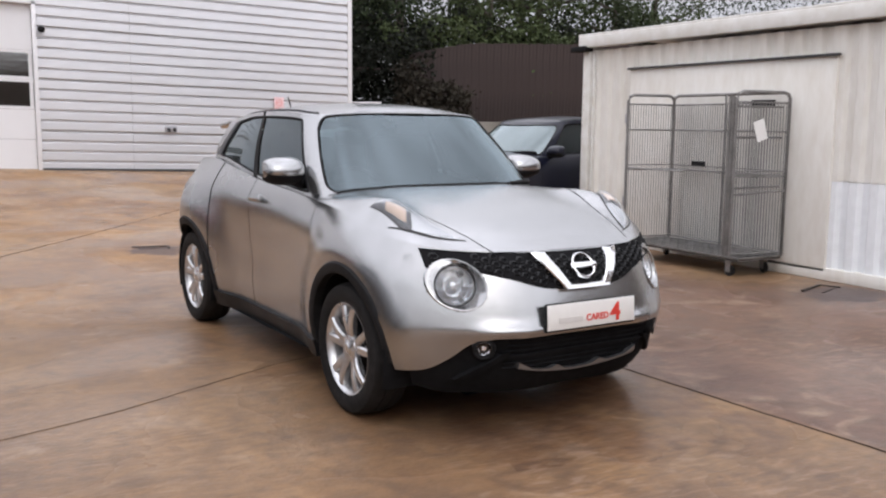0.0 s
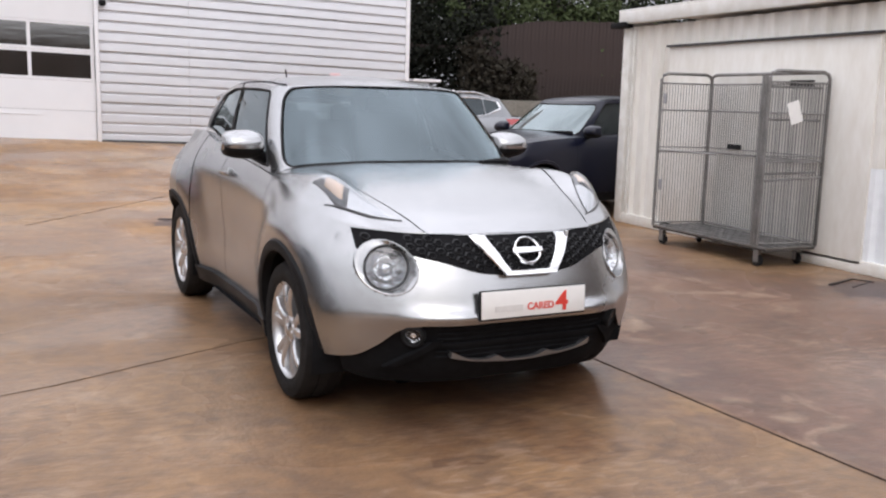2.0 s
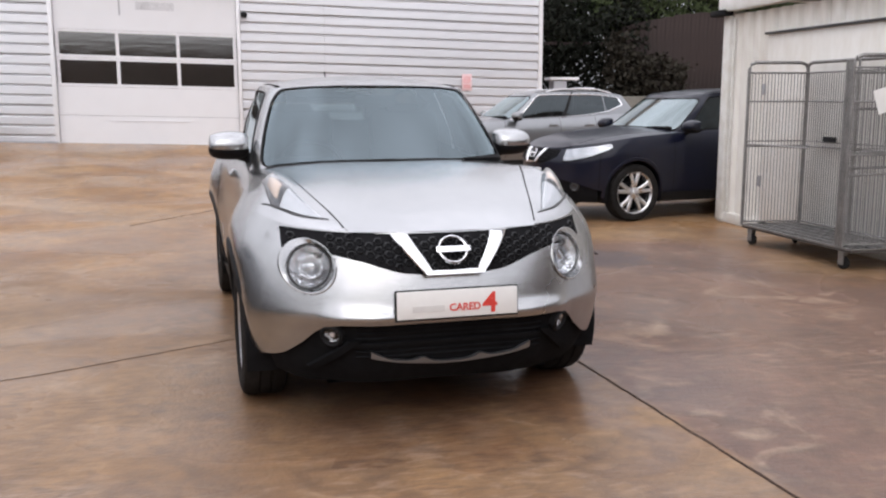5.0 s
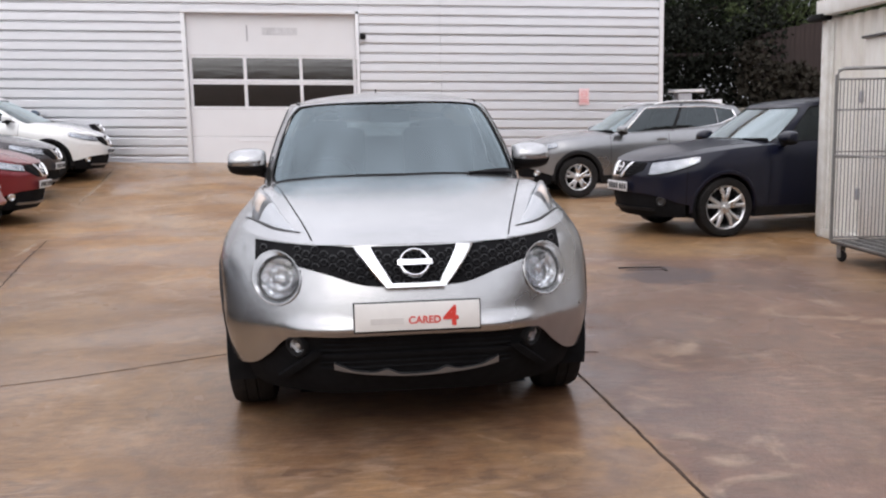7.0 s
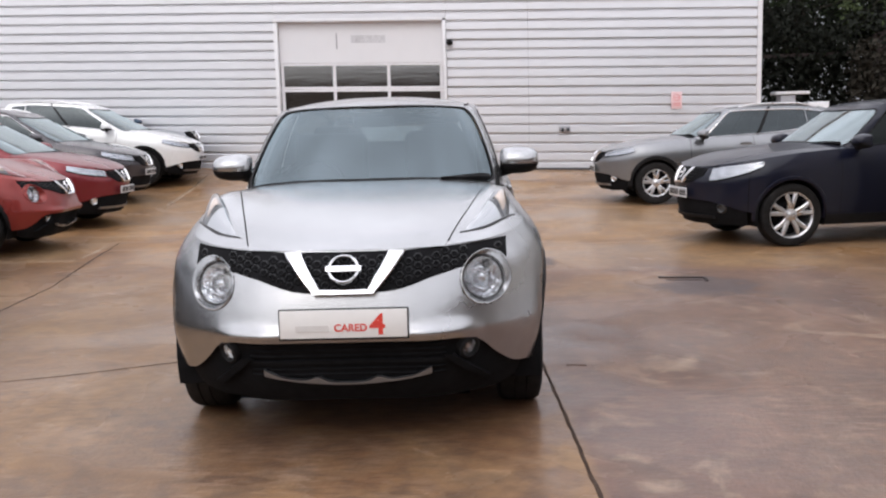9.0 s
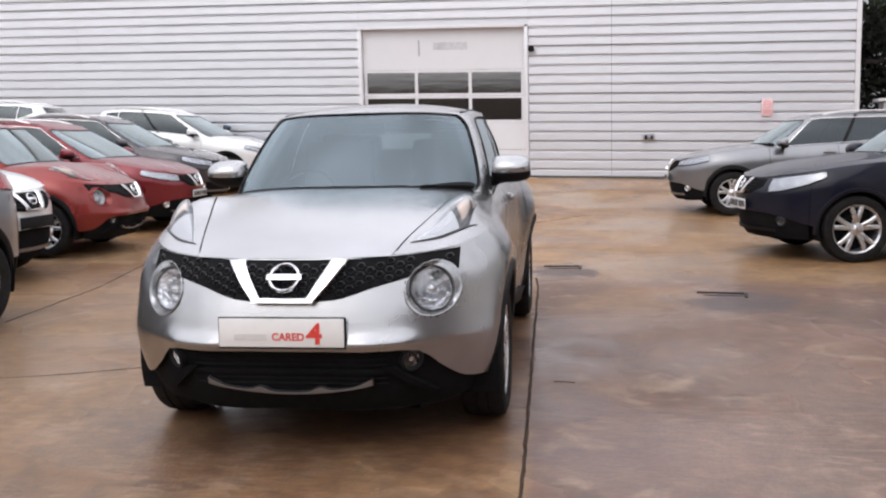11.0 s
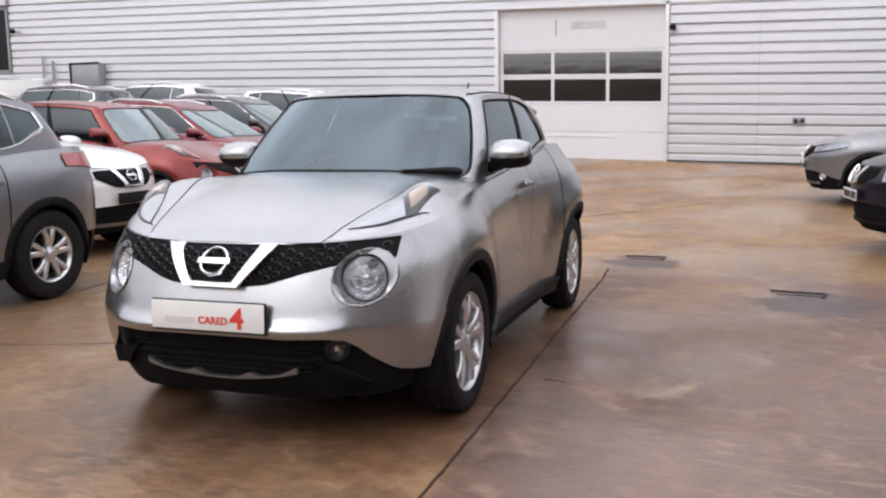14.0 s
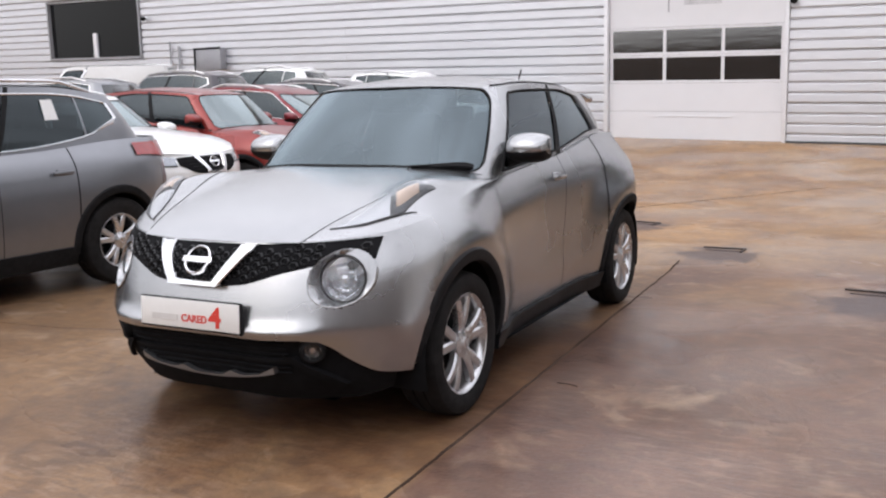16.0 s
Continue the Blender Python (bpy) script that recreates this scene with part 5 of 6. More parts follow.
    pale = noise_at(3.4, 7, (1.0, 1.0, 1), 0.03, 1.0)
    col = mixc(both(remap(pale, 0.54, 0.66, 0.0, 0.7), remap(noise_at(0.9, 5, (1.2, 1, 1), 0.5, 0.4), 0.45, 0.62)), col, (0.38, 0.27, 0.185))
    blot = noise_at(2.6, 8, (1, 0.9, 1), 0.0, 1.2)
    col = mixc(remap(blot, 0.46, 0.70, 0.0, 0.46), col, (0.10, 0.060, 0.040))
    col = mixc(remap(fine, 0.30, 0.66, 0.34, 0.0), col, (0.06, 0.043, 0.034))
    grain = noise_at(7.5, 6, (1, 1.15, 1), 0.1, 0.5)
    col = mixc(remap(grain, 0.52, 0.68, 0.0, 0.20), col, (0.085, 0.055, 0.040))
    col = mixc(remap(grain, 0.44, 0.32, 0.0, 0.14), col, (0.40, 0.275, 0.17))
    # wet grey smears of newer concrete round the drains
    smears = []
    for cx, cy, rx, ry in DRAIN_SMEARS:
        at = n.new("ShaderNodeMapping")
        at.inputs["Location"].default_value, at.inputs["Scale"].default_value = (-cx / rx, -cy / ry, 0), (1 / rx, 1 / ry, 0)
        ln, ad = n.new("ShaderNodeVectorMath"), n.new("ShaderNodeMath")
        ln.operation, ad.operation = "LENGTH", "ADD"
        l.new(tc.outputs["Object"], at.inputs["Vector"])
        l.new(at.outputs[0], ln.inputs[0])
        l.new(ln.outputs["Value"], ad.inputs[0])
        l.new(remap(noise_at(4.5, 5, (1, 1.2, 1), 0.4, 0.5), 0.3, 0.7, -0.30, 0.30), ad.inputs[1])
        smear = remap(ad.outputs[0], 1.06, 0.78, 0.0, 0.80)
        smears.append(smear)
        col = mixc(smear, col, (0.062, 0.046, 0.047))
    # tamping ridges across the slab, worn away in places
    ridge = noise_at(1.0, 5, (7.0, 24, 1), 0.05, 0.6)
    worn = both(remap(noise_at(0.75, 5, (1, 1.2, 1), 0.3, 0.3), 0.45, 0.58), remap(sep.outputs[1], 4.8, 3.6, 0.12, 1.0))
    col = mixc(both(remap(ridge, 0.53, 0.64, 0.0, 0.42), worn), col, (0.085, 0.055, 0.042))
    col = mixc(both(remap(ridge, 0.46, 0.36, 0.0, 0.34), worn), col, (0.36, 0.25, 0.18))
    # multiplies the car's ground shade into the base colour
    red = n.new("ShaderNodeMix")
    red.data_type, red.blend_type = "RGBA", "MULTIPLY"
    l.new(shade_damp, red.inputs[0])
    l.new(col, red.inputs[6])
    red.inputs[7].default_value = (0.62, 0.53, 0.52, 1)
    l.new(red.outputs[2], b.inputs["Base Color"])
    wet = noise_at(0.5, 5, (1, 1.4, 1), 0.4, 0.6)
    l.new(remap(wet, 0.36, 0.60, 0.6, 0.42), b.inputs["Roughness"])
    b.inputs["Specular IOR Level"].default_value = 0.3
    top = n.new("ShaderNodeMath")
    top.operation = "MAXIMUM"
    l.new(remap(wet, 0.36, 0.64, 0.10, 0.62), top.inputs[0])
    l.new(remap(shade_damp, 0.0, 1.0, 0.0, 1.0), top.inputs[1])
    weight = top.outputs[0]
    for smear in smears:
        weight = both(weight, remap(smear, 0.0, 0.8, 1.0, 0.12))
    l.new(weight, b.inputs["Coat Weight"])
    l.new(remap(top.outputs[0], 0.3, 1.0, 0.28, 0.15), b.inputs["Coat Roughness"])
    b.inputs["Coat IOR"].default_value = 1.36
    bp2 = n.new("ShaderNodeBump")
    bp2.inputs["Strength"].default_value, bp2.inputs["Distance"].default_value = 0.35, 0.010
    l.new(noise_at(18, 5, (1, 1.3, 1), 0.06), bp2.inputs["Height"])
    l.new(bp2.outputs[0], b.inputs["Coat Normal"])
    bp = n.new("ShaderNodeBump")
    bp.inputs["Strength"].default_value, bp.inputs["Distance"].default_value = 0.30, 0.012
    hh = n.new("ShaderNodeMath")
    hh.operation = "ADD"
    l.new(noise_at(45, 6), hh.inputs[0])
    l.new(noise_at(9, 4, (1, 1.5, 1), 0.06), hh.inputs[1])
    hr = n.new("ShaderNodeMath")
    hr.operation = "SUBTRACT"
    l.new(hh.outputs[0], hr.inputs[0])
    l.new(both(ridge, worn), hr.inputs[1])
    l.new(hr.outputs[0], bp.inputs["Height"])
    l.new(bp.outputs[0], b.inputs["Normal"])


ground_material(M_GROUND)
gx_ = np.unique(np.concatenate((np.linspace(-900, -40, 14), np.linspace(-40, 40, 81), np.linspace(40, 900, 14))))
gy_ = np.unique(np.concatenate((np.linspace(-900, -20, 14), np.linspace(-20, 40, 61), np.linspace(40, 900, 14))))
GX, GY = np.meshgrid(gx_, gy_, indexing="ij")
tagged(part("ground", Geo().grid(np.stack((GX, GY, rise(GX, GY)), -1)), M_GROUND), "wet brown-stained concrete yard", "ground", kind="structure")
yard = bpy.data.objects["ground"]
M_TAR = mat("dark_joint_filler", (0.048, 0.032, 0.024), 0.9, spec=0.1, var=0.4, scale=12, bump=0.6, bscale=60)
M_IRON = mat("rusty_drain_iron", (0.028, 0.020, 0.017), 0.6, 0.3, var=0.4, scale=20, bump=0.5, bscale=90)
M_STAIN = mat("dark_brown_stain", (0.11, 0.068, 0.043), 0.5, var=0.4, scale=12, bump=0.3, bscale=60)
M_LINE = mat("worn_white_line", (0.34, 0.26, 0.18), 0.6, scale=10, dirt=(0.22, 0.13, 0.07), bump=0.3, bscale=80)


def seam(name, pts, w, material, label, jitter=0.25):
    """A narrow filled joint or crack that lies on the ground."""
    pts = [np.array(p, float) for p in pts]
    rnd = random.Random(name + str(pts[0]))
    line = []
    for a, b in zip(pts, pts[1:]):
        n = max(2, int(np.hypot(*(b - a)) / 0.08))
        line += [a + (b - a) * k / n for k in range(n)]
    line.append(pts[-1])
    rows = []
    for i, p in enumerate(line):
        d = line[min(i + 1, len(line) - 1)] - line[max(i - 1, 0)]
        s = np.array((-d[1], d[0])) / (np.hypot(*d) + 1e-9)
        o = (rnd.random() - 0.5) * w * jitter * 2
        hw = w * (0.5 + (rnd.random() - 0.5) * jitter)
        q = [p + s * (o + k * hw) for k in (-1, -0.5, 0.5, 1)]
        rows.append([(a[0], a[1], float(rise(*a)) + h) for a, h in zip(q, (0.0005, 0.004, 0.004, 0.0005))])
    return part(name, Geo().grid(np.array(rows)), material, yard, label)


seam("slab_joint", [(4.56, -3), (4.25, 2.4), (3.91, 7.85), (3.85, 8.4)], 0.018, M_TAR, "dark filled joint between concrete slabs", 0.2)
seam("slab_joint", [(-0.15, 6.0), (-0.34, 7.7), (-0.75, 9.4), (-2.0, 15.3), (-2.6, 19.5)], 0.018, M_TAR, "dark filled joint between concrete slabs", 0.4)
seam("crack", [(-0.6, 4.2), (0.77, 4.37), (1.3, 4.55), (2.35, 5.08), (3.1, 5.3)], 0.0045, M_STAIN, "wandering crack in the concrete", 0.8)
seam("crack", [(4.24, 4.66), (4.355, 4.665)], 0.011, M_TAR, "thin crack in the concrete", 0.9)
seam("crack", [(1.2, 10.6), (2.6, 12.6), (4.3, 15.0)], 0.02, M_TAR, "thin crack in the concrete", 0.8)
seam("bay_line", [(-0.95, 9.6), (-1.35, 12.0), (-2.05, 15.5), (-2.45, 18.8)], 0.075, M_LINE, "faded white parking bay line", 0.2)
seam("bay_line", [(-6.0, 9.35), (-2.0, 9.35), (-0.95, 9.5)], 0.07, M_LINE, "faded white parking bay line", 0.2)




def drain(x, y, w, d, turn):
    """The worn iron frame of a drain, flush with the concrete; x, y: the middle of its far edge."""
    root = thing("drain_cover", "rusty iron drain frame sunk in wet stained concrete", "drain", "drain covers", pose(x, y, float(rise(x, y)), 0, 0, turn))
    part("iron_edge", Geo().box((0, 0, 0.004), (w, 0.035, 0.014), bevel=0.004), M_IRON, root)
    part("iron_corner", Geo().box((w / 2, -0.09, 0.004), (0.03, 0.2, 0.012), pose(0, 0, 0, 0, 0, 0), bevel=0.004), M_IRON, root)
    part("iron_edge", Geo().box((0.02, -d * 0.4, 0.001), (w * 0.8, 0.018, 0.007), bevel=0.002), M_IRON, root)


drain(5.48, 7.62, 0.40, 0.30, -6)
drain(4.06, 9.20, 0.38, 0.36, 0)
drain(2.80, 10.75, 0.40, 0.36, -10)
drain(7.55, 5.35, 0.45, 0.40, 20)


# ---- the workshop building
M_CLAD = mat("pale_grey_cladding", (0.71, 0.71, 0.735), 0.36, 0.7, var=0.05, scale=2.0, bump=0.05, bscale=20, stretch=(0.3, 1, 2))
M_TRIM = mat("white_metal_trim", (0.76, 0.76, 0.78), 0.4, var=0.05)
M_DOOR = mat("white_door_panel", (0.74, 0.74, 0.76), 0.45, var=0.015, scale=0.8)
M_DOORFR = mat("grey_door_frame", (0.36, 0.36, 0.38), 0.45, 0.3, var=0.08)
M_PANE = glass("door_pane_glass", (0.22, 0.22, 0.22), 0.08, 0.26, wave=0.05)
WY, PITCH = 20.63, 0.212
DX0, DX1, DZ0, DZ1 = -1.12, 2.66, 0.45, 3.86
BX0, BX1, BZ0, BZ1 = -20.1, -15.95, 2.62, 4.40
FALL = 0.0236  # the ribs drop to the east with the yard
wall = tagged(thing("wall_workshop", "pale grey ribbed metal wall of a workshop", "building"), kind="structure")


def cladding(x0, x1, z0, z1):
    """One sheet of ribbed metal between x0 and x1."""
    rows = []
    prof = ((0.0, -0.046), (0.010, -0.056), (0.032, -0.056), (0.044, -0.003), (0.054, 0.0), (0.194, -0.006), (0.206, -0.016))
    k = int(math.floor(z0 / PITCH))
    line = []
    while k * PITCH < z1:
        for dz, dy in prof:
            z = k * PITCH + dz
            if z0 <= z <= z1:
                line.append((z, dy))
        k += 1
    line = [(z0, line[0][1])] + line + [(z1, line[-1][1])]
    xs = (x0 + 0.002, x1 - 0.002)
    a = Geo().grid(np.array([[(x, WY - dy, z) for z, dy in line] for x in xs]))
    for x in xs:
        a.grid(np.array([[(x, WY - dy, z), (x, WY + 0.05, z)] for z, dy in line]))
    return a


SEAMS = [-44.0, -33.0, BX0 - 0.05, BX1 + 0.05, -8.35, DX0 - 0.09, DX1 + 0.09, 4.6, 9.72]
LIFTS = [0.0, 0.212 * 6, 0.212 * 11, 0.212 * 16, 0.212 * 21, 0.212 * 26, 0.212 * 36]
for a, b in zip(SEAMS, SEAMS[1:]):
    for c, d in zip(LIFTS, LIFTS[1:]):
        for cut, lo, hi in (((DX0 - 0.09, DX1 + 0.09), -1, DZ1 + 0.06), ((BX0 - 0.05, BX1 + 0.05), BZ0 - 0.04, BZ1 + 0.04)):
            if abs(a - cut[0]) < 1e-6:
                pieces = [(c, min(d, lo)), (max(c, hi), d)]
                break
        else:
            pieces = [(c, d)]
        for c1, d1 in pieces:
            if d1 - c1 > 0.02:
                part("cladding_sheet", cladding(a, b, c1, d1 - 0.003), M_CLAD, wall, smooth=False)
part("wall_core", Geo().box((-17.2 - 10.5, WY + 0.2, 3.8), (33.0, 0.2, 7.6)).box(((DX1 + 9.68) / 2 + 0.05, WY + 0.2, 3.8), (9.68 - DX1 - 0.1, 0.2, 7.6)).box((0.77, WY + 0.2, 5.75), (4.1, 0.2, 3.6)).box(((-11.2 + DX0) / 2 - 0.1, WY + 0.2, 3.8), (11.2 + DX0, 0.2, 7.6)), M_DEEP, wall)
part("corner_flashing", Geo().box((9.75, WY + 0.03, 3.8), (0.10, 0.12, 7.6), bevel=0.01), M_TRIM, wall)
part("return_wall", Geo().box((9.70, WY + 9, 3.8), (0.12, 17.7, 7.6)), M_CLAD, wall)
part("eaves", Geo().box((-17, WY - 0.1, 7.7), (53.8, 0.5, 0.2), bevel=0.02), M_TRIM, wall)
part("base_flashing", Geo().box((-22.6, WY - 0.03, 0.50), (42.9, 0.05, 0.07), bevel=0.008), M_DOORFR, wall)
part("base_flashing", Geo().box((6.2, WY - 0.04, 0.47), (7.0, 0.05, 0.09), bevel=0.008), M_FIN, wall, "dark strip at the foot of the wall")
part("flat_roof", Geo().box((-17, WY + 9, 7.65), (53.6, 18, 0.1)), M_CLAD, wall)

door = tagged(thing("door_1", "closed white sectional workshop door with two rows of windows", "door"), kind="structure")
part("door_frame", Geo().box((DX0 - 0.05, WY + 0.02, (DZ0 + DZ1) / 2), (0.09, 0.14, DZ1 - DZ0 + 0.1), bevel=0.006).box((DX1 + 0.045, WY + 0.0, (DZ0 + DZ1) / 2), (0.08, 0.14, DZ1 - DZ0 + 0.1), bevel=0.006).box(((DX0 + DX1) / 2, WY - 0.0, DZ1 + 0.02), (DX1 - DX0 + 0.2, 0.14, 0.07), bevel=0.006), M_TRIM, door)
ROWZ = (DZ0, 1.10, 1.72, 2.33, 2.92, DZ1)
for i, (a, b) in enumerate(zip(ROWZ, ROWZ[1:])):
    w, h, c = DX1 - DX0, b - a, (a + b) / 2
    sec = Geo()
    if i in (2, 3):
        sec.box((0.5 * (DX0 + DX1), WY + 0.10, a + 0.03), (w, 0.045, 0.06 - 0.004), bevel=0.005).box((0.5 * (DX0 + DX1), WY + 0.10, b - 0.03), (w, 0.045, 0.06 - 0.004), bevel=0.005)
        for x in (DX0 + 0.045, DX0 + w / 3, DX0 + 2 * w / 3, DX1 - 0.045):
            sec.box((x, WY + 0.10, c), (0.07, 0.04, h - 0.11), bevel=0.004)
    else:
        sec.box((0.5 * (DX0 + DX1), WY + 0.10, c), (w, 0.045, h - 0.006), bevel=0.005)
        if i == 0:
            sec.box((0.5 * (DX0 + DX1), WY + 0.072, 1.0), (1.7, 0.012, 0.035), bevel=0.004)
    ob = part("door_section", sec, M_DOOR, door, smooth=False)
    if i in (2, 3):
        for k in range(3):
            part("pane", Geo().box((DX0 + w * (k + 0.5) / 3, WY + 0.105, c), (w / 3 - 0.07, 0.008, h - 0.12)), M_PANE, ob).visible_shadow = False
part("door_seal", Geo().box((0.5 * (DX0 + DX1), WY + 0.1, DZ0 - 0.02), (DX1 - DX0, 0.05, 0.05)), M_BLACK, door)
part("faded_mark", Geo().box((0.95, WY + 0.0745, 3.46), (0.80, 0.003, 0.17)), mat("faded_grey_marking", (0.72, 0.72, 0.74), 0.5, scale=9, dirt=(0.42, 0.42, 0.44)), door)
part("faded_mark", Geo().box((0.22, WY + 0.0745, 3.42), (0.03, 0.003, 0.36)), M_DOORFR, door)

win = tagged(thing("window_1", "large dark window high in the metal wall", "window"), kind="structure")
part("window_frame", Geo().box((BX0, WY + 0.02, 3.51), (0.06, 0.12, 1.86)).box((BX1, WY + 0.02, 3.51), (0.06, 0.12, 1.86)).box(((BX0 + BX1) / 2, WY + 0.02, BZ1), (4.2, 0.12, 0.06)).box(((BX0 + BX1) / 2, WY + 0.02, BZ0), (4.2, 0.12, 0.06)), M_DOORFR, win)
part("mullion", Geo().box((-18.0, WY + 0.04, 3.02), (0.16, 0.06, 0.75)), M_TRIM, win)
part("pane", Geo().box(((BX0 + BX1) / 2, WY + 0.09, (BZ0 + BZ1) / 2), (BX1 - BX0 - 0.08, 0.008, BZ1 - BZ0 - 0.06)), glass("dark_window_glass", (0.05, 0.05, 0.05), 0.06, 0.03), win).visible_shadow = False
# boxes added behind the panes, the room's dimness painted into their colour
inside = tagged(thing("workshop_interior", "unseen workshop inside, its dimness put into dark boxes", "room"), kind="structure")
part("dark_backing", Geo().box((0.77, WY + 3.2, 2.2), (5.0, 0.1, 4.6)).box((0.77, WY + 1.7, 4.3), (5, 3, 0.1)).box((-1.75, WY + 1.7, 2.2), (0.1, 3, 4.6)).box((3.3, WY + 1.7, 2.2), (0.1, 3, 4.6)).box((0.77, WY + 1.7, 0.42), (5, 3, 0.06)), mat("painted_dimness", (0.10, 0.10, 0.10), 0.8, var=0.5, scale=4), inside)
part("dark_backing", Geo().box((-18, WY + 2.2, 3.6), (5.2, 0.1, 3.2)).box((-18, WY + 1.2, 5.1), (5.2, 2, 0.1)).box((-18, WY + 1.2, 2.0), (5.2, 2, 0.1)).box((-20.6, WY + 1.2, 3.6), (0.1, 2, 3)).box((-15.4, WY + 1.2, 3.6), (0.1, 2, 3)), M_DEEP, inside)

board = thing("fascia_sign", "white fascia board with dark letters above the dark window", "sign")
part("board_panel", Geo().box((-18.0, WY - 0.08, 5.05), (4.2, 0.05, 1.15), bevel=0.01), M_TRIM, board)
for k in range(6):
    part("letter_bar", Geo().box((-19.35 + k * 0.47, WY - 0.112, 5.08), (0.28, 0.012, 0.5), bevel=0.003), M_DARKINK, board)
fall = Matrix.Identity(4)
fall[2][0], fall[2][3] = -FALL, FALL * 0.77
for root in (wall, door, win, inside, board):
    for ob in root.children_recursive:
        ob.data.transform(fall)

# small fittings on the wall
sens = thing("wall_sensor", "small black round sensor on a bracket", "sensor", m=pose(2.83, WY - 0.03, 3.30))
part("arm", Geo().tube([(0, 0.03, 0), (0, -0.05, 0), (0.0, -0.09, -0.01)], 0.02, 8), M_BLACK, sens)
part("body", Geo().lathe([(0.0, -0.075), (0.05, -0.06), (0.072, 0), (0.05, 0.06), (0, 0.075)], pose(0, -0.10, 0), 16), M_BLACK, sens)
copy_thing(sens, pose(-15.65, WY - 0.03, 4.12))
vent = thing("wall_vent", "small dark outlet with a bent pipe", "vent", m=pose(5.41, WY - 0.02, 1.29))
part("plate", Geo().box((0, 0, 0), (0.26, 0.03, 0.13), bevel=0.008), M_DOORFR, vent)
part("pipe", Geo().tube([(-0.06, 0, 0), (-0.06, -0.07, 0), (-0.06, -0.09, -0.06)], 0.03, 8), M_BLACK, vent)
part("pipe", Geo().tube([(0.07, 0, 0), (0.07, -0.07, 0), (0.07, -0.09, -0.05)], 0.03, 8), M_BLACK, vent)
M_PINK = mat("faded_red_print", (0.70, 0.27, 0.27), 0.5, var=0.15)
sign = thing("wall_sign", "small white and red notice on the metal wall", "sign", m=pose(7.92, WY - 0.05, 1.86))
part("board", Geo().box((0, 0, 0), (0.24, 0.008, 0.38), bevel=0.002), mat("faded_pink_board", (0.78, 0.55, 0.56), 0.5, var=0.08), sign)
part("red_ring", Geo().lathe([(0.06, -0.004), (0.064, 0.003), (0.076, 0.003), (0.08, -0.004)], pose(0, -0.005, 0.06, 0, 0, -90), 24).box((0, -0.006, 0.06), (0.125, 0.004, 0.016)), M_PINK, sign)
part("text_bars", Geo().box((0, -0.006, -0.07), (0.17, 0.004, 0.022)).box((0, -0.006, -0.11), (0.17, 0.004, 0.022)), M_PINK, sign)
cowl = thing("vent_cowl", "grey metal vent cowl on the wall", "vent", m=pose(-13.05, WY - 0.12, 2.82))
part("box", Geo().box((0, 0, 0), (1.0, 0.26, 0.62), bevel=0.02), M_DOORFR, cowl)
part("rim", Geo().box((0, -0.14, 0.30), (1.04, 0.03, 0.05), bevel=0.006).box((-0.48, -0.14, 0), (0.05, 0.03, 0.6), bevel=0.006), M_BLACK, cowl)
pipe = thing("wall_pipe", "thin pale pipes running up the wall", "pipe", m=pose(-14.35, WY - 0.05, 0))
part("riser", Geo().tube([(0, 0, 0.6), (0, 0, 3.25)], 0.03, 8), M_DOORFR, pipe)
part("riser", Geo().tube([(-0.35, 0, 0.6), (-0.35, 0, 3.4)], 0.025, 8), M_DOORFR, pipe)

# ---- container cabin
M_CONT = mat("cream_container_paint", (0.79, 0.775, 0.735), 0.5, scale=3, dirt=(0.69, 0.66, 0.60), bump=0.15, bscale=15, stretch=(1, 1, 0.35))
M_CONTW = mat("fresh_white_container_paint", (0.80, 0.82, 0.84), 0.45, var=0.05, scale=3, bump=0.1, bscale=15)
M_FASCIA = mat("weathered_white_fascia", (0.80, 0.80, 0.78), 0.5, scale=2, dirt=(0.64, 0.62, 0.57), bump=0.1)
SX, SY0, SY1, SH = 8.05, 2.9, 9.38, 2.46
cab_ = tagged(thing("container_cabin", "cream corrugated steel container used as a store", "container"), kind="structure")


def corrugated(y0, y1, z0, z1, x):
    prof = ((0.0, 0.0), (0.08, 0.0), (0.115, 0.042), (0.185, 0.042), (0.22, 0.0))
    ys = []
    y = y0
    while y < y1:
        for dy, dx in prof[:-1]:
            if y + dy <= y1:
                ys.append((y + dy, dx))
        y += 0.22
    ys.append((y1, 0.0))
    return Geo().grid(np.array([[(x + dx, yy, z) for z in (z0, z1)] for yy, dx in ys]))


part("side_wall", corrugated(8.48, SY1 - 0.14, 0.10, SH - 0.05, SX + 0.02), M_CONT, cab_, smooth=False)
part("side_wall", corrugated(5.60, 8.48, 2.12, SH - 0.05, SX + 0.02), M_CONT, cab_, smooth=False)
part("side_wall", corrugated(SY0, 5.60, 0.96, SH - 0.05, SX + 0.02), M_CONT, cab_, smooth=False)
part("lower_wall", corrugated(SY0, 5.60, 0.08, 0.955, SX + 0.018), M_CONTW, cab_, "freshly painted white lower wall", smooth=False)
part("door_panel", Geo().box((SX + 0.015, 7.04, 1.11), (0.05, 2.88, 2.06), bevel=0.006), M_CONT, cab_, "flat cream steel door panel")
part("drip_rail", Geo().box((SX - 0.02, 7.04, 2.145), (0.05, 2.94, 0.025), bevel=0.005), M_FIN, cab_)
part("corner_post", Geo().box((SX + 0.02, SY1 - 0.07, 1.25), (0.10, 0.14, 2.45), bevel=0.012).box((SX + 0.0, SY1 - 0.20, 1.22), (0.03, 0.03, 2.3), bevel=0.006), M_FASCIA, cab_)
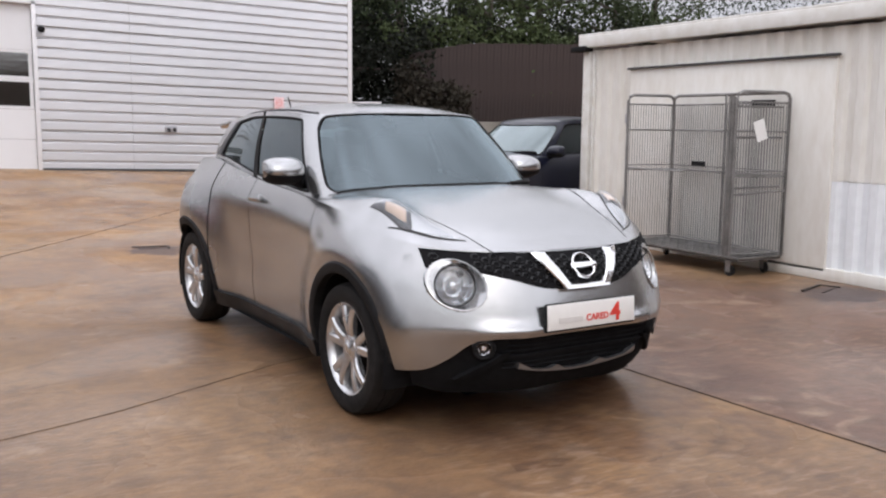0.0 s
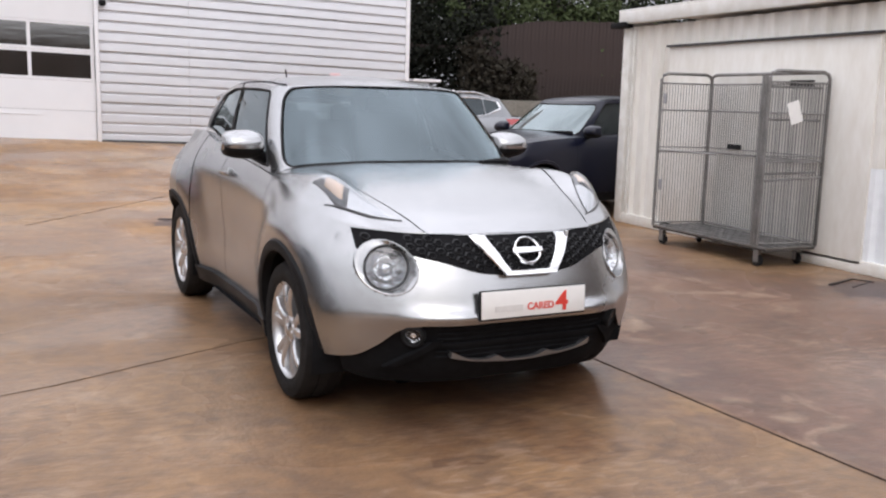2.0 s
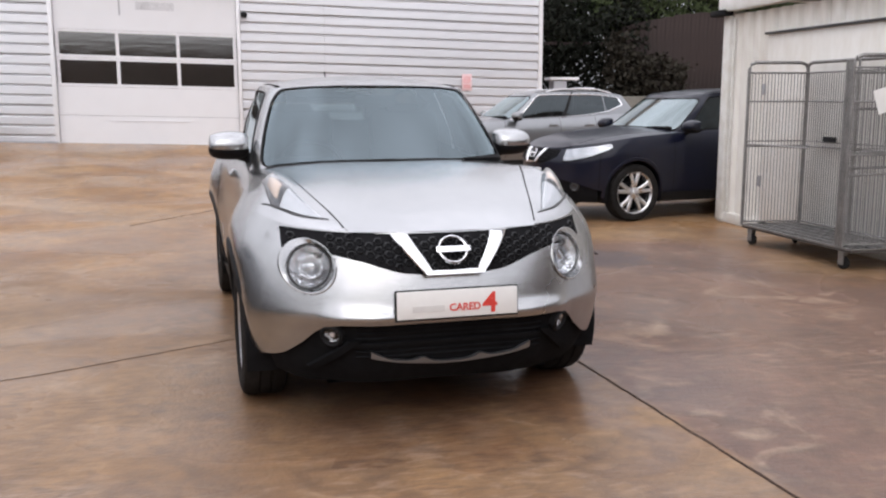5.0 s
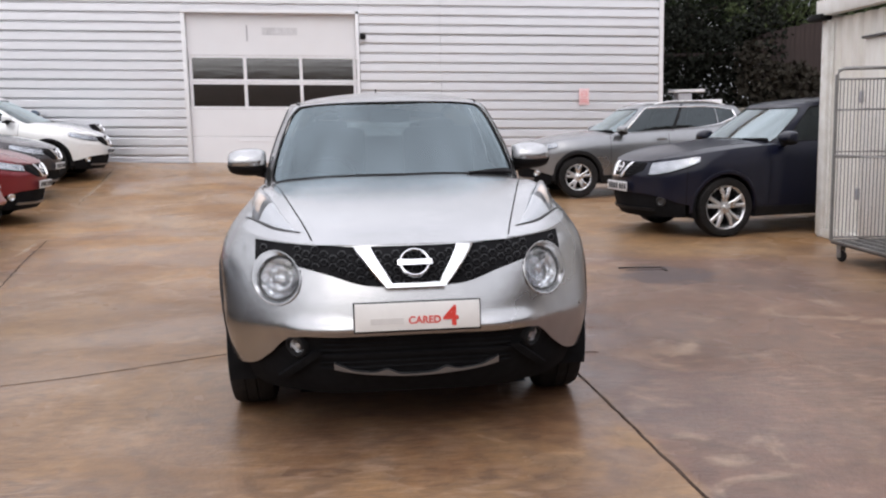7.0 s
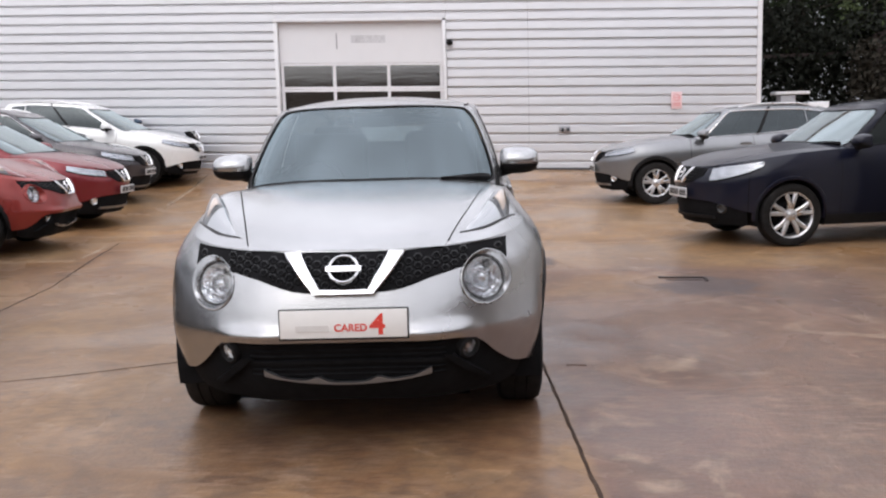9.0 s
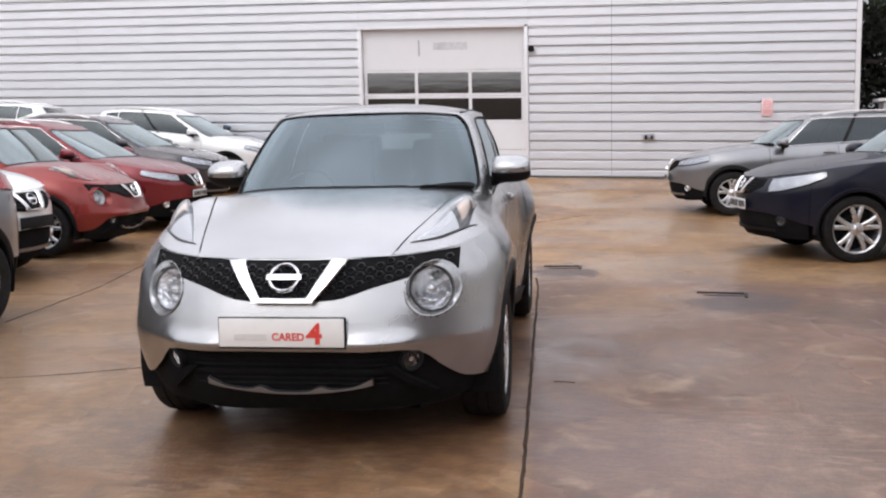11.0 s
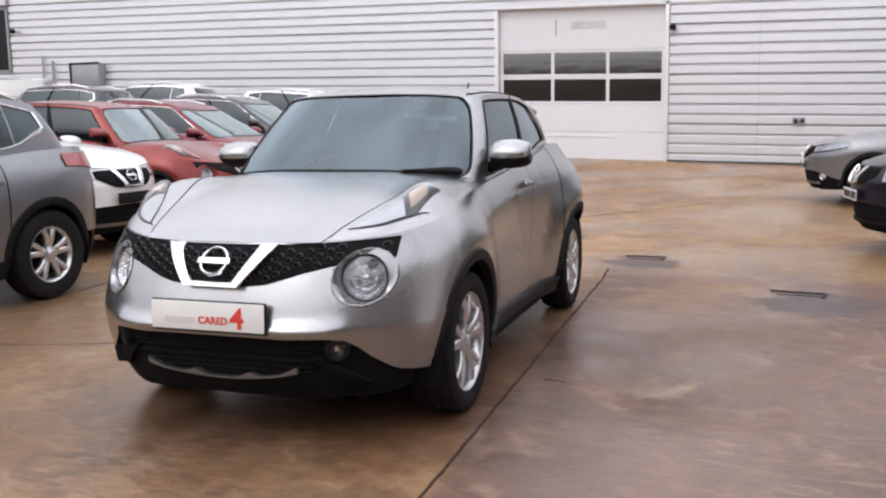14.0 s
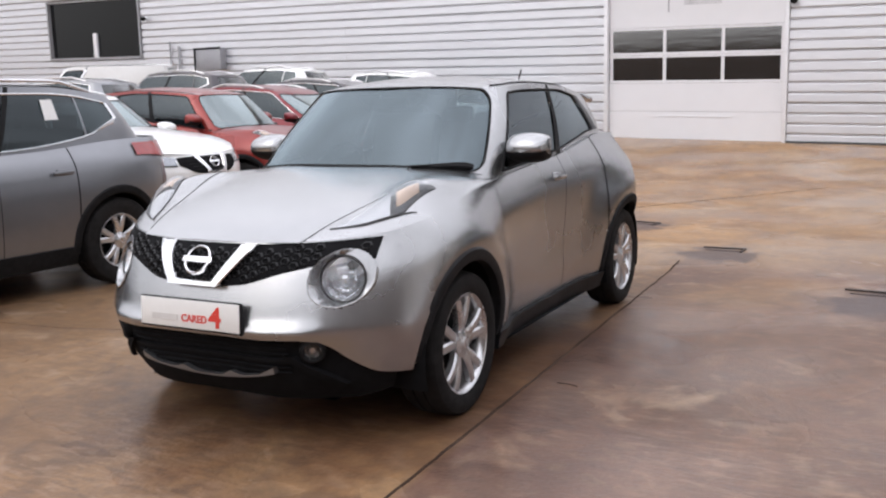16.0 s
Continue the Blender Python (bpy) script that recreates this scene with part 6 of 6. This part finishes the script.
part("base_rail", Geo().box((SX + 0.03, (SY0 + SY1) / 2, 0.06), (0.08, SY1 - SY0, 0.12), bevel=0.01), M_CONT, cab_)
part("fascia", Geo().box((SX - 0.03, (SY0 + SY1) / 2 + 0.0, SH + 0.055), (0.12, SY1 - SY0 + 0.06, 0.145), bevel=0.012), M_FASCIA, cab_, "weathered white roof edge")
part("fascia", Geo().box((SX - 0.035, (SY0 + 4.55) / 2, SH + 0.055), (0.125, 4.55 - SY0 + 0.06, 0.151), bevel=0.012), M_CONTW, cab_, "freshly painted white roof edge")
part("roof_sheet", Geo().box((SX + 1.2, (SY0 + SY1) / 2, SH + 0.14), (2.56, SY1 - SY0 + 0.1, 0.03), bevel=0.006), M_FASCIA, cab_)
part("gutter_end", Geo().box((SX - 0.06, SY1 + 0.0, SH - 0.03), (0.14, 0.30, 0.07), bevel=0.015), M_BLACK, cab_, "dark gutter bracket at the corner")
part("end_wall", Geo().box((SX + 1.22, SY1 - 0.06, 1.25), (2.3, 0.06, 2.4)).box((SX + 1.22, SY0 + 0.05, 1.25), (2.3, 0.06, 2.4)).box((SX + 2.4, (SY0 + SY1) / 2, 1.25), (0.06, SY1 - SY0 - 0.1, 2.4)), M_CONT, cab_)
for z in (0.55, 1.55):
    part("hinge", Geo().box((SX - 0.02, 8.50, z), (0.03, 0.05, 0.12), bevel=0.006), M_DOORFR, cab_)

# ---- wire roll cage with an empty deck
M_WIRE = mat("dull_galvanised_wire", (0.24, 0.232, 0.225), 0.45, 0.7, var=0.3, scale=20)
M_MESH = mat("dull_galvanised_mesh", (0.25, 0.243, 0.237), 0.45, 0.6, var=0.3, scale=20)
CX0, CX1, CY0, CY1, CZ, CT = 7.36, 7.96, 6.05, 7.72, 0.19, 1.80
cage = thing("roll_cage", "empty grey wire roll cage on castors beside the container", "roll cage", m=pose(0, 0, 0))


def wire_panel(name, a, b, bars, gate=False):
    """Tube frame from a to b (plan points) with upright wires."""
    a, b = Vector((*a, 0)), Vector((*b, 0))
    up = lambda p, z: p + Vector((0, 0, z))
    d = (b - a).normalized()
    fr = Geo()
    fr.tube([up(a, CZ), up(a, CT - 0.06), up(a + d * 0.02, CT - 0.02), up(a + d * 0.07, CT), up(b - d * 0.07, CT), up(b - d * 0.02, CT - 0.02), up(b, CT - 0.06), up(b, CZ)], 0.017, 7)
    for z in (0.22, 0.98, 1.03, 1.42, CT - 0.10):
        fr.tube([up(a, z), up(b, z)], 0.009 if z != 1.03 else 0.006, 5)
    ob = part(name, fr, M_WIRE, cage)
    w = Geo()
    L = (b - a).length
    for k in range(1, bars):
        p = a + d * L * k / bars
        w.tube([up(p, 0.22), up(p, CT - 0.10)], 0.0055, 4)
    part("mesh_infill", w, M_MESH, ob)
    return ob


wire_panel("end_frame", (CX0, CY1), (CX1, CY1 - 0.08), 18)
back = wire_panel("back_frame", (CX1, CY1 - 0.08), (CX1, CY0), 46)
wire_panel("end_frame", (CX0, CY0 + 0.12), (CX1, CY0), 18)
gate = Geo()
for y in (CY0 + 0.17, CY0 + 0.21):
    gate.tube([(CX0 + 0.01, y, CZ), (CX0 + 0.01, y, CT - 0.04)], 0.016, 7)
for z, dz in ((1.36, 0.0), (0.99, 0.0), (0.86, 0.02), (1.66, 0.0)):
    gate.tube([(CX0 + 0.01, CY0 + 0.18, z), (CX1 - 0.02, CY0 + 0.06, z + dz)], 0.013, 6)
part("folded_gate", gate, M_WIRE, cage)
part("centre_post", Geo().tube([(CX1 - 0.02, 6.85, CZ), (CX1 - 0.02, 6.85, CT)], 0.012, 6), M_WIRE, cage)
part("retaining_bar", Geo().tube([(CX0, CY1 - 0.02, 1.0), (CX0 + 0.35, 7.2, 0.98)], 0.01, 6), M_WIRE, cage)
part("cross_bar", Geo().tube([(CX0, CY0 + 0.14, 0.80), (CX1, CY0, 0.84)], 0.013, 6), M_WIRE, cage)
deck_ = Geo()
for x in np.linspace(CX0, CX1, 6):
    deck_.tube([(x, CY0, CZ), (x, CY1, CZ)], 0.012, 5)
for y in np.linspace(CY0, CY1, 15):
    deck_.tube([(CX0, y, CZ), (CX1, y, CZ)], 0.008, 5)
part("deck", deck_, M_WIRE, cage)
part("deck_tray", Geo().box(((CX0 + CX1) / 2, (CY0 + CY1) / 2, CZ - 0.02), (CX1 - CX0, CY1 - CY0, 0.02), bevel=0.004), mat("dark_deck", (0.06, 0.055, 0.05), 0.6, var=0.3), cage)
part("name_plate", Geo().box((CX1 - 0.03, 7.2, 1.04 + 0.02), (0.01, 0.20, 0.05), bevel=0.003), M_BLACK, cage)
part("label_plate", Geo().box((CX1 - 0.03, 6.35, 1.70), (0.008, 0.30, 0.07), bevel=0.002), M_BLACK, cage)
for x in (CX0 + 0.05, CX1 - 0.06):
    for y in (CY0 + 0.15, CY1 - 0.12):
        c = part("castor", Geo().lathe([(0.0, -0.018), (0.045, -0.018), (0.055, -0.008), (0.055, 0.008), (0.045, 0.018), (0, 0.018)], n=18), M_TYRE, cage, at=pose(x, y, 0.055, 0, 0, random.uniform(-30, 30)))
        part("fork", Geo().box((0.026, 0.01, 0.03), (0.005, 0.05, 0.09)).box((-0.026, 0.01, 0.03), (0.005, 0.05, 0.09)).box((0, 0.01, 0.085), (0.06, 0.06, 0.05), bevel=0.004), M_WIRE, c)
note = thing("paper_note", "white paper note pinned at a slant to the cage", "paper", m=pose(7.56, 6.055, 1.43, 0, -18, -12))
part("sheet", Geo().grid(np.array([[(x, 0.012 * math.sin(x * 14) - 0.016, z) for z in np.linspace(-0.10, 0.10, 5)] for x in np.linspace(-0.068, 0.068, 7)])), M_PLATE, note)

# ---- bank, fence and trees beyond
M_FENCE = mat("dark_brown_timber", (0.029, 0.018, 0.016), 0.9, var=0.5, scale=3, bump=0.5, bscale=30, stretch=(1, 1, 0.3))
M_BARK = mat("bark", (0.045, 0.035, 0.026), 0.9, var=0.4, scale=8, bump=0.8, bscale=30)
fence = tagged(thing("fence", "tall dark brown timber fence under the trees", "fence"), kind="structure")
board_me = Geo().box((0, 0, 0), (0.165, 0.025, 1), bevel=0.004).mesh("board")
for i in range(118):
    x = 14.8 + i * 0.15
    top = 3.98 + 0.045 * (x - 12) - 0.10 * max(0, 17.5 - x) ** 1.5 * 0.8 + random.uniform(-0.02, 0.02)
    ob = part("board", board_me, M_FENCE, fence, at=pose(x, 27.0 + (0.006 if i % 2 else 0.0), 0.4 + (top - 0.4) / 2) @ Matrix.Diagonal((1, 1, top - 0.4, 1)))
part("back_rail", Geo().box((21, 27.06, 1.2), (23, 0.05, 0.1)).box((21, 27.06, 3.2), (23, 0.05, 0.1)), M_FENCE, fence)
kerb = tagged(thing("low_wall", "low pale block wall behind the parked cars", "wall"), kind="structure")
part("blocks", Geo().box((16, 23.6, 0.95), (12.2, 0.25, 1.2), bevel=0.02), mat("grey_block", (0.16, 0.15, 0.13), 0.8, var=0.25, scale=5, bump=0.4), kerb)
util = thing("meter_cabinet", "small pale cabinet with a flat lid beside the building", "cabinet", m=pose(10.95, 22.6, 0))
part("cabinet_body", Geo().box((0, 0, 1.15), (0.36, 0.4, 1.6), bevel=0.02), M_DOORFR, util)
part("lid", Geo().box((0.1, 0, 2.0), (0.8, 0.5, 0.07), bevel=0.01), M_TRIM, util)
util2 = thing("meter_cabinet", "small pale square cabinet behind the parked cars", "cabinet", m=pose(11.75, 22.8, 0))
part("cabinet_body", Geo().box((0, 0, 1.05), (0.5, 0.4, 1.45), bevel=0.02), M_TRIM, util2)

M_LEAF = mat("dark_leaves", (0.034, 0.045, 0.024), 0.85, var=0.4, scale=2, spec=0.05)
# shaded copy of the leaves: the shade is put into this near-black
M_SHADE = mat("shade_black_leaves", (0.019, 0.021, 0.017), 0.9, var=0.5, scale=2, spec=0.03)
M_BUSH = mat("brownish_leaves", (0.038, 0.034, 0.027), 0.85, var=0.4, scale=2, spec=0.05)
M_LEAF2 = mat("mid_green_leaves", (0.058, 0.075, 0.034), 0.8, var=0.5, scale=2, spec=0.08)


def tree(x, y, h, r, seed, leaf, n=5200):
    rnd = random.Random(seed)
    root = thing("tree", "tall broadleaf tree with dense dark foliage", "tree", "trees behind the fence", pose(x, y, 0.3))
    tr = Geo().tube([(0, 0, -0.2), (0.05, 0, h * 0.25), (-0.08, 0.05, h * 0.5), (0.05, 0, h * 0.8)], [0.26, 0.2, 0.14, 0.05], 8)
    tips = []
    for k in range(13):
        a, z0 = rnd.uniform(0, 6.28), h * rnd.uniform(0.22, 0.7)
        L = r * rnd.uniform(0.6, 1.0)
        e = (math.cos(a) * L, math.sin(a) * L, z0 + L * rnd.uniform(0.2, 0.7))
        tr.tube([(0, 0, z0), (e[0] * 0.5, e[1] * 0.5, z0 + (e[2] - z0) * 0.4), e], [0.09, 0.06, 0.02], 6)
        tips += [e, (e[0] * 0.6, e[1] * 0.6, z0 + (e[2] - z0) * 0.6)]
    part("trunk", tr, M_BARK, root)
    rg = np.random.RandomState(seed)
    cen = np.array(tips + [(rnd.uniform(-r, r) * 0.6, rnd.uniform(-r, r) * 0.6, h * rnd.uniform(0.3, 0.98)) for _ in range(16)])
    c = cen[rg.randint(0, len(cen), n)] + rg.normal(0, 0.42, (n, 3)) * (1, 1, 0.75)
    u = rg.normal(0, 1, (n, 3))
    u /= np.linalg.norm(u, axis=1)[:, None]
    w = np.cross(u, rg.normal(0, 1, (n, 3)))
    w /= np.linalg.norm(w, axis=1)[:, None]
    s = rg.uniform(0.05, 0.12, (n, 1))
    v = np.stack((c - u * s, c + w * s * 0.6, c + u * s, c - w * s * 0.6), 1).reshape(-1, 3)
    me = bpy.data.meshes.new("crown")
    me.from_pydata(v.tolist(), [], np.arange(4 * n).reshape(-1, 4).tolist())
    part("crown", me, leaf, root)


for i, (x, y, h, r) in enumerate(((10.5, 30, 9, 2.6), (13.5, 29.5, 8, 2.4), (16.5, 31, 10, 3.0), (19.5, 29.5, 8, 2.5), (22.5, 30.5, 9, 2.8), (26, 30, 9, 2.8), (12, 33, 11, 3.2), (18, 34, 11, 3.2), (24, 34, 11, 3.2), (30, 32, 10, 3))):
    tree(x, y, h, r, 11 + i, M_LEAF2 if i in (3, 4, 9) else M_LEAF)


def hedge(name, label, x0, x1, y, z0, z1, depth, n, leaf, seed):
    rg = np.random.RandomState(seed)
    x = rg.uniform(x0, x1, n)
    top = z1 + 0.35 * np.sin(x * 1.7 + seed) + 0.2 * np.sin(x * 4.1)
    c = np.stack((x, y + rg.normal(0, depth, n), z0 + (top - z0) * rg.uniform(0, 1, n) ** 0.8), 1)
    u = rg.normal(0, 1, (n, 3))
    u /= np.linalg.norm(u, axis=1)[:, None]
    w = np.cross(u, rg.normal(0, 1, (n, 3)))
    w /= np.linalg.norm(w, axis=1)[:, None]
    s = rg.uniform(0.05, 0.11, (n, 1))
    v = np.stack((c - u * s, c + w * s * 0.6, c + u * s, c - w * s * 0.6), 1).reshape(-1, 3)
    me = bpy.data.meshes.new(name)
    me.from_pydata(v.tolist(), [], np.arange(4 * n).reshape(-1, 4).tolist())
    tagged(part(name, me, leaf), label, "hedge", kind="stuff")


hedge("undergrowth", "dense undergrowth behind the fence, shade put into its dark leaves", 9, 34, 28.2, 0.4, 5.2, 0.35, 16000, M_SHADE, 3)
hedge("undergrowth", "pale green shrubs topping the fence", 14.0, 22, 27.6, 3.7, 4.9, 0.2, 3200, M_LEAF2, 5)
hedge("bush", "dark brownish bush growing before the fence", 13.8, 16.6, 26.2, 0.6, 3.0, 0.30, 3000, M_BUSH, 9)
hedge("undergrowth", "shrubs beside the building, shade put into their near-black leaves", 9.8, 15.6, 27.3, 0.2, 4.4, 0.45, 12000, M_SHADE, 13)
hedge("far_woodland", "dense far woodland closing the view", 6, 48, 36.5, 0.2, 15, 0.5, 42000, M_LEAF, 7)

# ---- parked cars: the silver one in the middle of the yard
hero = car(COMPACT, "car", "wet silver compact crossover car parked on stained concrete", "", pose(3.18, 4.036, 0, 0, 0, 2.3), M_SILVER, 2)
compact_face(COMPACT, hero, M_SILVER)
pm = Matrix.Translation(Vector(COMPACT.face(0.0, 0.584, 0.020))) @ pose(0, 0, 0, -3)
holder = part("plate_holder", Geo().box((0, 0.006, 0), (0.545, 0.012, 0.132), bevel=0.004), M_BLACK, hero, at=pm)
part("promotional_plate", Geo().box((0, -0.005, 0.002), (0.532, 0.006, 0.118), bevel=0.002), M_PLATE, holder, "white promotional plate with red lettering")
lettering("lettering", "CARED", 0.043, M_REDINK, holder, pose(0.030, -0.0095, -0.016, 90) @ Matrix.Diagonal((1.0, 1, 1, 1)))
lettering("lettering", "4", 0.120, M_REDINK, holder, pose(0.142, -0.0095, -0.006, 90) @ Matrix.Diagonal((1.1, 1, 1, 1)))
part("pale_text_bar", Geo().box((-0.13, -0.0090, -0.016), (0.14, 0.003, 0.026)), M_GREYINK, holder)
part("aerial", Geo().tube([COMPACT.cab(1.0, 1.0) * np.array((0.0, 1, 1)) + np.array((0, 1.5, 0.0)), COMPACT.cab(1.0, 1.0) * np.array((0.0, 1, 1)) + np.array((0, 1.60, 0.14))], 0.006, 6), M_BLACK, hero)
part("rear_spoiler", Geo().box((0, 0, 0), (0.98, 0.28, 0.04), pose(0, 2.85, 1.44, -7), bevel=0.018), M_SILVER, hero)

row = "cars parked nose-out along the side"
yz = lambda x, y: float(rise(x, y))
def parked(x, y, turn, nose=0.92):
    """Pose of a car whose nose tip stands at x, y and looks along turn (degrees from +x)."""
    a = radians(turn)
    ax, ay = x - nose * math.cos(a), y - nose * math.sin(a)
    return pose(ax, ay, float(rise(ax - 1.3 * math.cos(a), ay - 1.3 * math.sin(a))), 0, 0, 90 + turn)


def resting(x, y, turn):
    """Pose of a car with its front axle at x, y, tilted as the ground is under its wheels."""
    a = radians(turn)
    front, rear = float(rise(x, y)), float(rise(x - 2.6 * math.cos(a), y - 2.6 * math.sin(a)))
    return pose(x, y, front, 0, 0, 90 + turn) @ pose(0, 0, 0, math.degrees(math.atan2(rear - front, 2.6)))


grey_car = large_crossover(TALL, "mid-grey tall crossover car with silver window trim", "", pose(-0.96, 3.06, 0, 0, 0, 0), M_GREY)
part("window_sticker", Geo().grid(np.array([[TALL.cab(p + 0.05 * (0.8 - v), v, 0.004) for v in np.linspace(0.48, 0.80, 4)] for p in np.linspace(1.59, 1.66, 4)])), M_PLATE, grey_car, "white paper sheet stuck to the rear side window")
large_crossover(LONG, "white crossover car with a black plate", row, parked(-1.20, 8.04, 0, 0.97) @ Matrix.Scale(1.06, 4), M_WHITE, M_BLACK)
small_crossover("red compact crossover car with round headlamps", row, resting(-2.28, 10.39, 7), M_RED)
large_crossover(RAKED, "dark red crossover car with chrome V grille", row, resting(-2.70, 12.95, 2), M_DRED)
large_crossover(RAKED, "charcoal crossover car between red and white ones", row, resting(-3.41, 15.75, 2), M_DARK)
large_crossover(RAKED, "white crossover car parked near the building", row, resting(-3.24, 18.2, 2), M_WHITE)
large_crossover(HATCH, "dark blue hatchback close to the metal wall", row, parked(-2.75, 19.5, 2), M_BLUE)
back_row = "cars parked further back in the yard"
large_crossover(TALL, "black sport utility car with silver roof rails", back_row, parked(-11.8, 15.2, 188), M_DARK)
large_crossover(RAKED, "white sport utility car behind the red cars", back_row, parked(-11.4, 17.7, 188), M_WHITE)
large_crossover(CROSSOVER, "silver crossover car half hidden behind the grey one", back_row, parked(-11.6, 12.0, 188), M_SILGREY)
van = car(VAN, "van", "white panel van parked near the building", "", parked(-16.3, 16.0, 215, 0.9), M_WHITE, 1)
tagged(van, category="van")
large_crossover(CROSS_OLD, "dark navy crossover car parked beside the container", "", pose(6.88, 10.36, 0, 0, 0, -80), M_NAVY)
large_crossover(CROSSOVER, "silver-grey crossover car parked beyond the navy one", "", pose(6.42, 15.44, yz(6.4, 15.4), 0, 0, -88), M_SILGREY)

# ---- unseen plain walls, added behind the camera and beside to darken reflections
M_CLOSE = mat("added_wall_dark_brick", (0.10, 0.075, 0.06), 0.85, var=0.3, scale=4, bump=0.3, bscale=12)
for nm, c, sz in (("added_wall_south", (-8, -15, 2.3), (76, 0.3, 4.8)), ("added_wall_east", (13.5, -5.5, 3.1), (0.3, 19, 6.4)), ("added_wall_west", (-46, 6, 2.3), (0.3, 42, 4.8))):
    tagged(part(nm, Geo().box(c, sz, bevel=0.02), M_CLOSE), "unseen plain dark wall added to darken reflections", "wall", kind="structure")
